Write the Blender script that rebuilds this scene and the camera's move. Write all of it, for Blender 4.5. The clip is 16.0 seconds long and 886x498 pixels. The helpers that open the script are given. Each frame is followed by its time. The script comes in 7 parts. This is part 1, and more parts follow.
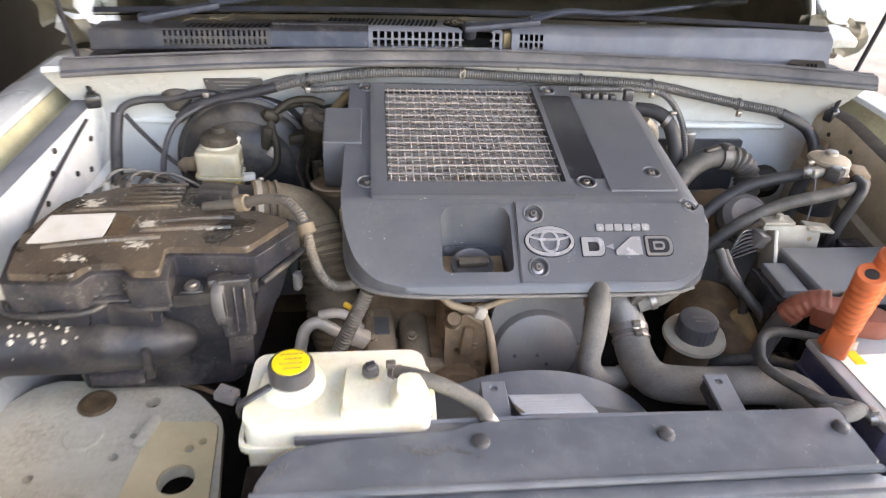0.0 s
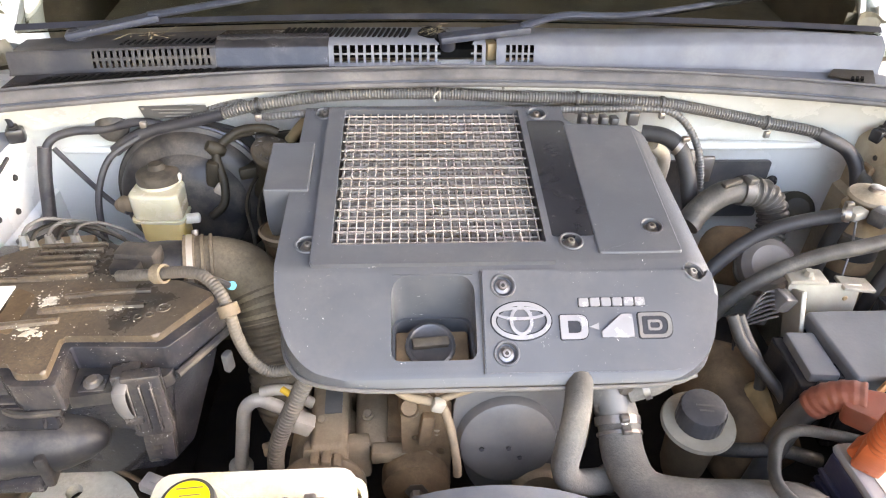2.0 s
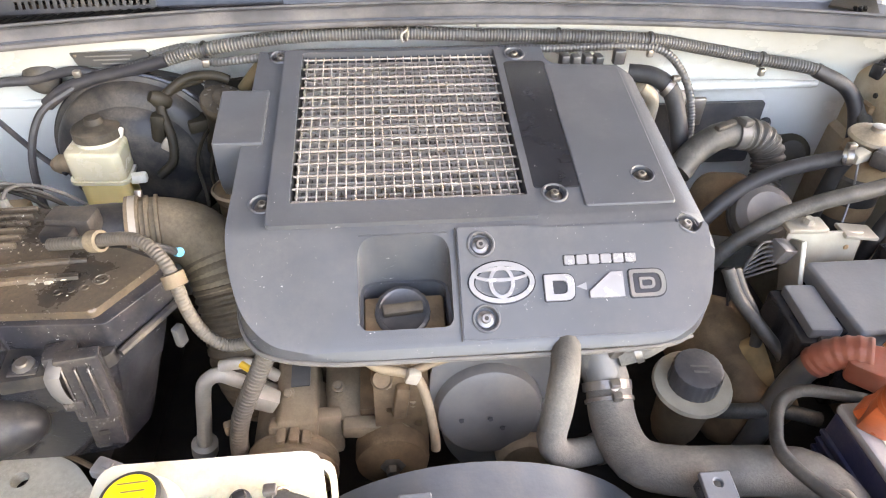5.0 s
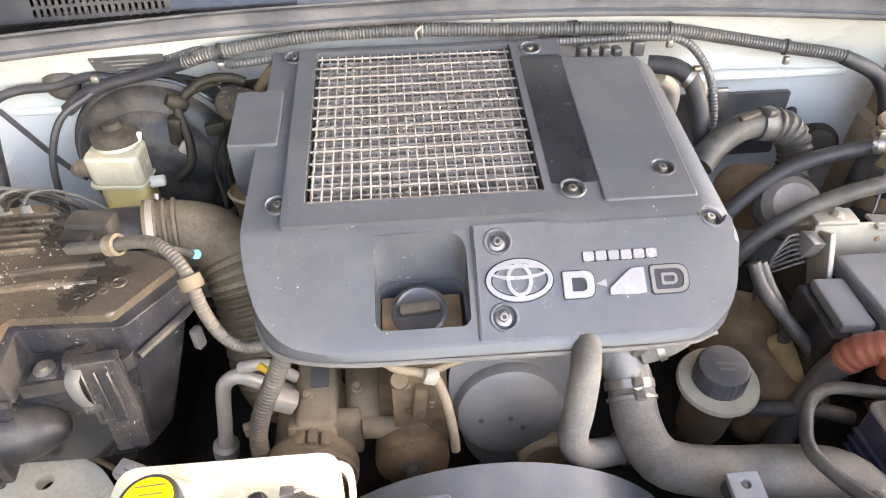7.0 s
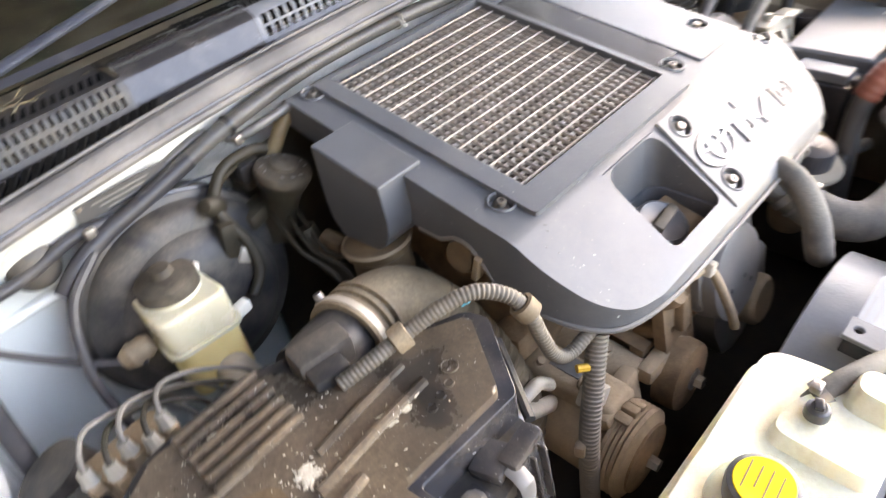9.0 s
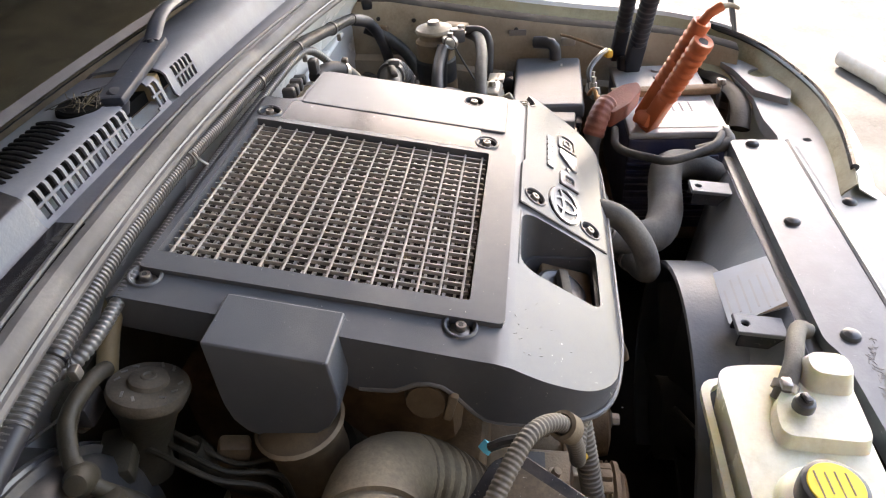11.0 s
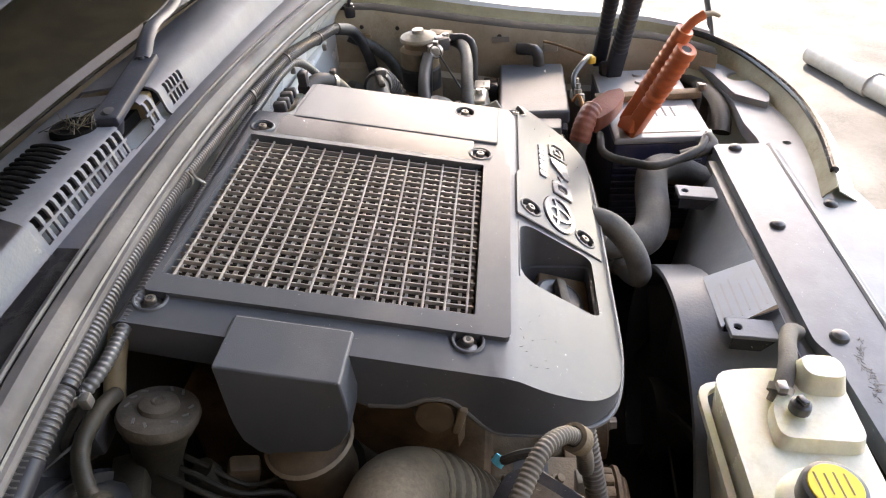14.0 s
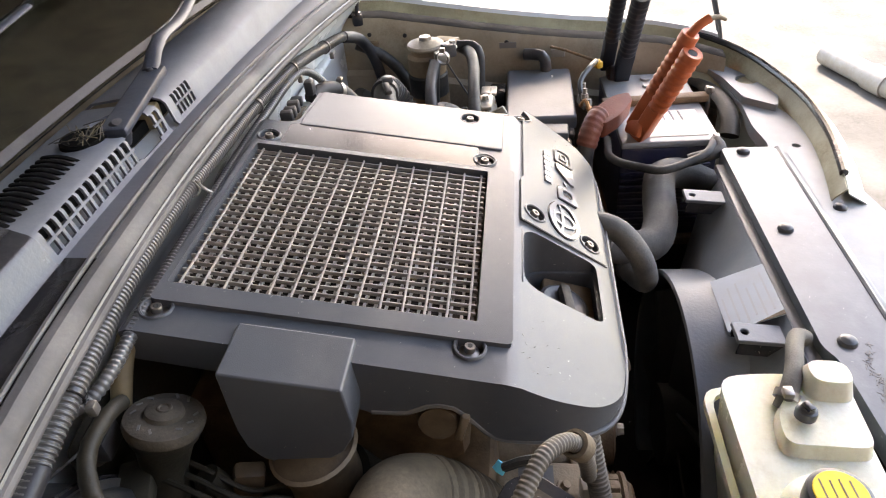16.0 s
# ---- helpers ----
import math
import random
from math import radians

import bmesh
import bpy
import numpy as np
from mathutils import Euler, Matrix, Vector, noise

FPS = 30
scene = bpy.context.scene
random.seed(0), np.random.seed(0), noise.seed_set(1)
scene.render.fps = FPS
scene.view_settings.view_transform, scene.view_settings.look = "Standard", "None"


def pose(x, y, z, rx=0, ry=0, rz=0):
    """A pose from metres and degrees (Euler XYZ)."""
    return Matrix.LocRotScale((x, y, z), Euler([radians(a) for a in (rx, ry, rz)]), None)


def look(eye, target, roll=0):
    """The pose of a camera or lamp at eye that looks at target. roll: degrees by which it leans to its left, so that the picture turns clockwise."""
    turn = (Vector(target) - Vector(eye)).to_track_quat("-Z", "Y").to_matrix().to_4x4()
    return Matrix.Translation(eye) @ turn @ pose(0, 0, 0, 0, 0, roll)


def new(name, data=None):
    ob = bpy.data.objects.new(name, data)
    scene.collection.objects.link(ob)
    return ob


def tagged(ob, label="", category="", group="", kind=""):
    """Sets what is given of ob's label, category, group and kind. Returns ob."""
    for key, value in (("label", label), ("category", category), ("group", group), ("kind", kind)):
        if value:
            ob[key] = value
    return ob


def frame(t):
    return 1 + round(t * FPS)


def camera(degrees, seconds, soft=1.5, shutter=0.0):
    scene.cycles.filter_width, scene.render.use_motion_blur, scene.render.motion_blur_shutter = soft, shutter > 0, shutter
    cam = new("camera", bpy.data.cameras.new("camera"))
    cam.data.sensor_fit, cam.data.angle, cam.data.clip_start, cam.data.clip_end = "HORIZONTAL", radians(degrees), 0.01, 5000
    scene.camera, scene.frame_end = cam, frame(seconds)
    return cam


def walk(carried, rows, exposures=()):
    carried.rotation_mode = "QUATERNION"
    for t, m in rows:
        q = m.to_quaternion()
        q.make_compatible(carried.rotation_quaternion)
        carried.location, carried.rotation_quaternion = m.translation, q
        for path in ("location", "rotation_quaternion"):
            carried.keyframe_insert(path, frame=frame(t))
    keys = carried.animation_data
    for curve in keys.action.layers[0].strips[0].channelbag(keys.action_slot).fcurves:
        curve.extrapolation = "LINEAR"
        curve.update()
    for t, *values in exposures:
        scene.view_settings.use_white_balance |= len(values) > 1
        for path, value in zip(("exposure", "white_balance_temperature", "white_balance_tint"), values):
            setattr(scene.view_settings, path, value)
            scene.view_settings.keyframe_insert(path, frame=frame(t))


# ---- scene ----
cam = camera(68.3, 16.0, soft=1.1, shutter=0.5)
PATH = [
    (0, (-0.157, -1.035, 1.483), (0.049, 0.643, 0.415), 3.2),
    (0.5, (-0.147, -0.88, 1.507), (0.105, 0.707, 0.318), 2.5),
    (1, (-0.085, -0.827, 1.532), (0.11, 0.752, 0.32), 1.5),
    (1.5, (-0.036, -0.829, 1.537), (0.071, 0.785, 0.361), 0.5),
    (2, (-0.038, -0.828, 1.528), (0.063, 0.785, 0.348), 1.3),
    (2.5, (-0.04, -0.819, 1.525), (0.078, 0.788, 0.341), 1.6),
    (3, (-0.036, -0.807, 1.517), (0.089, 0.782, 0.31), 1.4),
    (3.5, (-0.027, -0.796, 1.512), (0.11, 0.791, 0.303), 1.5),
    (4, (-0.03, -0.781, 1.498), (0.124, 0.776, 0.253), 2.1),
    (4.5, (-0.032, -0.774, 1.492), (0.125, 0.761, 0.219), 1.9),
    (4.7, (-0.028, -0.767, 1.486), (0.136, 0.754, 0.198), 1.5),
    (7, (-0.015, -0.757, 1.477), (0.07, 0.766, 0.185), -1.4),
    (7.5, (-0.123, -0.783, 1.463), (0.06, 0.771, 0.217), -3.1),
    (8, (-0.322, -0.765, 1.445), (0.068, 0.658, 0.095), -8.3),
    (8.6, (-0.506, -0.592, 1.41), (0.181, 0.81, 0.161), -11.6),
    (9, (-0.56, -0.502, 1.425), (0.438, 0.674, 0.152), -10.4),
    (9.5, (-0.619, -0.42, 1.451), (0.748, 0.436, 0.268), -8.7),
    (10, (-0.591, -0.317, 1.439), (0.968, 0.209, 0.302), -4.4),
    (12.3, (-0.589, -0.182, 1.47), (0.966, 0.014, 0.227), -5.0),
    (12.5, (-0.589, -0.182, 1.469), (0.969, 0.012, 0.23), -4.8),
    (13, (-0.591, -0.18, 1.47), (0.974, 0.01, 0.239), -4.2),
    (13.5, (-0.589, -0.181, 1.471), (0.978, 0.015, 0.243), -4.5),
    (14, (-0.588, -0.18, 1.471), (0.98, 0.019, 0.246), -4.5),
    (14.5, (-0.588, -0.184, 1.472), (0.98, 0.019, 0.248), -4.7),
    (15, (-0.586, -0.188, 1.471), (0.984, 0.02, 0.25), -5.2),
    (15.5, (-0.587, -0.189, 1.474), (0.986, 0.036, 0.26), -5.4),
    (16, (-0.588, -0.192, 1.474), (0.985, 0.05, 0.263), -5.8),
]
walk(cam, [(t, look(eye, target, roll)) for t, eye, target, roll in PATH],
     [(0, 3.50, 8550, 19), (0.6, 3.80, 8800, 19), (1.2, 4.02, 9000, 19), (7.0, 4.08, 9000, 19), (7.5, 4.11, 9000, 19), (8.0, 4.11, 9000, 19), (8.6, 3.95, 9000, 19), (9.1, 4.22, 8500, 18), (9.6, 3.80, 8400, 18), (10.2, 3.44, 8400, 18), (12.5, 3.34, 8300, 18), (16, 3.32, 8300, 18)])

# ---- world, sun and surroundings' light ----
world = bpy.data.worlds.new("sky")
scene.world = world
world.use_nodes = True
wn = world.node_tree.nodes
sky = wn.new("ShaderNodeTexSky")
sky.sky_type, sky.sun_disc = "NISHITA", False
sky.sun_elevation, sky.sun_rotation = radians(37), radians(96)
world.node_tree.links.new(sky.outputs[0], wn["Background"].inputs[0])
wn["Background"].inputs[1].default_value = 0.15
sun_data = bpy.data.lights.new("sun", "SUN")
sun_data.energy, sun_data.angle, sun_data.color = 2.0, radians(0.6), (1.0, 0.965, 0.92)
sun = new("sun", sun_data)
sun.matrix_world = look((4.0, -0.4, 3.0), (0, 0, 0))


# ---- materials ----
def mat(name, col, rough=0.5, metal=0.0, var=0.25, scale=18.0, bump=0.15, fine=220.0, dust=None, amount=0.5, dscale=14.0,
        trans=0.0, sss=0.0, spec=0.5, coat=0.0, scratch=0.0, alpha=1.0):
    """A procedural surface: base colour with slow and fine variation, settled dust and fine relief."""
    m = bpy.data.materials.new(name)
    m.use_nodes = True
    nt = m.node_tree
    b = nt.nodes["Principled BSDF"]
    link = nt.links.new
    tc = nt.nodes.new("ShaderNodeTexCoord")

    def noise_tex(s, detail=4.0, rgh=0.55, dist=0.0):
        n = nt.nodes.new("ShaderNodeTexNoise")
        n.inputs["Scale"].default_value, n.inputs["Detail"].default_value = s, detail
        n.inputs["Roughness"].default_value, n.inputs["Distortion"].default_value = rgh, dist
        link(tc.outputs["Object"], n.inputs["Vector"])
        return n

    def ramp(src, a, z):
        r = nt.nodes.new("ShaderNodeMapRange")
        r.inputs[1].default_value, r.inputs[2].default_value = a, z
        link(src, r.inputs[0])
        return r.outputs[0]

    def mix(fac, a, z):
        x = nt.nodes.new("ShaderNodeMix")
        x.data_type = "RGBA"
        link(fac, x.inputs[0])
        for sock, v in ((x.inputs[6], a), (x.inputs[7], z)):
            if isinstance(v, tuple):
                sock.default_value = (*v, 1)
            else:
                link(v, sock)
        return x.outputs[2]

    big, small = noise_tex(scale), noise_tex(fine, 3.0)
    dark = tuple(c * (1 - var) for c in col)
    light = tuple(min(1, c * (1 + var * 0.7)) for c in col)
    c = mix(ramp(big.outputs[0], 0.3, 0.7), dark, light)
    rsrc = None
    if dust:
        d1, d2 = noise_tex(dscale * 1.5, 6.0, 0.56, 0.2), noise_tex(dscale * 22, 4.0, 0.75)
        a = ramp(d1.outputs[0], 0.62 - 0.5 * amount, 1.02 - 0.42 * amount)
        s2 = nt.nodes.new("ShaderNodeMapRange")
        s2.inputs[1].default_value, s2.inputs[2].default_value = 0.3, 0.66
        s2.inputs[3].default_value, s2.inputs[4].default_value = 0.3, min(1.0, 0.55 + 0.6 * amount)
        link(d2.outputs[0], s2.inputs[0])
        mu = nt.nodes.new("ShaderNodeMath")
        mu.operation = "MULTIPLY"
        link(a, mu.inputs[0])
        link(s2.outputs[0], mu.inputs[1])
        f = mu.outputs[0]
        c = mix(f, c, dust)
        rsrc = f
    if scratch:
        s = noise_tex(120.0, 3.0, 0.6, 2.5)
        f2 = ramp(s.outputs[0], 0.72 - 0.1 * scratch, 0.78 - 0.08 * scratch)
        c = mix(f2, c, (0.7, 0.68, 0.64))
    link(c, b.inputs["Base Color"])
    b.inputs["Metallic"].default_value = metal
    b.inputs["Specular IOR Level"].default_value = spec
    b.inputs["Coat Weight"].default_value = coat
    rr = nt.nodes.new("ShaderNodeMapRange")
    rr.inputs[3].default_value, rr.inputs[4].default_value = max(0.03, rough - 0.1), min(1, rough + 0.14)
    if rsrc is not None:
        rr.inputs[4].default_value = min(1, rough + 0.22)
        link(rsrc, rr.inputs[0])
    else:
        link(big.outputs[0], rr.inputs[0])
    link(rr.outputs[0], b.inputs["Roughness"])
    if trans:
        b.inputs["Transmission Weight"].default_value = trans
    if sss:
        b.inputs["Subsurface Weight"].default_value = sss
        b.inputs["Subsurface Radius"].default_value = (0.02, 0.016, 0.01)
        b.inputs["Subsurface Scale"].default_value = 0.5
    if bump:
        bp = nt.nodes.new("ShaderNodeBump")
        bp.inputs["Strength"].default_value, bp.inputs["Distance"].default_value = bump, 0.0015
        link(small.outputs[0], bp.inputs["Height"])
        link(bp.outputs[0], b.inputs["Normal"])
    return m


DUST = (0.30, 0.23, 0.16)
TAN = (0.34, 0.27, 0.19)
M_COVER = mat("cover_plastic", (0.079, 0.085, 0.095), 0.40, var=0.14, scale=9, spec=0.42, bump=0.14, fine=1100, dust=(0.165, 0.157, 0.152), amount=0.36, dscale=5, scratch=0.08)
M_FUSE = mat("fuse_lid_plastic", (0.13, 0.142, 0.155), 0.52, var=0.1, dust=(0.22, 0.22, 0.215), amount=0.35, dscale=14)
M_OCHRE = mat("ochre_caked_dirt", (0.30, 0.205, 0.095), 0.8, var=0.4, scale=30, dust=(0.2, 0.15, 0.09), amount=0.45, dscale=24, bump=0.6, fine=160)
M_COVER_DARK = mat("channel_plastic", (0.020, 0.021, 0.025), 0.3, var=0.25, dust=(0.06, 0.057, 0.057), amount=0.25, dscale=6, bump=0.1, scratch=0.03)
M_BLACK = mat("dusty_black_plastic", (0.024, 0.024, 0.026), 0.52, var=0.3, spec=0.35, dust=(0.21, 0.175, 0.135), amount=0.42, bump=0.15)
M_BLACK_CLEAN = mat("black_plastic", (0.022, 0.022, 0.025), 0.3, var=0.2, dust=(0.1, 0.095, 0.09), amount=0.25)
M_LID = mat("airbox_lid_plastic", (0.036, 0.031, 0.027), 0.34, var=0.4, dust=(0.25, 0.18, 0.115), amount=0.56, dscale=8, scratch=0.5)
M_AIRBOX = mat("airbox_plastic", (0.026, 0.027, 0.033), 0.28, var=0.35, spec=0.5, dust=(0.21, 0.175, 0.14), amount=0.33, dscale=7, scratch=0.4)
M_WHITE = mat("white_body_paint", (0.61, 0.63, 0.62), 0.35, var=0.07, scale=6, bump=0.05, dust=(0.42, 0.37, 0.29), amount=0.3, dscale=5, coat=0.1)
M_WHITE_DIRTY = mat("dirty_white_paint", (0.64, 0.62, 0.52), 0.5, var=0.25, scale=9, bump=0.15, dust=(0.20, 0.165, 0.095), amount=0.6, dscale=6, scratch=0.3)
M_CREAM = mat("dusty_cream_panel", (0.40, 0.34, 0.25), 0.55, var=0.25, scale=5, bump=0.15, dust=(0.16, 0.115, 0.07), amount=0.6, dscale=7)
M_GUTTER = mat("stained_gutter_paint", (0.40, 0.37, 0.24), 0.62, var=0.35, scale=7, bump=0.1, dust=(0.17, 0.14, 0.07), amount=0.55, dscale=9)
M_COWL = mat("cowl_plastic", (0.110, 0.120, 0.142), 0.55, var=0.18, spec=0.37, dust=(0.20, 0.203, 0.206), amount=0.38, dscale=8, bump=0.12)
M_RAD = mat("radiator_cover_plastic", (0.095, 0.108, 0.122), 0.38, var=0.14, spec=0.5, dust=(0.22, 0.22, 0.22), amount=0.3, dscale=12, bump=0.1, scratch=0.15)
M_SUPPORT = mat("pale_grey_support_paint", (0.27, 0.295, 0.30), 0.5, var=0.14, dust=(0.36, 0.32, 0.26), amount=0.35, dscale=10, bump=0.08)
M_SEAL = mat("weatherstrip_rubber", (0.082, 0.080, 0.082), 0.62, var=0.3, spec=0.25, dust=(0.23, 0.215, 0.20), amount=0.4, dscale=11)
M_HOSE = mat("dusty_rubber_hose", (0.095, 0.09, 0.082), 0.68, var=0.2, spec=0.3, dust=(0.235, 0.215, 0.185), amount=0.66, dscale=12, bump=0.35, fine=420)
M_HOSE_GREY = mat("grey_rubber_hose", (0.034, 0.034, 0.036), 0.55, var=0.2, spec=0.25, dust=(0.10, 0.094, 0.086), amount=0.4, dscale=18, bump=0.12)
M_HOSE_DARK = mat("black_rubber_hose", (0.040, 0.039, 0.037), 0.55, var=0.3, spec=0.3, dust=(0.20, 0.185, 0.16), amount=0.5, dscale=14)
M_LOOM = mat("conduit_plastic", (0.09, 0.088, 0.086), 0.38, var=0.2, dust=(0.18, 0.16, 0.135), amount=0.36, dscale=14)
M_LOOM_DARK = mat("taped_harness", (0.022, 0.022, 0.027), 0.58, var=0.3, dust=(0.12, 0.105, 0.09), amount=0.36, dscale=14)
M_ALU = mat("dull_aluminium", (0.44, 0.395, 0.33), 0.5, metal=0.25, var=0.25, dust=TAN, amount=0.5, dscale=20)
M_FIN = mat("intercooler_aluminium", (0.52, 0.48, 0.44), 0.5, metal=0.1, var=0.35, scale=60, dust=(0.26, 0.2, 0.15), amount=0.45, dscale=40)
# core colour taken near black to stand for shade between the fins
M_FIN_SHADE = mat("shaded_core_fins", (0.014, 0.011, 0.009), 0.85, var=0.5, scale=60, dust=(0.035, 0.027, 0.022), amount=0.42, dscale=40, spec=0.1)
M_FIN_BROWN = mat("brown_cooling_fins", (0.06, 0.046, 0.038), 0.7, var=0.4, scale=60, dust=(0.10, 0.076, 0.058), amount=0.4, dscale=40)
M_SLAT = mat("dusty_fin_slat", (0.37, 0.335, 0.30), 0.5, metal=0.2, var=0.35, scale=60, dust=(0.26, 0.21, 0.17), amount=0.4, dscale=40)
# near-black that paints the shade of openings onto solid pieces
M_HOLE = mat("void_shade_black", (0.006, 0.006, 0.006), 0.95, var=0.1, bump=0.0, spec=0.05)
M_WIRE = mat("grille_bar_metal", (0.29, 0.26, 0.232), 0.6, metal=0.0, var=0.3, scale=40, dust=(0.24, 0.195, 0.16), amount=0.45, dscale=30)
M_IRON = mat("dust_caked_casting", (0.24, 0.175, 0.115), 0.75, metal=0.1, var=0.35, scale=25, dust=(0.39, 0.295, 0.19), amount=0.55, dscale=16, bump=0.45)
M_RUST = mat("rust_brown_metal", (0.16, 0.10, 0.055), 0.8, metal=0.05, var=0.45, scale=25, dust=(0.36, 0.24, 0.135), amount=0.48, dscale=16, bump=0.5)
M_GREY_CASE = mat("grey_timing_plastic", (0.13, 0.125, 0.12), 0.5, var=0.2, dust=(0.23, 0.19, 0.15), amount=0.45, dscale=9)
M_FADED = mat("faded_print", (0.45, 0.46, 0.47), 0.6, var=0.1, bump=0.0)
M_DUCT = mat("brown_intake_rubber", (0.12, 0.092, 0.063), 0.65, var=0.25, spec=0.25, dust=(0.31, 0.242, 0.162), amount=0.64, dscale=9, bump=0.25, fine=300)
M_TANDUCT = mat("ochre_duct", (0.21, 0.15, 0.075), 0.55, var=0.35, dust=(0.13, 0.1, 0.065), amount=0.5, dscale=15)
M_STEEL = mat("bolt_steel", (0.30, 0.285, 0.27), 0.42, metal=0.8, var=0.3, dust=(0.2, 0.14, 0.09), amount=0.5, dscale=60)
M_TANK = mat("aged_white_tank", (0.81, 0.80, 0.65), 0.34, var=0.08, scale=9, bump=0.05, dust=(0.43, 0.35, 0.17), amount=0.48, dscale=8, sss=0.6)
M_RESERVOIR = mat("translucent_reservoir", (0.58, 0.53, 0.38), 0.35, var=0.08, scale=12, bump=0.04, sss=0.5, dust=(0.4, 0.33, 0.2), amount=0.3)
M_FLUID = mat("amber_fluid", (0.68, 0.53, 0.24), 0.3, var=0.15, scale=12, bump=0.04, sss=0.4)
M_YELLOW = mat("yellow_cap_label", (0.85, 0.62, 0.02), 0.45, var=0.08, bump=0.05, dust=(0.5, 0.36, 0.08), amount=0.25)
M_CAP = mat("dark_cap_plastic", (0.05, 0.05, 0.054), 0.4, var=0.2, dust=(0.17, 0.155, 0.135), amount=0.38)
M_DIRTCAP = mat("dirt_filmed_cap", (0.050, 0.042, 0.033), 0.68, var=0.4, scale=60, spec=0.3, dust=(0.16, 0.13, 0.095), amount=0.5, dscale=26, bump=0.4)
M_TANRING = mat("tan_filmed_flange", (0.30, 0.27, 0.21), 0.6, var=0.25, dust=(0.42, 0.37, 0.28), amount=0.5, dscale=20, bump=0.2)
M_APRON = mat("cream_bracket_paint", (0.72, 0.61, 0.38), 0.5, var=0.18, scale=6, bump=0.12, dust=(0.42, 0.33, 0.17), amount=0.42, dscale=7)
M_GREY_PLUG = mat("grey_plug_plastic", (0.30, 0.29, 0.275), 0.5, var=0.15, dust=(0.26, 0.22, 0.17), amount=0.4, dscale=30)
# darker copy of the brown intake rubber, with the bellows' shade in it
M_DUCT_SHADE = mat("shaded_intake_rubber", (0.075, 0.056, 0.038), 0.62, var=0.3, spec=0.25, dust=(0.22, 0.168, 0.11), amount=0.52, dscale=12, bump=0.25, fine=300)
# dirty black, darkened further to carry the shade of the rear-left corner
M_SHADE_GRIME = mat("shade_darkened_grime", (0.022, 0.019, 0.013), 0.62, var=0.35, spec=0.3, dust=(0.075, 0.058, 0.038), amount=0.42, dscale=20, bump=0.3)
M_LABEL = mat("blue_white_label", (0.46, 0.50, 0.54), 0.5, var=0.06, bump=0.03, dust=(0.45, 0.43, 0.4), amount=0.35, dscale=20)
M_SHROUD = mat("grey_shroud_plastic", (0.13, 0.142, 0.16), 0.45, var=0.15, spec=0.35, dust=(0.22, 0.21, 0.195), amount=0.42, dscale=14, bump=0.2)
M_CRUMPLE = mat("crumpled_liner", (0.10, 0.092, 0.066), 0.65, var=0.5, scale=22, dust=(0.15, 0.125, 0.08), amount=0.5, dscale=14)
M_ORANGE = mat("orange_rubber_grip", (0.58, 0.13, 0.045), 0.48, var=0.15, scale=30, dust=(0.42, 0.17, 0.09), amount=0.35)
M_REDBOOT = mat("faded_red_boot", (0.27, 0.085, 0.055), 0.55, var=0.3, dust=(0.28, 0.16, 0.12), amount=0.42, dscale=18, bump=0.3)
M_BLUE_CASE = mat("navy_battery_case", (0.040, 0.041, 0.078), 0.42, var=0.2, dust=(0.2, 0.175, 0.15), amount=0.42)
M_BATTOP = mat("battery_top", (0.3, 0.3, 0.3), 0.45, var=0.2, dust=(0.4, 0.36, 0.3), amount=0.45)
M_PAPER = mat("faded_paper_label", (0.74, 0.71, 0.62), 0.6, var=0.06, bump=0.03, dust=(0.5, 0.43, 0.3), amount=0.36, dscale=20)
M_SILVER = mat("silver_badge", (0.29, 0.29, 0.30), 0.3, metal=0.25, var=0.15, bump=0.03, dust=(0.3, 0.29, 0.28), amount=0.4, dscale=40)
M_INK = mat("grey_print", (0.2, 0.19, 0.18), 0.6, var=0.1, bump=0.0)
M_PLATE = mat("grey_data_plate", (0.13, 0.13, 0.13), 0.5, metal=0.3, var=0.2)
M_PLATE_PRINT = mat("plate_print", (0.24, 0.235, 0.225), 0.5, var=0.1, bump=0.0)
M_CONCRETE = mat("worn_concrete", (0.085, 0.084, 0.081), 0.9, var=0.4, scale=2.2, fine=45, bump=0.6, dust=(0.030, 0.030, 0.028), amount=0.6, dscale=2.6)
M_WALL = mat("brown_plaster", (0.09, 0.072, 0.056), 0.9, var=0.2, scale=2, fine=40, bump=0.4, dust=(0.08, 0.065, 0.05), amount=0.35, dscale=2)
M_ROOF = mat("dark_brown_roof", (0.07, 0.055, 0.043), 0.85, var=0.35, scale=1.5)
M_DARK = mat("undertray_black", (0.018, 0.017, 0.016), 0.8, var=0.3, dust=(0.08, 0.06, 0.045), amount=0.4)
M_DASH = mat("dark_dashboard", (0.17, 0.145, 0.115), 0.8, var=0.3, spec=0.1, bump=0.0)
M_LINER = mat("dark_liner_felt", (0.013, 0.010, 0.008), 0.95, var=0.3, spec=0.05, scale=12)
M_WIPER = mat("wiper_black", (0.014, 0.016, 0.024), 0.6, var=0.2, dust=(0.1, 0.095, 0.09), amount=0.2)
M_BLUECLIP = mat("light_blue_clip", (0.08, 0.5, 0.68), 0.45, var=0.1)
M_YELLOW_CLIP = mat("yellow_sleeve", (0.6, 0.34, 0.03), 0.5, var=0.1)
M_COPPER = mat("bare_copper", (0.72, 0.36, 0.16), 0.4, metal=0.8, var=0.3)
M_GOLD = mat("passivated_bracket", (0.33, 0.32, 0.28), 0.5, metal=0.3, var=0.2, dust=TAN, amount=0.4)
M_WEB = mat("pale_debris", (0.22, 0.18, 0.11), 0.8, var=0.3)
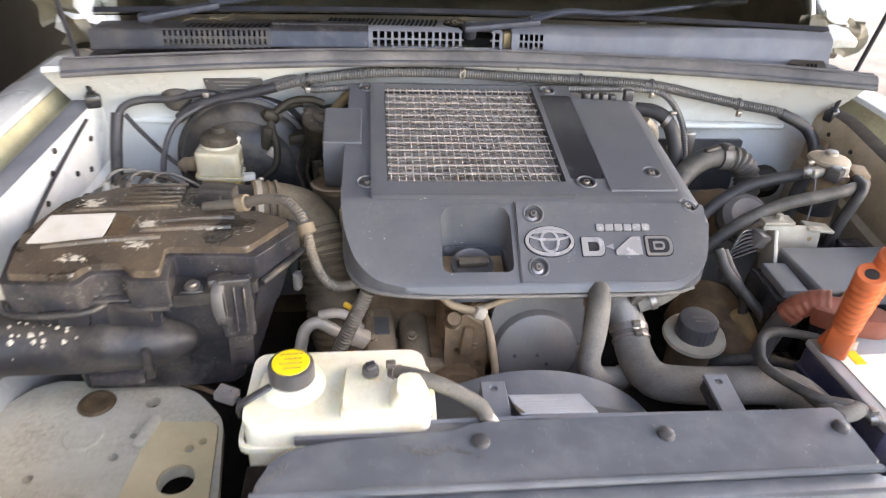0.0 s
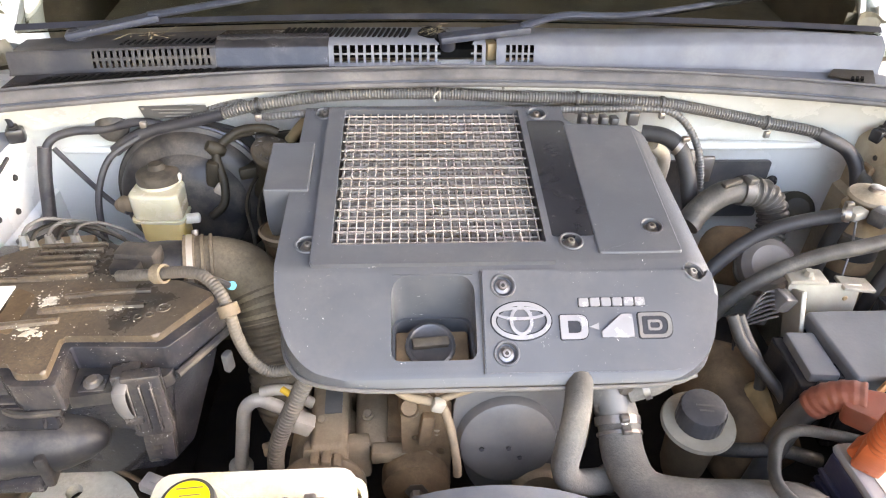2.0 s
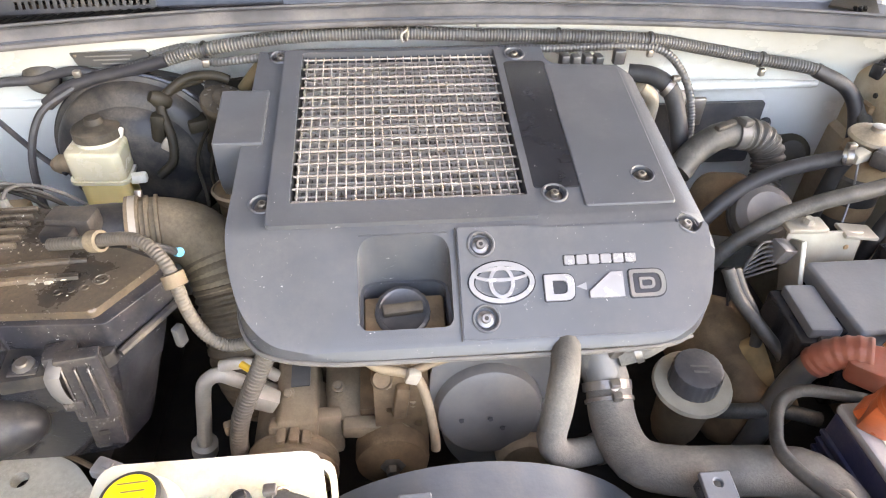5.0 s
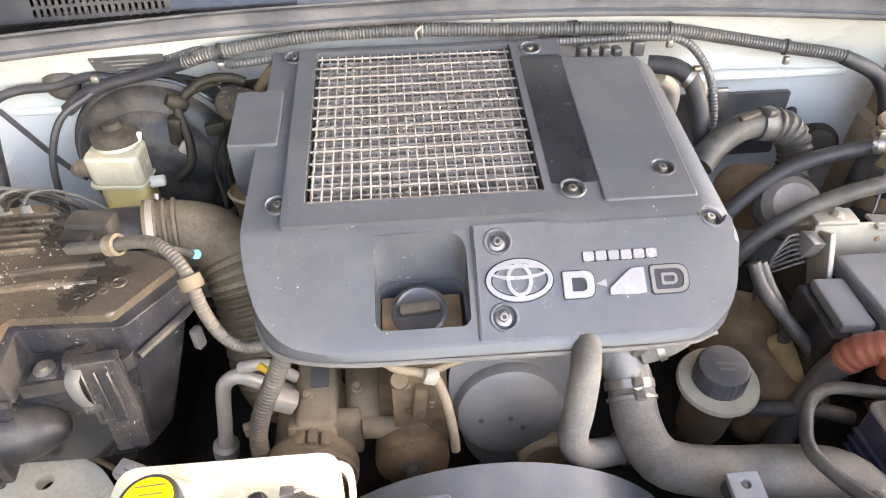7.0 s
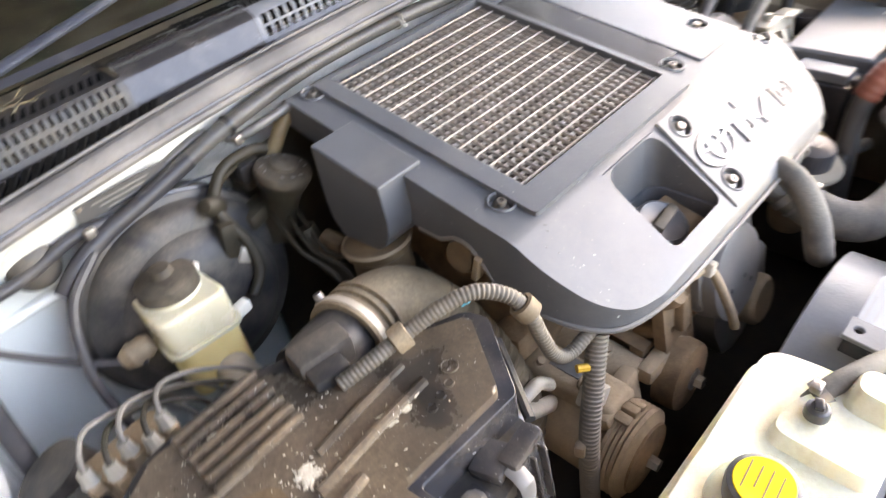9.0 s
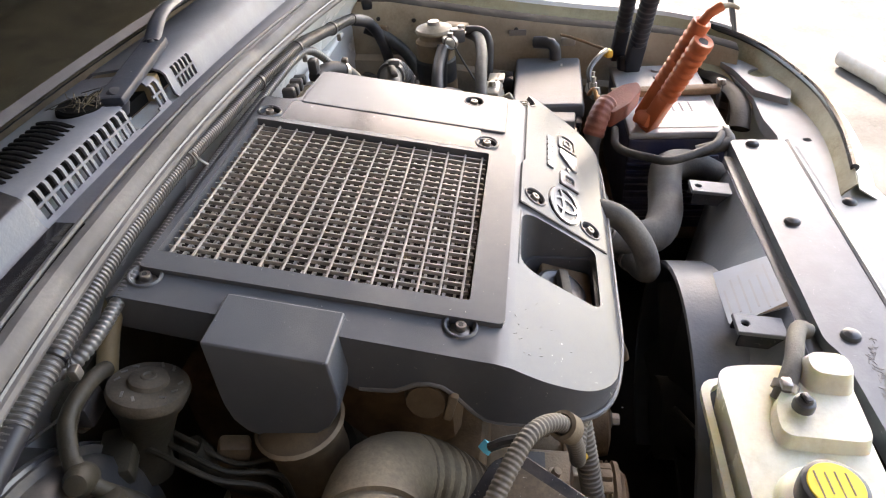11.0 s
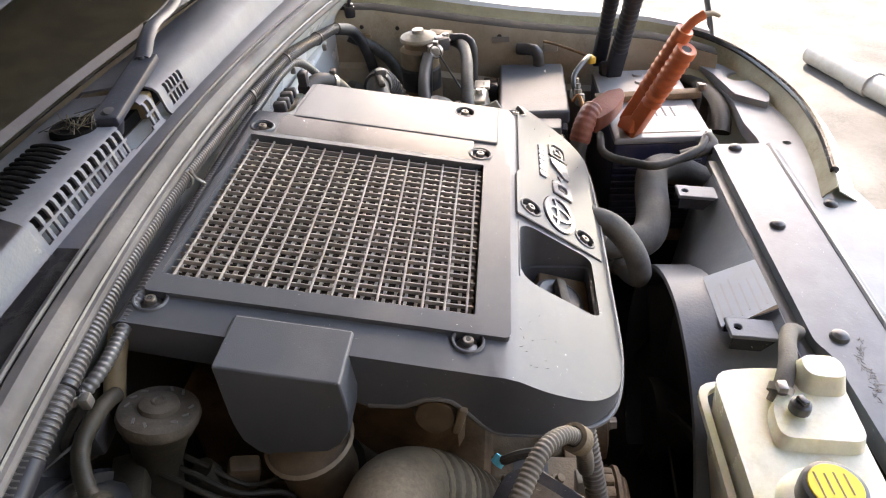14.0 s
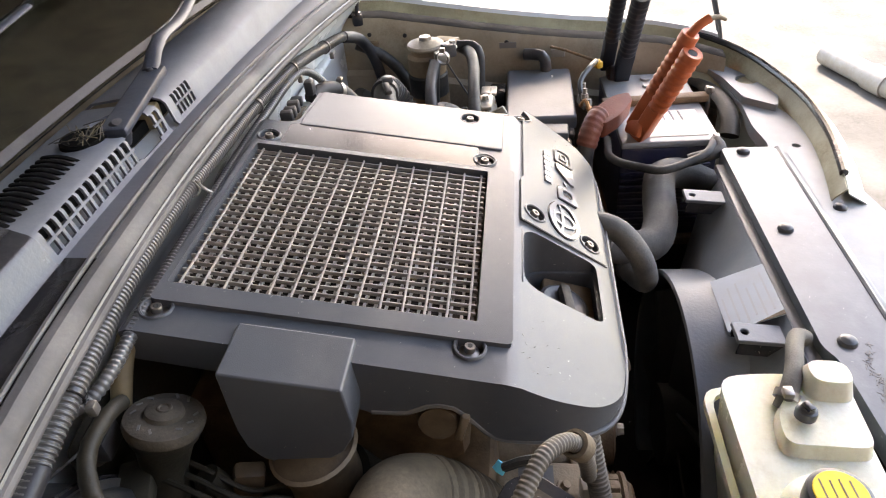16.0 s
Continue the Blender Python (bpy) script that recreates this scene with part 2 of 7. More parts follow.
M_DROPPING = mat("white_bird_dropping", (0.50, 0.455, 0.365), 0.9, var=0.3, fine=260, bump=0.7, scale=70)
M_COWL_END = mat("dirty_black_cowl", (0.028, 0.029, 0.033), 0.5, var=0.3, spec=0.35, dust=(0.11, 0.095, 0.075), amount=0.4, dscale=12)
M_PIPE = mat("oxidised_alloy_pipe", (0.58, 0.51, 0.42), 0.45, metal=0.1, var=0.2, scale=30, dust=(0.36, 0.29, 0.2), amount=0.4, dscale=20)
M_RAIL = mat("dark_felt_strip", (0.045, 0.040, 0.034), 0.9, var=0.3, spec=0.15, dust=(0.13, 0.11, 0.085), amount=0.4, dscale=14)
M_TUBE = mat("grey_tan_conduit", (0.10, 0.088, 0.074), 0.6, var=0.2, spec=0.3, dust=(0.24, 0.198, 0.148), amount=0.5, dscale=14)
M_ARMHEAD = mat("faded_wiper_arm", (0.030, 0.036, 0.052), 0.55, var=0.2, spec=0.3, dust=(0.12, 0.12, 0.125), amount=0.3, dscale=16, scratch=0.3)
M_WET = mat("oily_brown_dirt", (0.08, 0.05, 0.026), 0.6, var=0.4, dust=(0.22, 0.155, 0.09), amount=0.55, dscale=30)

M_GLASS = bpy.data.materials.new("windscreen_glass")
M_GLASS.use_nodes = True
gb = M_GLASS.node_tree.nodes["Principled BSDF"]
gb.inputs["Base Color"].default_value = (0.55, 0.57, 0.53, 1)
gb.inputs["Roughness"].default_value = 0.04
gb.inputs["Transmission Weight"].default_value = 1.0
gb.inputs["IOR"].default_value = 1.45


# ---- mesh helpers ----
def thing(name, label, category, loc=(0, 0, 0), group="", kind=""):
    ob = new(name)
    ob.location = loc
    ob.empty_display_size = 0.03
    bpy.context.view_layer.update()
    return tagged(ob, label, category, group, kind)


FLAT_FACED = {"cover_shell", "side_panel", "badge_panel", "intake_snout", "grille_surround", "lid", "lid_plateau", "lower_box", "plate", "tank_body", "upper_support", "support_step", "front_apron", "apron_plate", "case", "top", "base", "arm_head", "reservoir", "hood", "side_channel", "front_casting", "snout_collar", "bracket_plate", "ledge", "side_pillar", "upper_case", "lower_face", "front_plate"}


def part(name, bm, material, parent=None, label="", angle=38, tag=None):
    """Links a bmesh, in world coordinates, as one mesh object under a thing or a part."""
    me = bpy.data.meshes.new(name)
    bmesh.ops.recalc_face_normals(bm, faces=bm.faces)
    bm.to_mesh(me)
    bm.free()
    me.materials.append(material)
    me.polygons.foreach_set("use_smooth", [True] * len(me.polygons))
    me.set_sharp_from_angle(angle=radians(angle))
    ob = new(name, me)
    if name in FLAT_FACED:
        wn_ = ob.modifiers.new("face_normals", "WEIGHTED_NORMAL")
        wn_.keep_sharp, wn_.weight = True, 90
    if parent is not None:
        ob.parent = parent
        base = Vector(parent.location)
        ob.matrix_parent_inverse = Matrix.Translation(-base)
    if label:
        ob["label"] = label
    return ob


def box(bm, c, s, rot=(0, 0, 0), bev=0.0, seg=2):
    r = bmesh.ops.create_cube(bm, size=1.0)
    vs = r["verts"]
    m = pose(*c, *rot) @ Matrix.Diagonal((*s, 1))
    bmesh.ops.transform(bm, matrix=m, verts=vs)
    if bev:
        es = list({e for v in vs for e in v.link_edges})
        bmesh.ops.bevel(bm, geom=es, offset=bev, segments=seg, affect="EDGES", profile=0.5, clamp_overlap=True)
    return bm


def axis_matrix(origin, axis):
    z = Vector(axis).normalized()
    q = z.to_track_quat("Z", "Y")
    return Matrix.Translation(origin) @ q.to_matrix().to_4x4()


def lathe(bm, profile, origin, axis=(0, 0, 1), seg=32, wave=0.0, waves=0):
    """Turns (radius, height) pairs round an axis; wave gives a fluted rim."""
    m = axis_matrix(origin, axis)
    rings = []
    for r, h in profile:
        if r < 1e-5:
            rings.append([bm.verts.new(m @ Vector((0, 0, h)))])
        else:
            ring = []
            for i in range(seg):
                a = 2 * math.pi * i / seg
                k = r * (1 + wave * math.cos(waves * a)) if waves else r
                ring.append(bm.verts.new(m @ Vector((k * math.cos(a), k * math.sin(a), h))))
            rings.append(ring)
    for a, b in zip(rings, rings[1:]):
        for i in range(seg):
            j = (i + 1) % seg
            if len(a) == 1 and len(b) == 1:
                continue
            if len(a) == 1:
                bm.faces.new((a[0], b[i], b[j]))
            elif len(b) == 1:
                bm.faces.new((a[i], a[j], b[0]))
            else:
                bm.faces.new((a[i], a[j], b[j], b[i]))
    return bm


def smooth_path(pts, step=0.006):
    """Catmull-Rom curve through the points, evenly stepped."""
    p = [Vector(q) for q in pts]
    p = [2 * p[0] - p[1]] + p + [2 * p[-1] - p[-2]]
    out = []
    for a, b, c, d in zip(p, p[1:], p[2:], p[3:]):
        n = max(2, int((c - b).length / step))
        for i in range(n):
            t = i / n
            out.append(0.5 * (2 * b + (c - a) * t + (2 * a - 5 * b + 4 * c - d) * t * t + (3 * b - a - 3 * c + d) * t ** 3))
    out.append(p[-2])
    return out


def tube(bm, pts, r, seg=12, step=0.008, pitch=0.0, depth=0.0, r_end=None, flat=1.0):
    """A swept tube; pitch and depth give it corrugations."""
    if pitch:
        step = pitch / 4
    path = smooth_path(pts, step)
    if pitch:
        # even spacing, so that the ribs stay regular
        lens = [0.0]
        for a, b in zip(path, path[1:]):
            lens.append(lens[-1] + (b - a).length)
        n = max(4, int(lens[-1] / step))
        even, k = [], 0
        for i in range(n + 1):
            s = lens[-1] * i / n
            while k < len(lens) - 2 and lens[k + 1] < s:
                k += 1
            f = (s - lens[k]) / max(1e-9, lens[k + 1] - lens[k])
            even.append(path[k].lerp(path[k + 1], min(1, max(0, f))))
        path = even
    tangent = [(path[min(i + 1, len(path) - 1)] - path[max(i - 1, 0)]).normalized() for i in range(len(path))]
    side = tangent[0].orthogonal().normalized()
    if abs(tangent[0].z) < 0.9:
        side = tangent[0].cross(Vector((0, 0, 1))).normalized()
    rings, s = [], 0.0
    for i, (p, t) in enumerate(zip(path, tangent)):
        if i:
            s += (p - path[i - 1]).length
        side = (side - t * side.dot(t)).normalized()
        up = t.cross(side)
        k = r if r_end is None else r + (r_end - r) * i / (len(path) - 1)
        if pitch:
            k *= 1 + depth * (1 if (i % 4) in (1, 2) else -1)
        rings.append([bm.verts.new(p + k * (math.cos(a) * side + flat * math.sin(a) * up)) for a in (2 * math.pi * j / seg for j in range(seg))])
    for a, b in zip(rings, rings[1:]):
        for i in range(seg):
            j = (i + 1) % seg
            bm.faces.new((a[i], a[j], b[j], b[i]))
    bm.faces.new(rings[0][::-1])
    bm.faces.new(rings[-1])
    return bm


def prism(bm, outline, m, lo, hi, bev=0.0, seg=2):
    """A flat outline (u, v), raised from lo to hi along the matrix's z."""
    a = [bm.verts.new(m @ Vector((u, v, lo))) for u, v in outline]
    b = [bm.verts.new(m @ Vector((u, v, hi))) for u, v in outline]
    n = len(a)
    fs = [bm.faces.new(a[::-1]), bm.faces.new(b)]
    for i in range(n):
        j = (i + 1) % n
        fs.append(bm.faces.new((a[i], a[j], b[j], b[i])))
    if bev:
        es = list({e for e in fs[1].edges})
        bmesh.ops.bevel(bm, geom=es, offset=bev, segments=seg, affect="EDGES", profile=0.5, clamp_overlap=True)
    return bm


def rounded(outline, r, n=4):
    """Rounds the corners of a flat outline; r is one radius or one for each corner."""
    out, k = [], len(outline)
    for i in range(k):
        p, a, b = Vector(outline[i]), Vector(outline[i - 1]), Vector(outline[(i + 1) % k])
        rr = r[i] if isinstance(r, (list, tuple)) else r
        if rr <= 0:
            out.append(tuple(p))
            continue
        da, db = (a - p), (b - p)
        q = min(rr, da.length * 0.45, db.length * 0.45)
        s, e = p + da.normalized() * q, p + db.normalized() * q
        for j in range(n + 1):
            t = j / n
            out.append(tuple((1 - t) ** 2 * s + 2 * t * (1 - t) * p + t * t * e))
    return out


def rect(x0, x1, y0, y1):
    return [(x0, y0), (x1, y0), (x1, y1), (x0, y1)]


def ring_plate(bm, outer, inner, m, lo, hi):
    """A frame between two outlines with the same number of points."""
    loops = [[bm.verts.new(m @ Vector((u, v, h))) for u, v in o] for o, h in ((outer, lo), (outer, hi), (inner, hi), (inner, lo))]
    n = len(outer)
    for a, b in zip(loops, loops[1:] + loops[:1]):
        for i in range(n):
            j = (i + 1) % n
            bm.faces.new((a[i], a[j], b[j], b[i]))
    return bm


def cut(bm, *cutters, op="DIFFERENCE", bevel=0.0, segs=3):
    """Boolean of a solid with others, and an edge rounding; gives a new bmesh."""
    def temp(b):
        bmesh.ops.recalc_face_normals(b, faces=b.faces)
        me = bpy.data.meshes.new("temp")
        b.to_mesh(me)
        b.free()
        return new("temp", me)
    base = temp(bm)
    tools = [temp(c) for c in cutters]
    for t in tools:
        md = base.modifiers.new("b", "BOOLEAN")
        md.operation, md.object, md.solver = op, t, "EXACT"
    if bevel:
        md = base.modifiers.new("v", "BEVEL")
        md.width, md.segments, md.limit_method, md.angle_limit = bevel, segs, "ANGLE", radians(30)
    dg = bpy.context.evaluated_depsgraph_get()
    dg.update()
    out = bmesh.new()
    out.from_mesh(base.evaluated_get(dg).to_mesh())
    for o in (base, *tools):
        me = o.data
        bpy.data.objects.remove(o)
        bpy.data.meshes.remove(me)
    return out


def sheet(bm, rows, thick=0.0):
    """A skin through rows of points."""
    grid = [[bm.verts.new(p) for p in row] for row in rows]
    for a, b in zip(grid, grid[1:]):
        for i in range(len(a) - 1):
            bm.faces.new((a[i], a[i + 1], b[i + 1], b[i]))
    if thick:
        bmesh.ops.recalc_face_normals(bm, faces=bm.faces)
        bmesh.ops.solidify(bm, geom=bm.faces[:], thickness=thick)
    return bm


def clamp_band(parent, at, axis, r, material=None, w=0.008):
    """A hose clamp: a band with a worm-screw housing."""
    bm = lathe(bmesh.new(), [(r, -w / 2), (r + 0.0015, -w / 2), (r + 0.0015, w / 2), (r, w / 2), (r, -w / 2)], at, axis, 24)
    m = axis_matrix(at, axis)
    box(bm, tuple(m @ Vector((0, r + 0.004, 0))), (0.012, 0.010, 0.008), bev=0.002)
    return part("hose_clamp", bm, material or M_STEEL, parent, "steel hose clamp")


BM = bmesh.new
TILT_TOP = math.degrees(math.atan(0.172))

CX = 0.054  # the vehicle's centre line


def seal_y(x):
    return 0.186 - 0.20 * (x - CX) ** 2


# ---- ground and shelter (roof and walls also shape the light) ----
bm = BM()
bmesh.ops.create_grid(bm, x_segments=60, y_segments=60, size=60)
for v in bm.verts:
    v.co.z = 0.012 * noise.noise(v.co * 0.7)
tagged(part("ground", bm, M_CONCRETE), "worn pale concrete yard with stains and cracks", "ground", kind="structure")
# unseen roof; its edges are set by how much sky reaches the bay
bm = BM()
box(bm, (0.5, 2.35, 3.05), (6.4, 7.3, 0.08), bev=0.01)
tagged(part("shade_roof", bm, M_ROOF), "unseen dark brown shelter roof, placed to keep the sun off the bay", "roof", kind="structure")
# real side wall, brought closer and extended forward to cut light from the left
bm = BM()
box(bm, (-1.55, 0.4, 1.5), (0.15, 11.0, 3.0), bev=0.01)
tagged(part("wall_west", bm, M_WALL), "brown plastered side wall, lengthened out of view to block light from the left", "wall", kind="structure")
# added rear wall, out of view, that shuts out skylight from behind
bm = BM()
box(bm, (-0.6, 5.95, 1.5), (4.2, 0.15, 3.0), bev=0.01)
tagged(part("wall_north", bm, M_WALL), "unseen brown rear wall, added to cover the sky behind the car", "wall", kind="structure")
pipe = thing("drain_pipe", "grey plastic pipe lying on the yard", "pipe", (2.55, -1.885, 0.0))
part("pipe_body", tube(BM(), [(2.90, -1.775, 0.055), (2.55, -1.885, 0.055), (2.0, -2.06, 0.055)], 0.055, 16, 0.1), M_GREY_PLUG, pipe)
part("socket", tube(BM(), [(2.60, -1.869, 0.055), (2.48, -1.907, 0.055)], 0.064, 16, 0.05), M_GREY_PLUG, pipe)

# ---- car body ----
car = thing("car_body", "white car body with the bonnet open, dusty inside the engine bay", "car", (CX, 0.0, 0.0))

# firewall, with a curved upper flange under the weatherstrip
bm = BM()
xs = [-0.70 + 0.04 * i for i in range(38)]
xs = [x for x in xs if x <= 0.81]
rows = []
for dy, z in ((0.075, 1.132), (0.012, 1.132), (0.008, 1.124), (0.012, 1.05), (0.022, 1.035), (0.03, 1.02), (0.035, 0.70), (0.05, 0.55)):
    rows.append([(x, (seal_y(x) + dy) if z > 1.12 else 0.203 + dy - 0.10 * (x - CX) ** 2, z) for x in xs])
sheet(bm, rows, 0.003)
part("firewall", bm, M_WHITE, car, "white painted firewall")
# pressed ledge across the firewall
for x0, x1, z in ((-0.62, -0.48, 1.0), (0.42, 0.70, 1.0)):
    part("pressed_ledge", box(BM(), ((x0 + x1) / 2, 0.196, z), (x1 - x0, 0.02, 0.012), bev=0.005, seg=3), M_WHITE, car)


def fender(side, paint, inner):
    """Inner wall, flange, gutter and outer skin of one wing. side: -1 or 1."""
    ys = [0.42, 0.3, 0.2, 0.1, 0.0, -0.1, -0.2, -0.3, -0.4, -0.48, -0.54, -0.60]
    def base(y):
        inn = 0.705 if y > -0.15 else 0.705 + 0.025 * min(1, (-0.15 - y) / 0.2)
        if side < 0:
            inn = 0.714 + 0.17 * min(max(0.0, 0.1 - y), 0.36)
        if y < -0.45:
            inn -= 0.06 * ((-0.45 - y) / 0.15) ** 2
        drop = 0.17 * max(0.0, 0.12 - max(y, -0.3)) + 0.12 * max(0.0, -0.3 - y)
        return inn, drop
    def ring(prof):
        out = []
        for y in ys:
            inn, drop = base(y)
            out.append([(CX + side * (inn + dx), y, z - (drop if z > 0.8 else 0)) for dx, z in prof])
        return out
    part("inner_fender", sheet(BM(), ring([(-0.012, 0.45), (-0.012, 0.84), (-0.010, 0.925), (0.0, 0.935), (0.0, 1.03), (0.006, 1.045)]), 0.002), inner, car, "dusty inner wing panel with holes")
    part("wing_flange", sheet(BM(), ring([(0.006, 1.0455), (0.012, 1.049), (0.036, 1.051), (0.040, 1.047), (0.042, 1.034)]), 0.002), M_COWL if side < 0 else M_RAIL, car, "flange with a dark sealing strip")
    part("gutter", sheet(BM(), ring([(0.0425, 1.034), (0.045, 1.030), (0.065, 1.030), (0.073, 1.042), (0.080, 1.058)]), 0.002), M_GUTTER, car, "gutter stained yellow-green")
    part("wing_skin", sheet(BM(), ring([(0.0805, 1.058), (0.086, 1.066), (0.12, 1.070), (0.16, 1.06), (0.20, 1.03), (0.22, 0.95), (0.235, 0.8), (0.235, 0.5), (0.20, 0.28), (0.16, 0.0)]), 0.002), paint, car, "white wing panel")


fender(-1, M_WHITE, M_WHITE)
fender(1, M_WHITE, M_CREAM)

# front rim of the bay: the wing edge carried round the front, above the headlamps
edge = [(0.846, -0.30, 0.012), (0.822, -0.45, 0.002), (0.780, -0.561, 0.0), (0.696, -0.635, -0.008), (0.580, -0.678, -0.016), (0.476, -0.697, -0.022), (0.392, -0.696, -0.026), (0.296, -0.682, -0.028), (0.21, -0.662, -0.03)]


def rim_half(side, off, dz):
    """The edge line of one half, moved inwards by off."""
    path = smooth_path([(CX + side * x, y, 0.95 + z) for x, y, z in edge], 0.03)
    out = []
    for i, p in enumerate(path):
        t = path[min(i + 1, len(path) - 1)] - path[max(i - 1, 0)]
        n = Vector((t.y, -t.x, 0)).normalized() * (1 if side > 0 else -1)
        out.append((p.x - n.x * off, p.y - n.y * off, p.z + dz))
    return out


for side in (-1, 1):
    rows = [rim_half(side, o, d) for o, d in ((-0.085, -0.05), (-0.05, -0.042), (-0.02, -0.032), (-0.012, -0.016), (0.0, 0.0))]
    part("front_rim", sheet(BM(), rows, 0.002), M_GUTTER, car, "stained front edge of the bay")
    part("rim_seal", tube(BM(), rim_half(side, -0.001, 0.002)[::2], 0.0065, 8, 0.03), M_BLACK_CLEAN, car, "black edge seal")
    skin = [rim_half(side, o, d) for o, d in ((0.004, -0.006), (0.03, -0.02), (0.05, -0.08), (0.06, -0.25), (0.07, -0.6), (0.05, -0.92))]
    part("front_fascia", sheet(BM(), skin, 0.002), M_WHITE, car, "white front panel")
part("grille_panel", box(BM(), (CX, -0.735, 0.47), (0.44, 0.05, 0.82), bev=0.015), M_WHITE, car, "white front panel")

# painted upper support in front of the radiator cover, with an oval hole at each end
bm = BM()
m = pose(0, 0, 0)
sup = rounded([(-0.34, -0.60), (0.40, -0.60), (0.45, -0.607), (0.51, -0.600), (0.60, -0.604), (0.70, -0.586), (0.79, -0.548), (0.805, -0.578), (0.745, -0.635), (0.69, -0.668), (0.60, -0.675), (0.42, -0.68), (0.24, -0.71), (-0.14, -0.71), (-0.34, -0.68)], 0.008)
prism(bm, sup, m, 0.876, 0.899, 0.004)
bm2 = BM()
lathe(bm2, [(0, -0.05), (0.021, -0.05), (0.021, 0.05), (0, 0.05)], (0.681, -0.632, 0.90), seg=24)
bm3 = BM()
lathe(bm3, [(0, -0.05), (0.007, -0.05), (0.007, 0.05), (0, 0.05)], (0.436, -0.65, 0.90), seg=16)
bm = cut(bm, bm2, bm3)
part("upper_support", bm, M_SUPPORT, car, "pale grey painted upper crossmember")
part("support_step", cut(prism(BM(), rounded([(0.604, -0.606), (0.70, -0.589), (0.785, -0.553), (0.798, -0.578), (0.742, -0.632), (0.69, -0.664), (0.60, -0.668), (0.562, -0.656)], 0.008), m, 0.897, 0.912, 0.004, 2), lathe(BM(), [(0, -0.05), (0.021, -0.05), (0.021, 0.05), (0, 0.05)], (0.681, -0.632, 0.90), seg=24)), M_SUPPORT, car, "raised end of the crossmember with an oval hole")
part("headlamp_bracket", tube(BM(), [(0.775, -0.525, 0.885), (0.70, -0.560, 0.893), (0.63, -0.580, 0.893), (0.575, -0.580, 0.885), (0.53, -0.570, 0.87)], 0.018, 10, 0.02, flat=0.4), M_SHADE_GRIME, car, "dirt-caked curved inner bracket")

# left front apron with holes
bm = BM()
ap = rounded([(-0.722, -0.30), (-0.669, -0.232), (-0.478, -0.246), (-0.432, -0.268), (-0.384, -0.325), (-0.366, -0.46), (-0.35, -0.60), (-0.60, -0.64), (-0.715, -0.52)], 0.02)
prism(bm, ap, m, 0.717, 0.735, 0.005)
holes = []
for x, y, r in ((-0.425, -0.435, 0.0235), (-0.403, -0.372, 0.006), (-0.419, -0.384, 0.007), (-0.521, -0.389, 0.007), (-0.495, -0.286, 0.011), (-0.62, -0.42, 0.007), (-0.505, -0.352, 0.005)):
    holes.append(lathe(BM(), [(0, -0.1), (r, -0.1), (r, 0.1), (0, 0.1)], (x, y, 0.735), seg=20))
bm = cut(bm, *holes)
part("front_apron", bm, M_WHITE_DIRTY, car, "dirty white apron panel with round holes")
part("apron_plate", cut(prism(BM(), rounded([(-0.481, -0.331), (-0.388, -0.336), (-0.364, -0.60), (-0.50, -0.60)], 0.012), m, 0.733, 0.741, 0.002),
                         lathe(BM(), [(0, -0.1), (0.0245, -0.1), (0.0245, 0.1), (0, 0.1)], (-0.425, -0.435, 0.735), seg=24),
                         lathe(BM(), [(0, -0.1), (0.006, -0.1), (0.006, 0.1), (0, 0.1)], (-0.403, -0.372, 0.735), seg=12),
                         lathe(BM(), [(0, -0.1), (0.007, -0.1), (0.007, 0.1), (0, 0.1)], (-0.419, -0.384, 0.735), seg=12)), M_APRON, car, "cream bracket plate with a round hole")
part("apron_boss", lathe(BM(), [(0, 0.0022), (0.019, 0.0022), (0.022, 0.0035), (0.026, 0.0032), (0.029, 0.0)], (-0.574, -0.348, 0.734), seg=28), M_WHITE_DIRTY, car)
part("apron_tab", box(BM(), (-0.484, -0.352, 0.742), (0.018, 0.058, 0.014), (0, 0, -12), 0.005), M_WHITE_DIRTY, car)
part("rusty_mount", lathe(BM(), [(0, 0.003), (0.014, 0.003), (0.018, 0.006), (0.025, 0.005), (0.028, 0.0)], (-0.577, -0.285, 0.734), seg=20), M_WET, car, "rusty brown mount")
apc = thing("apron_connector", "pale grey wiring connector lying on the apron", "wiring connector", (-0.385, -0.29, 0.745))
part("shell", box(BM(), (-0.383, -0.292, 0.752), (0.034, 0.024, 0.018), (0, 8, -20), 0.004), M_GREY_PLUG, apc)
part("latch", box(BM(), (-0.380, -0.292, 0.763), (0.012, 0.010, 0.006), (0, 8, -20), 0.002), M_GREY_PLUG, apc)
part("wire", tube(BM(), [(-0.398, -0.288, 0.750), (-0.425, -0.272, 0.748), (-0.455, -0.256, 0.742)], 0.0035, 8, 0.008), M_WET, apc, "brown taped wire")
part("wire", tube(BM(), [(-0.368, -0.297, 0.748), (-0.355, -0.308, 0.735), (-0.348, -0.33, 0.69), (-0.346, -0.35, 0.62)], 0.006, 8, 0.01), M_LOOM_DARK, apc, "dark harness going down")

# dark tray that closes the bay below
part("undertray", box(BM(), (CX, -0.2, 0.44), (1.5, 1.0, 0.02)), M_DARK, car, "black undertray")
part("radiator_core", box(BM(), (0.06, -0.565, 0.67), (0.72, 0.05, 0.44), bev=0.004), M_FIN_SHADE, car, "dark radiator core")
for s in (-1, 1):
    part("rail", box(BM(), (CX + s * 0.55, -0.25, 0.56), (0.12, 0.8, 0.16), bev=0.02), M_DARK, car, "dusty chassis rail")

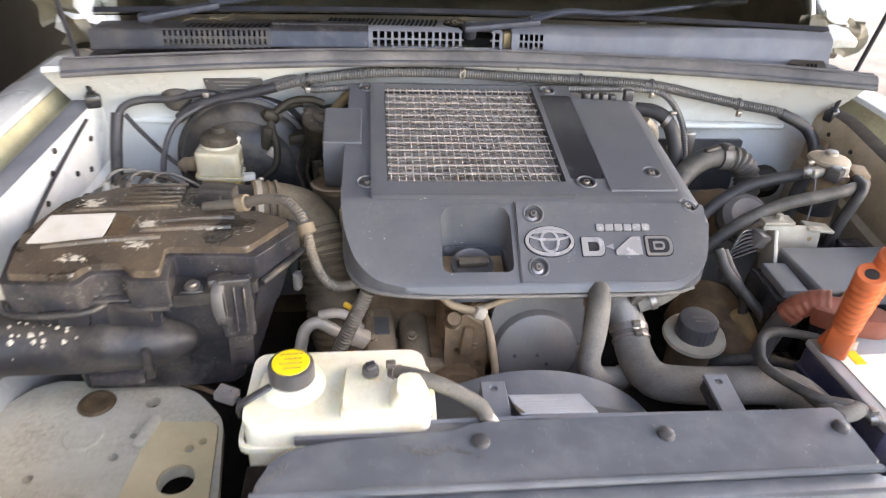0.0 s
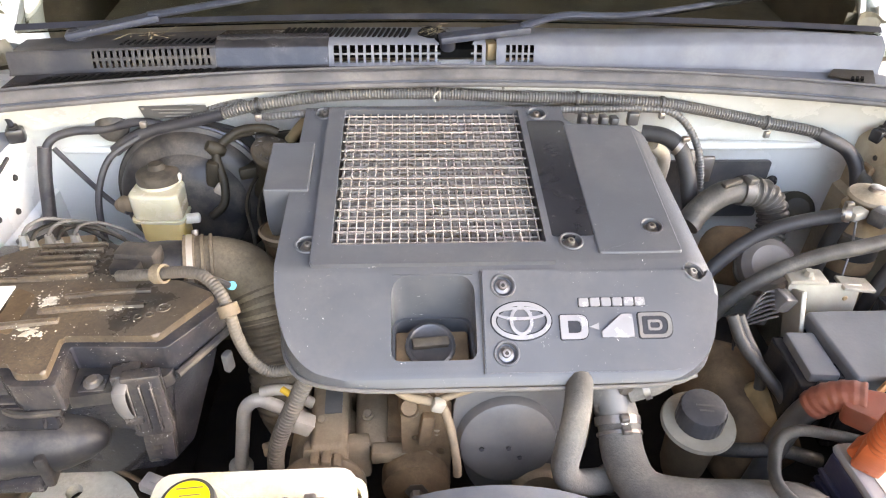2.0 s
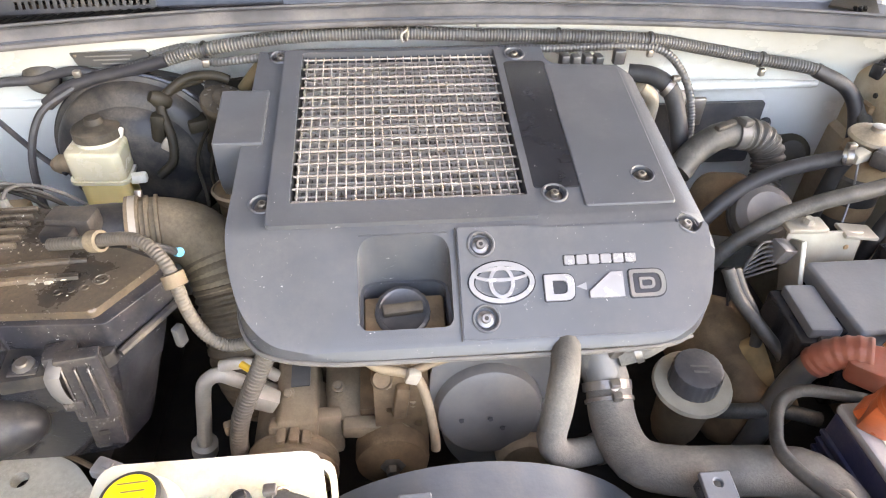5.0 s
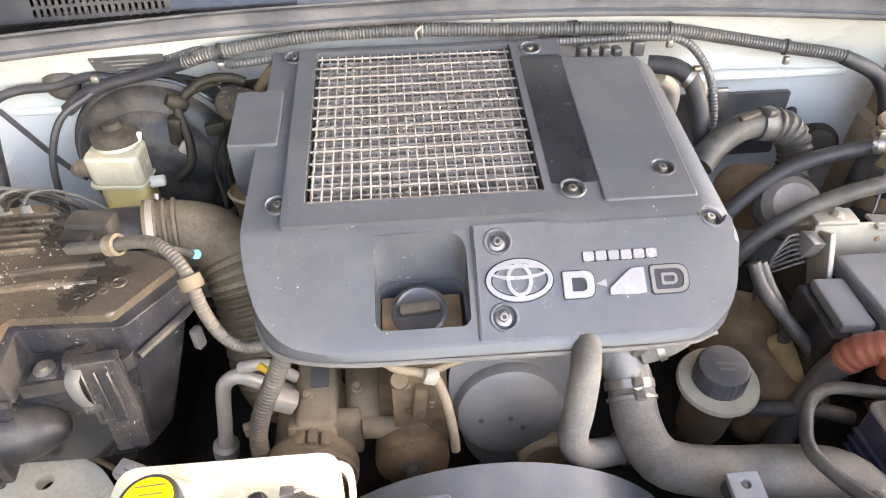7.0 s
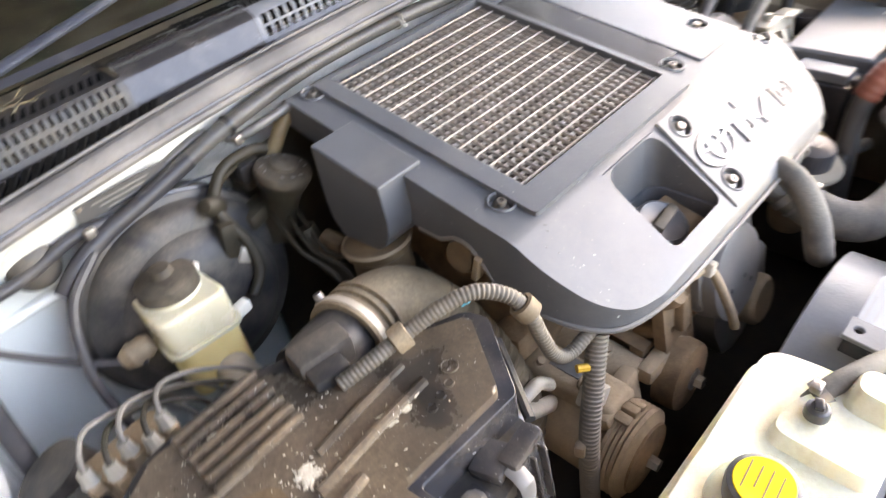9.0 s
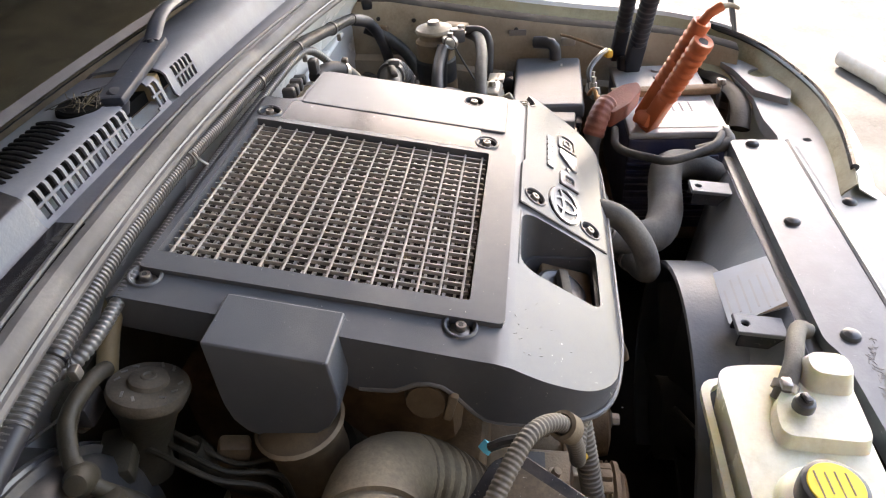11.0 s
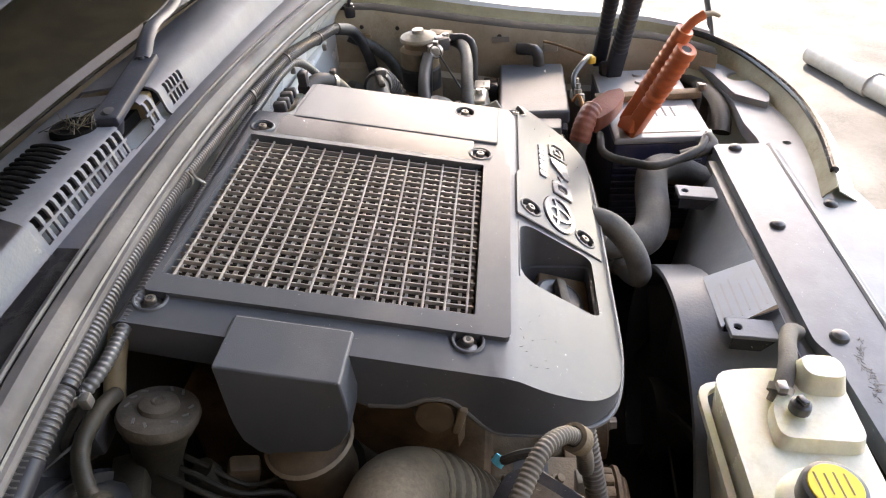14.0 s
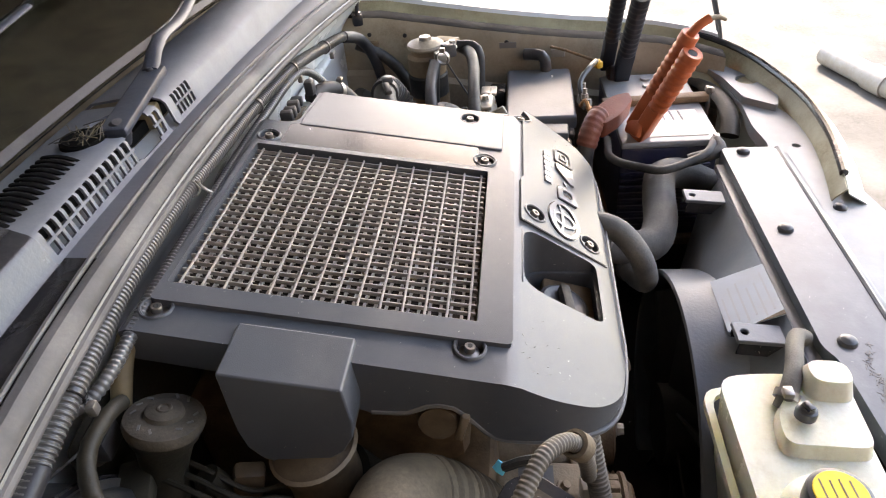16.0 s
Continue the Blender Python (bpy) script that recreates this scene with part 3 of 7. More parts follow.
# small holes and plugs on the inner wings
for x, y, z in ((0.752, 0.125, 1.010), (0.752, 0.050, 1.005), (0.752, -0.088, 0.985), (0.752, -0.162, 0.980), (0.752, 0.02, 0.952)):
    part("panel_hole", lathe(BM(), [(0, 0.0035), (0.004, 0.0035), (0.005, 0.0)], (x + 0.006, y, z), (-1, 0, 0), 12), M_DARK, car)
for y, z in ((0.10, 1.0), (0.04, 0.96), (-0.02, 0.99), (-0.05, 0.95), (0.08, 0.95), (0.0, 1.02)):
    part("panel_hole", lathe(BM(), [(0, 0.003), (0.0045, 0.003), (0.0055, 0.0)], (CX - 0.712 - 0.17 * max(0.0, 0.1 - y), y, z), (1, 0, 0), 12), M_DARK, car)
part("print_mark", box(BM(), (0.755, -0.165, 0.975), (0.002, 0.035, 0.012)), M_INK, car)

# ---- windscreen, cabin shell and cowl ----
def glass_y(x):
    return 0.335 - 0.13 * (x - CX) ** 2


screen = thing("windscreen", "dark curved windscreen glass above the cowl", "windscreen", (CX, 0.34, 1.18))
rows = []
for k in range(7):
    t = k / 6
    rows.append([(x, glass_y(x) + 0.72 * t - 0.012, 1.178 + 0.60 * t) for x in [CX - 0.72 + 0.08 * i for i in range(19)]])
g = part("pane", sheet(BM(), rows, 0.004), M_GLASS, screen, "tinted laminated glass")
g.visible_shadow = False
part("lower_band", sheet(BM(), [[(x, y - 0.001, z + 0.004) for x, y, z in rows[0]], [(x, y * 0.93 + 0.07 * b[1] - 0.001, z * 0.93 + 0.07 * b[2] + 0.004) for (x, y, z), b in zip(rows[0], rows[1])]], 0.001), M_WIPER, screen, "black ceramic edge")
part("dashboard", box(BM(), (CX, 0.72, 1.08), (1.4, 0.62, 0.16), (6, 0, 0), 0.05, 3), M_DASH, screen, "dark brown dashboard behind the glass")
cab = thing("cabin_shell", "dark unlit cabin behind the windscreen", "car cabin", (CX, 1.2, 0.3))
bm = BM()
for c, s in (((CX, 2.4, 1.0), (1.5, 0.03, 1.5)), ((CX - 0.77, 1.4, 0.9), (0.03, 2.0, 1.3)), ((CX + 0.77, 1.4, 0.9), (0.03, 2.0, 1.3)), ((CX, 1.75, 1.8), (1.5, 1.36, 0.03)), ((CX, 1.4, 0.3), (1.5, 2.0, 0.03))):
    box(bm, c, s)
part("cabin_lining", bm, M_DASH, cab)
for s in (-1, 1):
    part("pillar", tube(BM(), [(CX + s * 0.75, 0.26, 1.15), (CX + s * 0.74, 0.55, 1.42), (CX + s * 0.70, 1.02, 1.80)], 0.045, 10, 0.1, flat=0.6), M_WHITE, cab, "white windscreen pillar")
paper = thing("dashboard_papers", "pale folded papers lying on the dashboard", "papers", (0.0, 0.6, 1.16))
part("sheet_one", box(BM(), (-0.02, 0.62, 1.185), (0.20, 0.12, 0.012), (12, 0, 8), 0.003), M_PAPER, paper)
part("sheet_two", box(BM(), (0.14, 0.60, 1.19), (0.09, 0.10, 0.02), (14, 4, -10), 0.003), M_PAPER, paper)

cowl = thing("cowl_panel", "grey plastic cowl panel with air vents, dusty and littered", "cowl", (CX, 0.25, 1.13))
cx = [CX - 0.70 + 0.0175 * i for i in range(81)]


def riser_y(x):
    return 0.232 - 0.09 * (x - CX) ** 2


def top_z(x):
    return 1.168 + (0.012 if x > 0.30 else 0.0) * min(1, (x - 0.30) / 0.3)


rows = [[(x, seal_y(x) + 0.004, 1.128) for x in cx], [(x, seal_y(x) + 0.012, 1.134) for x in cx], [(x, riser_y(x) - 0.006, 1.135) for x in cx]]
part("lower_ledge", sheet(BM(), [[p for p in r if p[0] < -0.15] for r in rows], 0.003), M_BLACK_CLEAN, cowl, "dark foot of the cowl")
part("lower_ledge", sheet(BM(), [[p for p in r if p[0] > -0.165] for r in rows], 0.003), M_COWL, cowl)
# riser in three pieces: smooth left shell, vented middle, smooth right shell


def slot_row(bm, x0, x1, nx, zc, h, w):
    """Boxes for a row of vent openings through the riser."""
    for i in range(nx):
        x = x0 + (x1 - x0) * (i + 0.5) / nx
        box(bm, (x, riser_y(x) + 0.001 + (zc - 1.135) * 0.15, zc), (w, 0.03, h), (-8, 0, 0))
    return bm


def riser(x0, x1, bulge, material, label, rows_cut=(), bite=None):
    n = max(2, int((x1 - x0) / 0.02))
    pts = [x0 + (x1 - x0) * i / n for i in range(n + 1)]
    prof = [(-0.006, 0.0), (-0.002, 0.004), (0.003, 0.028), (0.008, 0.033), (0.03, 0.036 + bulge), (0.055, 0.034 + bulge * 0.5), (0.10, 0.03), (0.115, 0.02)]
    rows = []
    for dy, dz in prof:
        rows.append([(x, riser_y(x) + dy * (1 if dy < 0.03 else 1 - 0.25 * (abs(x - CX) / 0.7) ** 2), 1.135 + dz * (top_z(x) - 1.135) / 0.033) for x in pts])
    bm = sheet(BM(), rows, 0.003)
    tools = []
    if rows_cut:
        tool = BM()
        for spec in rows_cut:
            slot_row(tool, *spec)
        tools.append(tool)
    if bite:
        tools.append(bite)
    if tools:
        bm = cut(bm, *tools)
    return part("shell", bm, material, cowl, label)


riser(-0.655, -0.345, -0.008, M_COWL_END, "louvred end of the cowl", [(-0.535, -0.352, 20, z, 0.0105, 0.0042) for z in (1.1445, 1.1593)])
riser(-0.345, -0.166, 0.006, M_BLACK_CLEAN, "smooth dark cowl section")
bite = lathe(BM(), [(0, -0.05), (0.030, -0.05), (0.042, 0.06), (0, 0.06)], (0.042, 0.262, 1.178), (0, 0.35, 1), 28)
riser(-0.166, 0.092, 0.0, M_COWL, "vented cowl section", [(-0.160, 0.088, 19, 1.1445, 0.0122, 0.0088), (-0.160, 0.088, 19, 1.1593, 0.0122, 0.0088)], bite)
riser(0.110, 0.745, 0.004, M_COWL, "smooth grey cowl section", [(0.124, 0.174, 5, z, 0.0122, 0.0066) for z in (1.1445, 1.1593)])
# black blocks behind the vents, in place of real shaded depth
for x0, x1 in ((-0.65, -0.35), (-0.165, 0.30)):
    part("vent_shade", box(BM(), ((x0 + x1) / 2, riser_y((x0 + x1) / 2) + 0.05, 1.1435), (x1 - x0, 0.05, 0.014)), M_HOLE, cowl, "black block standing for the shade behind the vents")
# finger louvres on the upper face: solid black pieces painted as the slots' shade
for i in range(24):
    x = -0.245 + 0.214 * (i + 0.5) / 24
    part("slot_shade", tube(BM(), [(x - 0.006, 0.258, 1.1695), (x - 0.001, 0.275, 1.1722), (x + 0.002, 0.292, 1.1722), (x + 0.003, 0.305, 1.1705)], 0.0031, 8, 0.008, flat=0.5), M_HOLE, cowl)
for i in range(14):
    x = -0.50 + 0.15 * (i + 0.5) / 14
    part("slot_shade", box(BM(), (x, riser_y(x) + 0.044, 1.1632), (0.0058, 0.024, 0.004), (0, 0, -18), 0.001, 1), M_HOLE, cowl)
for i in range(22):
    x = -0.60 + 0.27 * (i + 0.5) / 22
    part("slot_shade", box(BM(), (x, 0.5 * (seal_y(x) + riser_y(x)) + 0.004, 1.1368), (0.0075, 0.036, 0.004), (0, 0, -26), 0.001, 1), M_HOLE, cowl)
# spindle opening choked with twigs; a black disc stands for its shade
part("spindle_shade", lathe(BM(), [(0, 0.003), (0.017, 0.003), (0.021, 0.0045), (0.024, 0.002), (0.025, -0.004)], (0.004, 0.279, 1.170), (0, -0.08, 1), 28), M_HOLE, cowl, "black disc standing for the shade in the spindle opening")
# open gap beside the middle vent, with packing foam
part("gap_filler", box(BM(), (0.100, 0.268, 1.150), (0.020, 0.05, 0.03), (0, 0, 12), 0.004), M_TANDUCT, cowl, "brown foam in the gap")
part("side_scoop", prism(BM(), [(0.648, 0.168), (0.703, 0.126), (0.745, 0.205), (0.740, 0.275)], pose(0, 0, 0), 1.1372, 1.1402), M_SHADE_GRIME, cowl, "dark corner drain")
# drain slots as black blocks, their shade in the colour
for x in (0.712, 0.72, 0.728):
    part("drain_slot_shade", box(BM(), (x - 0.035, 0.148, 1.1415), (0.004, 0.014, 0.004), (0, 0, -30)), M_HOLE, cowl)

strip = thing("weatherstrip", "grey ribbed rubber weatherstrip along the cowl edge", "rubber seal", (CX, 0.19, 1.13))
xs2 = [CX - 0.72 + 0.06 * i for i in range(25)]
xs3 = [CX - 0.72 + 0.02 * i for i in range(73)]


def seal_dent(x):
    return math.exp(-((x - 0.258) / 0.018) ** 2)


prof = ((0.011, 1.133), (0.009, 1.1395), (0.004, 1.1440), (-0.003, 1.1435), (-0.0085, 1.1385), (-0.0115, 1.131), (-0.0105, 1.126))
part("band", sheet(BM(), [[(x, seal_y(x) + dy + 0.003 * seal_dent(x), z - 0.004 * seal_dent(x) + 0.0012 * math.sin(x * 17)) for x in xs3] for dy, z in prof], 0.003), M_SEAL, strip, "broad grey rubber band")
part("lower_lip", tube(BM(), [(x, seal_y(x) - 0.0125, 1.1235) for x in xs2], 0.0052, 8, 0.03), M_SEAL, strip)
part("groove", tube(BM(), [(x, seal_y(x) - 0.0115, 1.1285) for x in xs2], 0.0022, 6, 0.03), M_BLACK_CLEAN, strip, "dark groove under the band")
part("inner_ridge", tube(BM(), [(x, seal_y(x) + 0.010, 1.144) for x in xs2], 0.0026, 6, 0.03), M_SEAL, strip)

# ---- bonnet, raised on its hinges ----
hood = thing("bonnet", "white bonnet propped wide open over the bay", "bonnet", (CX, 0.34, 1.30))
hm = pose(CX, 0.40, 1.34, -80, 0, 0)
ho = rounded([(-0.70, 0.0), (0.70, 0.0), (0.78, -0.5), (0.70, -0.98), (0.45, -1.08), (-0.45, -1.08), (-0.70, -0.98), (-0.78, -0.5)], 0.06)
part("skin", prism(BM(), ho, hm, 0.0, 0.012, 0.004), M_WHITE, hood, "white outer skin")
inn = rounded([(-0.64, -0.06), (0.64, -0.06), (0.70, -0.5), (0.62, -0.93), (-0.62, -0.93), (-0.70, -0.5)], 0.06)
part("liner", prism(BM(), inn, hm, -0.02, -0.001, 0.006), M_LINER, hood, "dark insulation liner")
for s in (-1, 1):
    part("hinge", tube(BM(), [(CX + s * 0.69, 0.27, 1.13), (CX + s * 0.70, 0.30, 1.21), (CX + s * 0.68, 0.37, 1.33)], 0.014, 8, 0.02, flat=0.4), M_WHITE, hood, "white hinge arm")


def gas_strut(x, y, z, top, label):
    st = thing("gas_strut", label, "gas strut", (x, y, z), "struts of the bonnet")
    d = (Vector(top) - Vector((x, y, z))).normalized()
    p = Vector((x, y, z))
    part("ball_bracket", box(BM(), (x, y, z - 0.006), (0.026, 0.022, 0.024), (0, 0, 20), 0.005), M_BLACK_CLEAN, st)
    part("ball_joint", lathe(BM(), [(0, -0.012), (0.008, -0.01), (0.0095, 0), (0.008, 0.01), (0, 0.012)], p, d, 16), M_BLACK_CLEAN, st)
    part("rod", tube(BM(), [p, p + d * 0.11, p + d * 0.24], 0.0042, 10, 0.03), M_WIPER, st, "thin black rod")
    part("cylinder", tube(BM(), [p + d * 0.24, p + d * 0.5, p + (Vector(top) - p)], 0.011, 12, 0.05), M_WIPER, st, "black gas cylinder")


gas_strut(-0.653, 0.137, 1.062, (-0.68, 0.05, 1.66), "black gas strut from the wing to the bonnet")
gas_strut(0.765, 0.148, 1.047, (0.79, 0.05, 1.66), "black gas strut from the wing to the bonnet")

# ---- engine cover ----
def top_at(y):
    return 1.06 + 0.172 * y


K2 = 0.049 / 0.068


def front_at(y):
    return 1.013 - K2 * (-0.207 - y)


cover = thing("engine_cover", "grey plastic engine cover with a meshed opening and silver badges, dusty", "engine cover", (0.05, -0.06, 1.0))
yz = [(0.168, 1.085), (0.160, 1.0885), (-0.176, 1.0300), (-0.190, 1.0245), (-0.286, 0.9585), (-0.297, 0.950), (-0.302, 0.940),
      (-0.298, 0.936), (-0.265, 0.940), (-0.20, 0.947), (-0.165, 0.952), (-0.145, 0.975), (-0.128, 0.995), (-0.105, 0.997), (-0.085, 0.986), (-0.05, 0.985), (0.06, 1.03), (0.168, 1.052)]
side_m = Matrix(((0, 0, 1, 0), (1, 0, 0, 0), (0, 1, 0, 0), (0, 0, 0, 1)))
body = prism(BM(), yz, side_m, -0.40, 0.50)
plan = rounded([(-0.198, 0.30), (-0.207, -0.18), (-0.203, -0.218), (-0.187, -0.262), (-0.158, -0.289), (-0.10, -0.300), (0.0, -0.303), (0.20, -0.303), (0.295, -0.300), (0.332, -0.272), (0.353, -0.20), (0.352, -0.17),
                (0.338, 0.108), (0.222, 0.116), (0.212, 0.128), (0.208, 0.30)], [0, 0.02, 0.02, 0.02, 0.02, 0.02, 0, 0, 0.02, 0.03, 0.02, 0.02, 0.012, 0.012, 0.01, 0])
outline = prism(BM(), plan, pose(0, 0, 0), 0.5, 1.5)
body = cut(body, outline, op="INTERSECT")
# sloping right-hand shoulder
n = Vector((0.022, -0.172 * 0.038, 0.038)).normalized()
g = bmesh.ops.bisect_plane(body, geom=body.verts[:] + body.edges[:] + body.faces[:], plane_co=(0.315, 0.0, top_at(0)), plane_no=n, clear_outer=True)
bmesh.ops.holes_fill(body, edges=[e for e in g["geom_cut"] if isinstance(e, bmesh.types.BMEdge)], sides=0)
opening = prism(BM(), rect(-0.139, 0.139, -0.150, 0.150), pose(0, 0, 0), 0.9, 1.3)
well_o = rounded(rect(-0.062, 0.041, -0.280, -0.193), [0.012, 0.012, 0.022, 0.022], 5)
well = prism(BM(), well_o, pose(0, 0, 0), 0.8, 1.3)
dishes = []
bolts = [(-0.170, 0.145, 0), (0.168, 0.142, 0), (-0.169, -0.143, 0), (0.172, -0.143, 0), (0.286, -0.117, 0), (0.321, -0.191, 0), (0.076, -0.207, 1), (0.076, -0.275, 1)]


def bolt_place(x, y, front):
    if front:
        return Vector((x, y, front_at(y) + 0.003)), Vector((0, -K2, 1)).normalized()
    return Vector((x, y, top_at(y) + (0.001 if x < 0.315 else -0.007))), Vector((0, -0.172, 1) if x < 0.315 else (0.25, -0.172, 1)).normalized()


for x, y, f in bolts:
    p, nrm = bolt_place(x, y, f)
    dishes.append(lathe(BM(), [(0, -0.006), (0.0125, -0.006), (0.0145, 0.02), (0, 0.02)], p, nrm, 24))
body = cut(body, opening, well, *dishes, bevel=0.0055, segs=3)
part("cover_shell", body, M_COVER, cover, angle=40)


def on_top(dx=0.0):
    return pose(0, 0, 1.06, math.degrees(math.atan(0.172)), 0, 0)


TOPM = on_top()
part("grille_surround", ring_plate(BM(), rounded(rect(-0.163, 0.147, -0.184, 0.157), 0.006, 2), rounded(rect(-0.138, 0.138, -0.150, 0.1505), 0.003, 2), TOPM, -0.012, 0.0058), M_COVER, cover, "raised frame round the mesh")
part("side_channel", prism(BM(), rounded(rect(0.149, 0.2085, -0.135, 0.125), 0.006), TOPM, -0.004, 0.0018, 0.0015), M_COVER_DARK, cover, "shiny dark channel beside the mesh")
part("side_panel", cut(prism(BM(), rounded([(0.204, -0.168), (0.314, -0.168), (0.314, 0.106), (0.228, 0.114), (0.206, 0.114)], 0.004, 2), TOPM, -0.006, 0.0030),
                       lathe(BM(), [(0, -0.012), (0.0135, -0.012), (0.0145, 0.02), (0, 0.02)], bolt_place(0.286, -0.117, 0)[0], (0, -0.172, 1), 24), bevel=0.0026, segs=4), M_COVER, cover, "raised plain side panel")
FRM = Matrix.Translation((0, -0.207, 1.013)) @ pose(0, 0, 0, math.degrees(math.atan(K2)), 0, 0)
# separate badge panel
fp = rounded([(0.0505, -0.105), (0.285, -0.107), (0.318, -0.090), (0.341, -0.02), (0.343, 0.018), (0.150, 0.018), (0.140, 0.022), (0.0505, 0.022)], [0.002, 0.02, 0.03, 0.02, 0.01, 0.002, 0.002, 0.002])
fd = [lathe(BM(), [(0, -0.012), (0.0135, -0.012), (0.0145, 0.02), (0, 0.02)], bolt_place(x, y, f)[0], bolt_place(x, y, f)[1], 24) for x, y, f in bolts[5:]]
part("badge_panel", cut(prism(BM(), fp, FRM, -0.003, 0.0032), *fd, bevel=0.0012, segs=2), M_COVER, cover, "separate front panel that carries the badges")
for a, b in (((0.0475, -0.106), (0.0475, 0.022)),):
    part("panel_seam", box(BM(), tuple(FRM @ Vector((0.0482, -0.042, 0.0026))), (0.0012, 0.128, 0.0012), (math.degrees(math.atan(K2)), 0, 0)), M_DARK, cover)
# filler well
w_in = rounded(rect(-0.058, 0.037, -0.276, -0.197), [0.010, 0.010, 0.019, 0.019], 5)
part("filler_well", ring_plate(BM(), well_o, w_in, pose(0, 0, 0), 0.910, 0.9535), M_COVER, cover, "walls of the filler recess")
bm = prism(BM(), well_o, pose(0, 0, 0), 0.915, 0.9245)
box(bm, (-0.012, -0.243, 0.932), (0.092, 0.062, 0.022), (16, 0, 0), 0.004)
part("well_floor", bm, M_RUST, cover, "oil-stained floor of the recess")
part("well_back", prism(BM(), rounded(rect(-0.062, 0.041, 0.0, 0.072), 0.004), Matrix.Translation((0, -0.1925, 0.952)) @ pose(0, 0, 0, 90, 0, 0), -0.004, 0.0, 0.0), M_COVER, cover)
# oil filler cap
capm = Vector((-0.014, -0.234, 0.936))
cap_ax = Vector((0, -0.42, 1)).normalized()
oc = part("oil_cap", lathe(BM(), [(0, 0.015), (0.024, 0.015), (0.027, 0.017), (0.031, 0.015), (0.033, 0.0), (0.033, -0.02), (0, -0.02)], capm, cap_ax, 60, 0.01, 20), M_CAP, cover, "dark round oil filler cap")
part("grip_bar", box(BM(), tuple(capm + cap_ax * 0.021), (0.046, 0.013, 0.012), (23, 0, 6), 0.003), M_DIRTCAP, oc, "dirty grip bar")
part("cap_ring", lathe(BM(), [(0.034, -0.012), (0.0385, -0.012), (0.0385, -0.006), (0.034, -0.006), (0.034, -0.012)], capm, cap_ax, 36), M_RUST, oc, "brown oily ring")
# intake snout
sn = [(0.065, 1.0765), (-0.041, 1.0575), (-0.0435, 1.015), (-0.040, 0.994), (-0.029, 0.974), (-0.010, 0.958), (0.012, 0.951), (0.034, 0.951), (0.052, 0.960), (0.063, 0.976), (0.0665, 0.998), (0.0665, 1.02)]
part("intake_snout", cut(prism(BM(), sn, side_m, -0.2405, -0.178), bevel=0.0022, segs=3), M_COVER, cover, "boxy side intake of the cover")
part("left_skirt_lip", tube(BM(), [(-0.2035, -0.05, 0.986), (-0.2045, -0.085, 0.987), (-0.205, -0.105, 0.998), (-0.205, -0.128, 0.996), (-0.205, -0.147, 0.974), (-0.2045, -0.165, 0.953), (-0.203, -0.20, 0.946), (-0.192, -0.25, 0.940), (-0.165, -0.284, 0.937), (-0.10, -0.300, 0.936), (0.0, -0.3025, 0.936), (0.25, -0.3025, 0.936), (0.31, -0.290, 0.938)], 0.003, 8, 0.01), M_GREY_CASE, cover, "worn pale lower edge")
for x, y, f in bolts:
    p, nrm = bolt_place(x, y, f)
    b = part("bolt", lathe(BM(), [(0, 0.003), (0.0048, 0.003), (0.0055, 0.002), (0.0055, -0.003), (0.0095, -0.004), (0.0100, -0.0065), (0, -0.0065)], p, nrm, 6 if x > 9 else 12), M_STEEL, cover, "steel bolt in a recess")
    part("bolt_socket", lathe(BM(), [(0, 0.0033), (0.0026, 0.0033), (0.0026, 0.0025)], p, nrm, 6), M_DARK, b)
    part("bolt_ring", lathe(BM(), [(0.0125, 0.0008), (0.0136, 0.0024), (0.0150, 0.0024), (0.0163, 0.0006)], p, nrm, 28), M_COVER, cover)
# badge: plain silver shapes
def oval(rx, ry, cx0, cy0, w, h0, h1, k=48):
    o = [(cx0 + rx * math.cos(2 * math.pi * i / k), cy0 + ry * math.sin(2 * math.pi * i / k)) for i in range(k)]
    q = [(cx0 + (rx - w) * math.cos(2 * math.pi * i / k), cy0 + (ry - w) * math.sin(2 * math.pi * i / k)) for i in range(k)]
    return ring_plate(BM(), o, q, FRM, h0, h1)


# slightly larger dark plates paint a shadow line round the silver shapes
part("badge_shadow", oval(0.0382, 0.0252, 0.096, -0.043, 0.0086, 0.0028, 0.0038), M_COVER_DARK, cover, "dark plate standing for the shadow round the badge")
part("oval_badge", oval(0.0365, 0.0235, 0.096, -0.043, 0.0052, 0.003, 0.0056), M_SILVER, cover, "plain silver oval badge")
part("oval_inner", oval(0.0145, 0.0185, 0.096, -0.043, 0.0042, 0.003, 0.0052), M_SILVER, cover)
part("oval_bar", oval(0.0315, 0.0085, 0.096, -0.034, 0.004, 0.003, 0.0054), M_SILVER, cover)
for i in range(6):
    x0 = 0.168 + i * 0.0140
    part("badge_bar", prism(BM(), rounded(rect(x0, x0 + 0.0124, -0.027, -0.016), 0.002, 2), FRM, 0.002, 0.0058, 0.0006, 1), M_SILVER, cover, "small plain silver bar")
part("badge_shadow", prism(BM(), rect(0.1675, 0.2505, -0.0274, -0.0156), FRM, 0.002, 0.0034), M_COVER_DARK, cover, "dark plate standing for the shadow round the badge")
DBO = rounded(rect(0.143, 0.177, -0.067, -0.037), [0.002, 0.011, 0.011, 0.002], 5)
part("badge_shadow", prism(BM(), rounded(rect(0.1420, 0.1782, -0.0681, -0.0359), [0.003, 0.012, 0.012, 0.003], 5), FRM, 0.002, 0.0040), M_COVER_DARK, cover, "dark plate standing for the shadow round the badge")
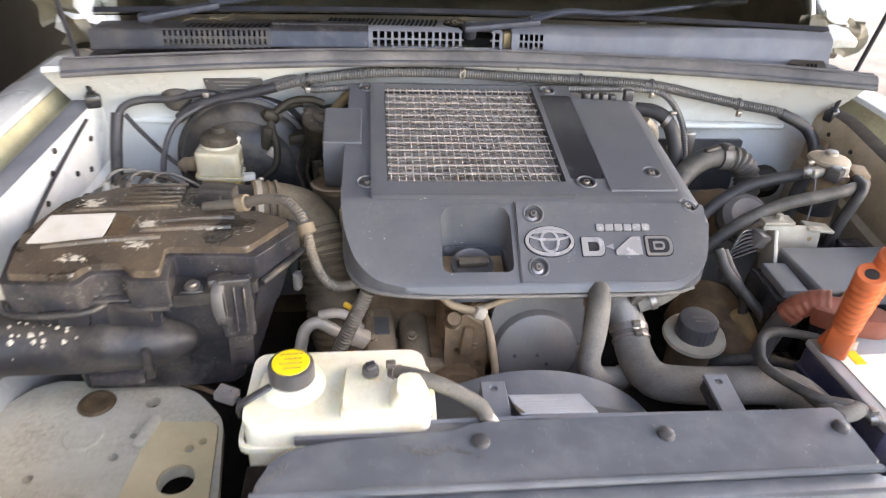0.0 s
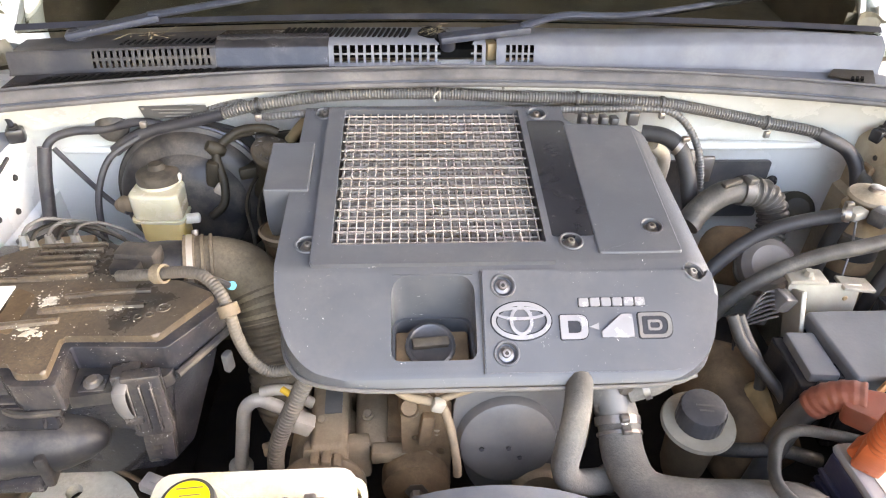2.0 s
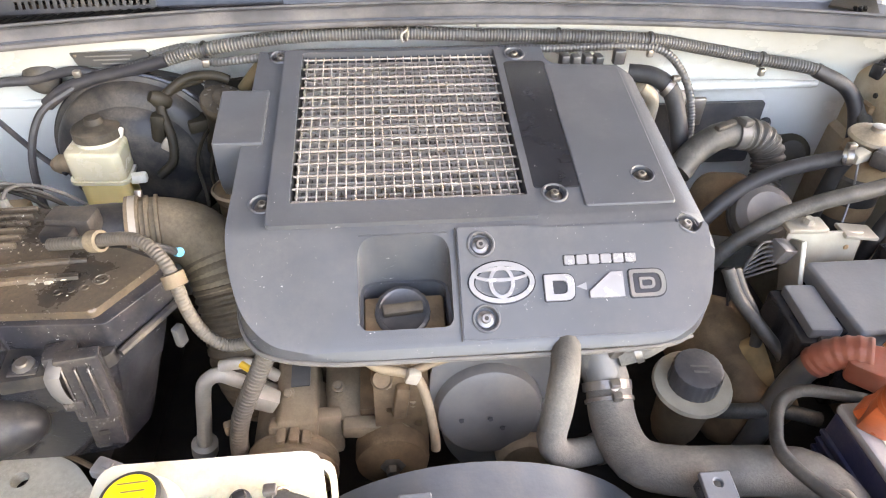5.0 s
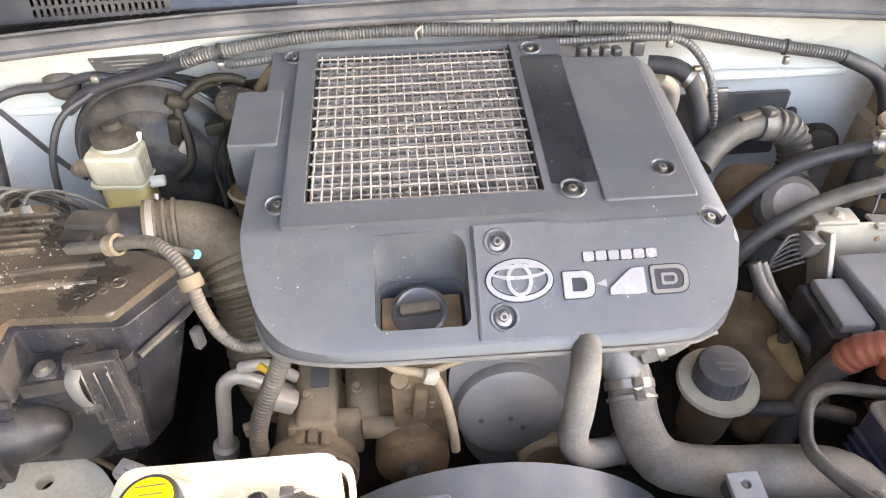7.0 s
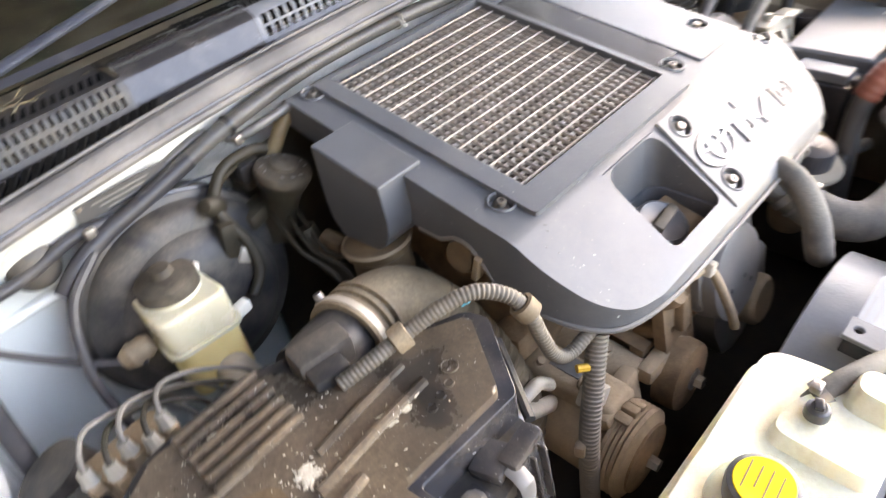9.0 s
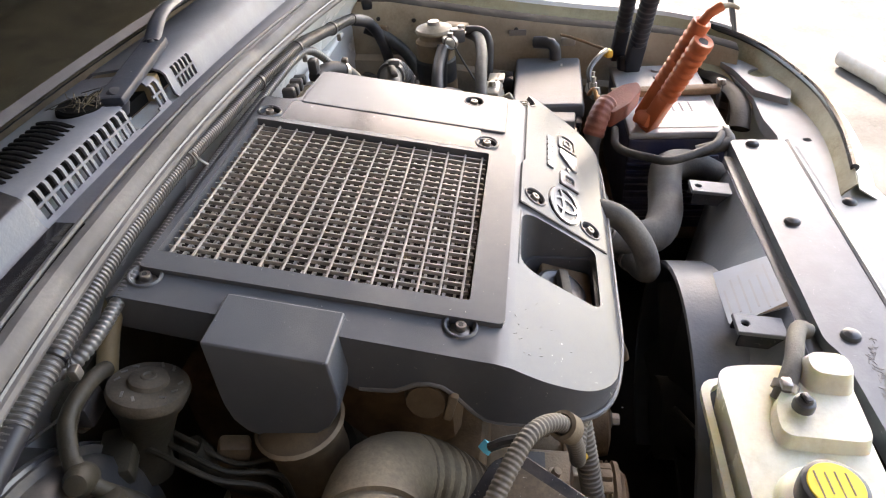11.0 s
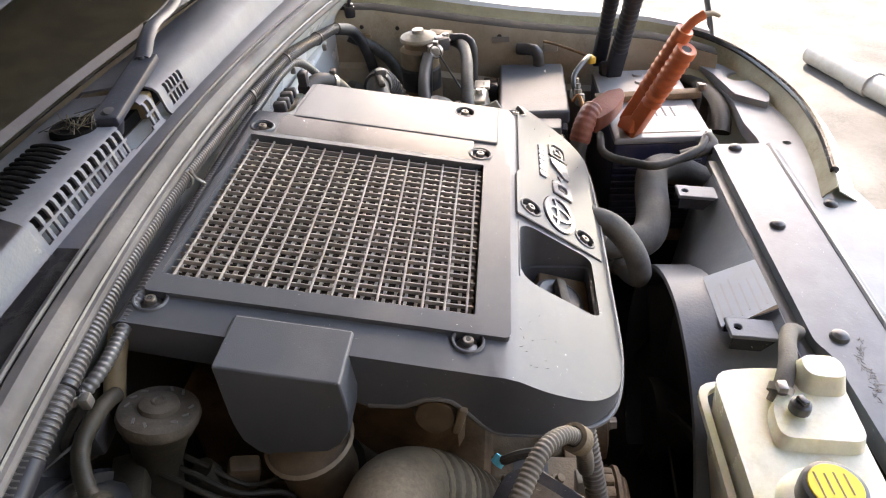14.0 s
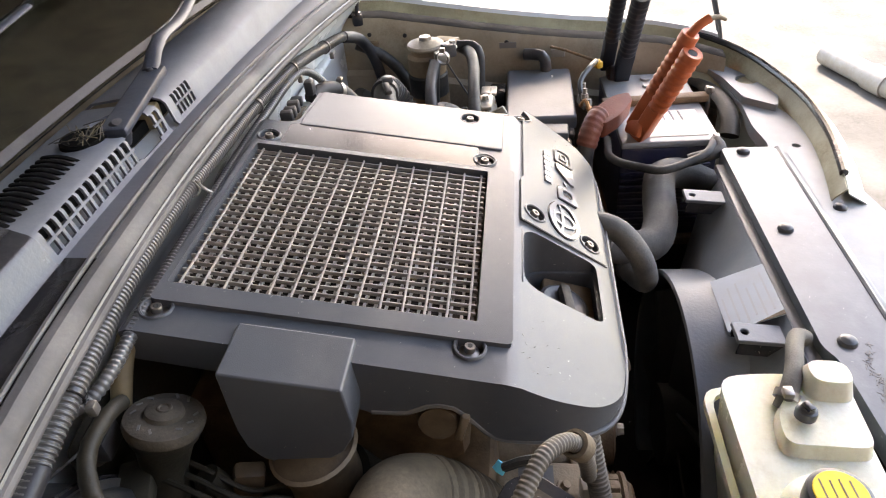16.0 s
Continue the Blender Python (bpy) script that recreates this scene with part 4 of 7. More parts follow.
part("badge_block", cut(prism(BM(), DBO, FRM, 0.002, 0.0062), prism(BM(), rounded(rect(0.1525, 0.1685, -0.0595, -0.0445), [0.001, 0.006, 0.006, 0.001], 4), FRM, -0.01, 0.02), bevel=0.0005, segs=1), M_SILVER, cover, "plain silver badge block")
WEDGE = [(0.193, -0.066), (0.193, -0.058), (0.219, -0.037), (0.233, -0.037), (0.233, -0.066)]
part("badge_block", cut(prism(BM(), WEDGE, FRM, 0.002, 0.0062), bevel=0.0005, segs=1), M_SILVER, cover, "plain silver wedge-shaped badge block")
part("badge_dash", prism(BM(), [(0.1795, -0.052), (0.1905, -0.0565), (0.1905, -0.0475)], FRM, 0.002, 0.0052), M_SILVER, cover)
o1 = rounded(rect(0.240, 0.281, -0.067, -0.036), [0.004, 0.013, 0.013, 0.004], 5)
o2 = rounded(rect(0.244, 0.276, -0.063, -0.040), [0.003, 0.010, 0.010, 0.003], 5)
part("badge_shadow", prism(BM(), rounded(rect(0.2385, 0.2825, -0.0686, -0.0345), [0.005, 0.014, 0.014, 0.005], 5), FRM, 0.002, 0.0040), M_COVER_DARK, cover, "dark plate standing for the shadow round the badge")
part("badge_outline", ring_plate(BM(), o1, o2, FRM, 0.002, 0.0056), M_GREY_CASE, cover, "grey badge outline")
o3 = rounded(rect(0.251, 0.269, -0.058, -0.045), [0.002, 0.006, 0.006, 0.002], 5)
o4 = rounded(rect(0.254, 0.266, -0.055, -0.048), [0.002, 0.004, 0.004, 0.002], 5)
part("badge_outline", ring_plate(BM(), o3, o4, FRM, 0.002, 0.0054), M_GREY_CASE, cover)

nick = BM()
nrng = random.Random(9)
for k in range(70):
    u, v = (nrng.gauss(-0.15, 0.025), nrng.uniform(-0.11, 0.02)) if k < 45 else (nrng.uniform(-0.06, 0.32), nrng.uniform(-0.10, 0.0))
    if -0.07 < u < 0.05 or u < -0.185:
        continue
    box(nick, tuple(FRM @ Vector((u, v, 0.0004 if u < 0.05 else 0.0034))), (nrng.uniform(0.001, 0.004), 0.0006, 0.0004), (math.degrees(math.atan(K2)), 0, nrng.uniform(0, 180)))
part("paint_nick", nick, M_GREY_CASE, cover, "small pale nicks")["kind"] = "stuff"

# ---- intercooler under the mesh ----
ic = thing("intercooler", "aluminium intercooler core with dusty fins under a bar grille", "intercooler", (0, 0, 1.0))
# the core's depth shade is painted, the grid alone leaves it too light
part("core", prism(BM(), rect(-0.1365, 0.1365, -0.1485, 0.149), TOPM, -0.06, -0.020), M_FIN_SHADE, ic, "finned core with the shade of its depth in the colour")
for i in range(28):
    v = -0.146 + 0.292 * i / 27
    part("cooler_tube", box(BM(), tuple(TOPM @ Vector((0, v, -0.0152))), (0.272, 0.0031, 0.009), (math.degrees(math.atan(0.172)), 0, 0)), M_FIN, ic, "dusty flat cooler tube")
rng = random.Random(4)
fins = BM()
for i in range(27):
    v0 = -0.146 + 0.292 * (i + 0.5) / 27
    for j in range(46):
        u = -0.134 + 0.268 * j / 45
        box(fins, tuple(TOPM @ Vector((u, v0 + rng.uniform(-0.0006, 0.0006), -0.0165 + rng.uniform(-0.001, 0.001)))), (0.0009, 0.0076, 0.007), (math.degrees(math.atan(0.172)), 0, rng.uniform(-14, 14)))
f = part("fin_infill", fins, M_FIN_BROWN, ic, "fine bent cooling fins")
f["kind"] = "stuff"
for i in range(14):
    v = -0.142 + 0.284 * i / 13
    p = [TOPM @ Vector((u, v + 0.0003 * math.sin(u * 30 + i), -0.0015)) for u in (-0.137, -0.07, 0, 0.07, 0.137)]
    part("long_bar", tube(BM(), p, 0.0015, 8, 0.05), M_WIRE, ic)
for i in range(24):
    u = -0.1315 + 0.263 * i / 23
    part("cross_slat", box(BM(), tuple(TOPM @ Vector((u, 0, -0.0031))), (0.0019, 0.297, 0.0050), (TILT_TOP, 0, 0), 0.0004, 1), M_SLAT, ic)
leaf = BM()
for k in range(60):
    u, v = rng.gauss(0.0, 0.035), rng.choice([-0.13, -0.14, -0.12]) + rng.uniform(-0.01, 0.01)
    if k > 40:
        u, v = rng.uniform(-0.12, 0.13), rng.uniform(-0.14, 0.14)
    box(leaf, tuple(TOPM @ Vector((u, v, -0.0085 + rng.uniform(0, 0.003)))), (rng.uniform(0.003, 0.009), 0.002, 0.0008), (rng.uniform(-30, 30), rng.uniform(-30, 30), rng.uniform(0, 180)))
part("leaf_litter", leaf, M_TANDUCT, ic, "bits of dry leaf in the core")["kind"] = "stuff"

# ---- engine under the cover ----
eng = thing("engine_block", "dust-caked engine castings under the cover", "engine", (0.05, -0.05, 0.5))
part("block", box(BM(), (0.06, 0.03, 0.74), (0.42, 0.32, 0.36), bev=0.02), M_RUST, eng, "brown engine block")
part("front_plate", box(BM(), (-0.05, -0.14, 0.76), (0.26, 0.05, 0.16), (-6, 0, 0), 0.012), M_RUST, eng, "brown front casting")
part("head", box(BM(), (0.05, 0.0, 0.94), (0.36, 0.28, 0.09), bev=0.015), M_RUST, eng, "dark cylinder head")
part("front_casting", cut(box(BM(), (-0.1525, -0.215, 0.765), (0.052, 0.125, 0.085), (4, 0, 2)), bevel=0.010, segs=3), M_IRON, eng, "tan casting beside a slot")
part("casting_ridge", tube(BM(), [(-0.094, -0.145, 0.775), (-0.092, -0.20, 0.772), (-0.088, -0.262, 0.762)], 0.0275, 24, 0.02), M_IRON, eng, "rounded casting boss")
part("casting_web", box(BM(), (-0.118, -0.262, 0.762), (0.045, 0.022, 0.066), (-10, 0, 2), 0.006), M_IRON, eng)
part("casting_lug", cut(box(BM(), (-0.155, -0.270, 0.786), (0.060, 0.024, 0.022), (-16, 0, 2)), bevel=0.005, segs=2), M_IRON, eng, "pale raised lug")
part("window_frame", cut(box(BM(), (-0.062, -0.215, 0.775), (0.020, 0.085, 0.05), (4, 0, 0)), box(BM(), (-0.058, -0.215, 0.785), (0.03, 0.05, 0.028), (4, 0, 0)), bevel=0.002, segs=1), M_RUST, eng, "slotted rusty frame")
for x, y, z in ((-0.166, -0.175, 0.808), (-0.162, -0.235, 0.806), (-0.100, -0.225, 0.803), (-0.037, -0.266, 0.857), (-0.006, -0.268, 0.82)):
    part("casting_bolt", lathe(BM(), [(0, 0.009), (0.005, 0.009), (0.0055, 0.003), (0.0085, 0.002), (0.0085, -0.004)], (x, y, z), (0, -0.5, 1), 8), M_IRON, eng, "dusty bolt head")
part("casting_print", box(BM(), (-0.148, -0.205, 0.8085), (0.024, 0.040, 0.002), (4, 0, 2)), M_GREY_CASE, eng, "faded stamped plate")
holes = [lathe(BM(), [(0, -0.1), (r, -0.1), (r, 0.1), (0, 0.1)], (x, -0.28, z), (0, -1, 0.12), 20) for x, z, r in ((-0.024, 0.778, 0.0145), (-0.035, 0.815, 0.004), (0.0, 0.79, 0.005), (-0.012, 0.745, 0.008))]
part("bracket_plate", cut(box(BM(), (-0.020, -0.270, 0.80), (0.066, 0.016, 0.15), (-9, 0, 0)), *holes, bevel=0.003, segs=2), M_RUST, eng, "dusty bracket with holes")
for x, y, z, r, h in ((0.004, -0.235, 0.832, 0.016, 0.03), (-0.036, -0.238, 0.795, 0.012, 0.03), (0.020, -0.245, 0.790, 0.013, 0.035), (-0.004, -0.235, 0.875, 0.014, 0.03)):
    part("casting_boss", lathe(BM(), [(0, h), (r * 0.55, h), (r * 0.6, h - 0.004), (r * 0.95, h - 0.006), (r, h - 0.010), (r * 1.1, 0.0), (r * 1.1, -0.03)], (x, y, z), (0.1, -0.9, 0.35), 18), M_RUST, eng)
part("bracket_wall", cut(box(BM(), (-0.008, -0.205, 0.80), (0.10, 0.05, 0.17), (-6, 0, 3)), bevel=0.014, segs=3), M_RUST, eng, "rust-brown bracket wall")
part("bracket_tube", tube(BM(), [(-0.045, -0.24, 0.885), (-0.015, -0.262, 0.872), (0.012, -0.262, 0.850), (0.026, -0.25, 0.815)], 0.0065, 10, 0.008), M_IRON, eng)
part("bracket_rib", box(BM(), (-0.020, -0.277, 0.834), (0.018, 0.016, 0.05), (-9, 8, 0), 0.005), M_RUST, eng)
part("bracket_lug", lathe(BM(), [(0, 0.018), (0.010, 0.018), (0.013, 0.010), (0.013, -0.02), (0, -0.02)], (-0.042, -0.268, 0.868), (0, -0.7, 0.7), 20), M_RUST, eng, "dusty lug")
part("idler_pulley", lathe(BM(), [(0, 0.012), (0.03, 0.012), (0.045, 0.008), (0.047, 0.0), (0.047, -0.02), (0, -0.02)], (-0.034, -0.297, 0.744), (0, -1, 0.05), 36), M_RUST, eng, "rust-brown pulley")
part("pulley_arm", box(BM(), (-0.052, -0.272, 0.778), (0.086, 0.022, 0.024), (0, 4, 0), 0.006), M_IRON, eng)
part("pulley_bolt", lathe(BM(), [(0, 0.012), (0.008, 0.012), (0.009, 0.003), (0.016, 0.0), (0.016, -0.006)], (-0.034, -0.310, 0.7445), (0, -1, 0.05), 6), M_STEEL, eng)
# compressor
comp = thing("air_conditioning_compressor", "dusty alloy compressor with a clutch pulley", "compressor", (-0.16, -0.24, 0.6))
part("housing", lathe(BM(), [(0, 0.0), (0.046, 0.0), (0.052, 0.008), (0.052, 0.075), (0.045, 0.085), (0.038, 0.11), (0, 0.11)], (-0.16, -0.185, 0.735), (0, -1, 0), 36), M_IRON, comp)
part("clutch_pulley", lathe(BM(), [(0, 0.030), (0.046, 0.030), (0.050, 0.026), (0.057, 0.024), (0.058, 0.019), (0.053, 0.016), (0.058, 0.013), (0.053, 0.010), (0.058, 0.007), (0.053, 0.004), (0.058, 0.001), (0.057, -0.004), (0.03, -0.004), (0, -0.004)], (-0.16, -0.285, 0.735), (0, -1, 0), 48), M_IRON, comp, "grooved clutch pulley")
part("clutch_plate", lathe(BM(), [(0, 0.006), (0.018, 0.006), (0.022, 0.003), (0.044, 0.002), (0.045, -0.002)], (-0.16, -0.316, 0.735), (0, -1, 0), 36), M_RUST, comp, "rusty clutch plate")
part("clutch_nut", lathe(BM(), [(0, 0.012), (0.008, 0.012), (0.009, 0.0)], (-0.16, -0.322, 0.735), (0, -1, 0), 6), M_STEEL, comp)
for i in range(3):
    a = math.radians(64 + 17 * i)
    part("clutch_tab", box(BM(), (-0.16 + 0.05 * math.cos(a), -0.290, 0.735 + 0.061 * math.sin(a)), (0.013, 0.020, 0.008 + 0.003 * (i % 2)), (0, 90 - math.degrees(a), 0), 0.003), M_IRON, comp)
# timing cover
tcv = thing("timing_cover", "grey plastic timing cover with a round front", "timing cover", (0.085, -0.30, 0.8))
ax = Vector((0, -1, 0.22)).normalized()
part("round_face", lathe(BM(), [(0, 0.012), (0.056, 0.012), (0.062, 0.009), (0.066, 0.0), (0.066, -0.05), (0, -0.05)], (0.085, -0.290, 0.825), ax, 48), M_GREY_CASE, tcv)
part("upper_case", prism(BM(), rounded([(0.012, 0.80), (0.16, 0.80), (0.158, 0.905), (0.135, 0.928), (0.04, 0.928), (0.016, 0.89)], 0.02), Matrix(((1, 0, 0, 0), (0, 0.18, -1, -0.434), (0, 1, 0.18, 0), (0, 0, 0, 1))), -0.04, -0.002, 0.006), M_GREY_CASE, tcv, "dusty upper case")
part("lower_face", prism(BM(), rounded([(0.02, 0.83), (0.165, 0.83), (0.19, 0.74), (0.17, 0.66), (0.09, 0.66), (0.035, 0.76)], 0.02), Matrix(((1, 0, 0, 0), (0, 0, -1, -0.29), (0, 1, 0, 0), (0, 0, 0, 1))), -0.04, 0.010, 0.006), M_GREY_CASE, tcv)
part("round_plug", lathe(BM(), [(0, 0.008), (0.030, 0.008), (0.035, 0.004), (0.036, 0.0), (0.036, -0.02), (0, -0.02)], (0.132, -0.316, 0.752), (0, -1, 0.15), 40), M_IRON, tcv, "round tan cap")
for x, z in ((0.085, 0.83), (0.05, 0.83), (0.10, 0.815)):
    part("mould_mark", lathe(BM(), [(0, 0.0012), (0.003, 0.0012), (0.0035, 0)], Vector((x, -0.290, 0.825)) + ax * 0.0122 + Vector((0, -0.005 - 0.22 * (0.83 - z), z - 0.83)), ax, 12), M_CAP, tcv)

# ---- coolant pipes and hoses in front ----
hose = thing("radiator_hose", "thick dusty upper radiator hose", "hose", (0.30, -0.40, 0.86))
part("hose_body", tube(BM(), [(0.205, -0.262, 0.905), (0.222, -0.292, 0.872), (0.221, -0.34, 0.852), (0.232, -0.385, 0.848), (0.275, -0.407, 0.855), (0.362, -0.418, 0.862), (0.405, -0.430, 0.864), (0.432, -0.470, 0.852), (0.436, -0.53, 0.82)], 0.0265, 20, 0.012), M_HOSE, hose)
clamp_band(hose, (0.2215, -0.30, 0.868), (0.0, -0.6, -0.4), 0.0272, w=0.010)
clamp_band(hose, (0.2215, -0.315, 0.861), (0.0, -0.6, -0.35), 0.0272, w=0.004)
part("paint_dot", lathe(BM(), [(0, 0.002), (0.004, 0.001), (0.005, 0)], (0.2215, -0.318, 0.889), (0, -0.5, 1), 12), M_PAPER, hose)
byp = thing("bypass_hose", "grey bypass hose curving down in front of the engine", "hose", (0.155, -0.33, 0.86))
part("hose_body", tube(BM(), [(0.172, -0.262, 0.93), (0.164, -0.295, 0.938), (0.157, -0.325, 0.928), (0.147, -0.352, 0.897), (0.141, -0.364, 0.868), (0.152, -0.367, 0.842), (0.18, -0.36, 0.828), (0.23, -0.345, 0.815)], 0.0165, 18, 0.01), M_HOSE, byp)
clamp_band(byp, (0.1685, -0.278, 0.936), (-0.3, -0.9, 0.15), 0.0170)
clamp_band(byp, (0.205, -0.352, 0.821), (0.9, 0.3, -0.25), 0.0170)
wout = thing("water_outlet", "alloy water outlet with a clamped side hose", "water outlet", (0.235, -0.27, 0.92))
part("neck", tube(BM(), [(0.20, -0.24, 0.93), (0.212, -0.275, 0.90), (0.22, -0.30, 0.87)], 0.022, 16, 0.01), M_GREY_CASE, wout)
part("side_hose", tube(BM(), [(0.232, -0.285, 0.905), (0.262, -0.285, 0.918), (0.295, -0.272, 0.935), (0.315, -0.24, 0.945)], 0.014, 14, 0.01), M_HOSE, wout)
clamp_band(wout, (0.252, -0.286, 0.914), (0.9, 0, 0.4), 0.0145)
part("spring_clip", box(BM(), (0.226, -0.292, 0.918), (0.016, 0.008, 0.026), (20, 0, 8), 0.003), M_STEEL, wout, "bright spring clip")
part("outlet_lugs", box(BM(), (0.192, -0.268, 0.925), (0.03, 0.02, 0.022), (0, 20, 0), 0.005), M_ALU, wout)
part("lug_bolt", lathe(BM(), [(0, 0.012), (0.006, 0.012), (0.006, 0), (0.009, 0), (0.009, -0.003)], (0.135, -0.283, 0.925), (0, -0.6, 1), 6), M_STEEL, wout)

thin = thing("overflow_hose", "thin black overflow hose looped over the radiator hose", "hose", (0.40, -0.42, 0.9))
part("hose_body", tube(BM(), [(0.455, -0.525, 0.902), (0.428, -0.513, 0.916), (0.398, -0.497, 0.912), (0.378, -0.462, 0.905), (0.364, -0.42, 0.9), (0.376, -0.385, 0.9), (0.398, -0.356, 0.897), (0.43, -0.342, 0.893), (0.47, -0.345, 0.887), (0.52, -0.35, 0.875)], 0.0072, 12, 0.008), M_HOSE_DARK, thin)
part("elbow_end", tube(BM(), [(0.43, -0.515, 0.915), (0.41, -0.52, 0.91), (0.402, -0.50, 0.905), (0.402, -0.47, 0.895)], 0.011, 12, 0.008), M_HOSE, thin)
clamp_band(thin, (0.448, -0.522, 0.905), (0.9, -0.3, 0.3), 0.0076)

# power steering bottle
psb = thing("power_steering_reservoir", "dark bottle with a ridged black cap and pale flange", "fluid reservoir", (0.35, -0.285, 0.74))
pax = Vector((-0.05, -0.1, 1)).normalized()
pc = Vector((0.340, -0.282, 0.833))
part("bottle", lathe(BM(), [(0, -0.11), (0.026, -0.11), (0.031, -0.09), (0.035, -0.01), (0.039, -0.004), (0.041, 0.0), (0.039, 0.004), (0.032, 0.006), (0, 0.006)], pc, pax, 36), M_IRON, psb, "khaki dusty bottle body")
part("flange", lathe(BM(), [(0.030, 0.004), (0.046, 0.001), (0.0485, 0.005), (0.0465, 0.010), (0.039, 0.0125), (0.031, 0.012)], pc, pax, 40), M_TANRING, psb, "dusty pale flange")
part("cap", lathe(BM(), [(0, 0.042), (0.025, 0.042), (0.0285, 0.0405), (0.030, 0.037), (0.0305, 0.012), (0.027, 0.010)], pc, pax, 96, 0.012, 24), M_CAP, psb, "black ridged cap")
part("cap_print", box(BM(), tuple(pc + pax * 0.0443), (0.022, 0.003, 0.0006), (6, 0, -8)), M_LOOM, psb)
part("cap_print", box(BM(), tuple(pc + pax * 0.0443 + Vector((0, -0.008, -0.0008))), (0.018, 0.003, 0.0006), (6, 0, -8)), M_LOOM, psb)

# ---- fan shroud, radiator cover ----
shr = thing("fan_shroud", "black plastic fan shroud with a paper label and brackets", "fan shroud", (0.03, -0.47, 0.6))
lip = BM()
C = (0.05, -0.395, 0.650)
lathe(lip, [(0.222, 0.0), (0.227, -0.002), (0.231, 0.0), (0.231, 0.07), (0.236, 0.085), (0.222, 0.085), (0.222, 0.0)], C, (0, -1, 0), 72)
part("fan_ring", lip, M_SHROUD, shr, "round shroud lip")
part("shroud_top", sheet(BM(), [[(-0.16, -0.462, 0.77), (-0.08, -0.452, 0.845), (0.05, -0.444, 0.873), (0.17, -0.450, 0.845), (0.27, -0.462, 0.75), (0.34, -0.47, 0.68)], [(-0.24, -0.505, 0.902), (-0.10, -0.505, 0.905), (0.03, -0.505, 0.907), (0.16, -0.505, 0.905), (0.33, -0.505, 0.902), (0.40, -0.505, 0.80)]], 0.004), M_SHROUD, shr, "sloping shroud panel")
part("paper_label", prism(BM(), rounded(rect(-0.047, 0.049, -0.034, 0.034), 0.002), Matrix.Translation((0.057, -0.4715, 0.8955)) @ pose(0, 0, 0, -27, 1, 0), 0.0, 0.0012), M_LABEL, shr, "white printed paper label")
LBM = Matrix.Translation((0.057, -0.4715, 0.8955)) @ pose(0, 0, 0, -27, 1, 0)
for k in range(6):
    u0 = -0.040 + 0.006 * (k % 2)
    part("label_print", prism(BM(), rect(u0, u0 + 0.05 + 0.01 * (k % 3), 0.026 - 0.0105 * k, 0.0285 - 0.0105 * k), LBM, 0.001, 0.0016), M_FADED, shr)
part("label_tail", prism(BM(), [(-0.047, -0.034), (-0.04, -0.034), (-0.047, 0.0)], LBM, 0.0011, 0.0019), M_WET, shr, "torn brown corner")
for x in (-0.012, 0.283):
    hole = lathe(BM(), [(0, -0.05), (0.0045, -0.05), (0.0045, 0.05), (0, 0.05)], (x, -0.450, 0.90), seg=14)
    part("bracket", cut(box(BM(), (x, -0.478, 0.8985), (0.032, 0.080, 0.006), (6, 0, 0)), hole, bevel=0.0012, segs=1), M_SHROUD, shr, "grey mounting bracket with a hole")
    for s in (-1, 1):
        part("bracket_web", box(BM(), (x + s * 0.0145, -0.478, 0.888), (0.003, 0.075, 0.020), (6, 0, 0), 0.001, 1), M_AIRBOX, shr)
part("shroud_flange", box(BM(), (0.06, -0.5125, 0.8995), (0.62, 0.018, 0.012), bev=0.002), M_SHROUD, shr)
fan = thing("cooling_fan", "dark fan blades inside the shroud", "fan", (0.03, -0.43, 0.7))
part("hub", lathe(BM(), [(0, 0.03), (0.05, 0.03), (0.06, 0.02), (0.06, -0.03), (0, -0.03)], (0.05, -0.42, 0.65), (0, -1, 0), 32), M_DARK, fan)
for k in range(7):
    a = 2 * math.pi * k / 7
    bmk = box(BM(), (0, 0, 0.13), (0.07, 0.004, 0.15), (0, 0, 35), 0.001)
    bmesh.ops.transform(bmk, matrix=Matrix.Translation((0.05, -0.425, 0.65)) @ Matrix.Rotation(a, 4, "Y"), verts=bmk.verts)
    part("blade", bmk, M_DARK, fan)

rad = thing("radiator_cover", "blue-grey plastic radiator cover held by push pins, scuffed", "radiator cover", (0.06, -0.56, 0.91))
rp = rounded([(-0.285, -0.602), (0.398, -0.602), (0.398, -0.516), (-0.05, -0.519), (-0.07, -0.530), (-0.20, -0.538), (-0.262, -0.548)], [0.01, 0.006, 0.006, 0.02, 0.02, 0.02, 0.02])
part("plate", prism(BM(), rp, pose(0, 0, 0), 0.893, 0.9195, 0.004, 3), M_RAD, rad)
part("front_ridge", tube(BM(), [(-0.285, -0.604, 0.9165), (0.05, -0.6045, 0.9175), (0.398, -0.604, 0.9165)], 0.0045, 8, 0.1), M_RAD, rad)
part("front_lower", box(BM(), (0.05, -0.613, 0.903), (0.70, 0.02, 0.012), bev=0.004), M_RAD, rad)
for x in (-0.043, 0.170, 0.383):
    pn = part("push_pin", lathe(BM(), [(0, 0.0065), (0.005, 0.0062), (0.009, 0.004), (0.0105, 0.0), (0.0105, -0.004)], (x, -0.5475, 0.920), (0, 0, 1), 24), M_CAP, rad, "round push pin")
for x in (0.02, 0.25):
    part("front_pin", lathe(BM(), [(0, 0.006), (0.006, 0.0055), (0.009, 0.003), (0.010, 0.0)], (x, -0.652, 0.899), (0, 0, 1), 20), M_CAP, rad, "round push pin")
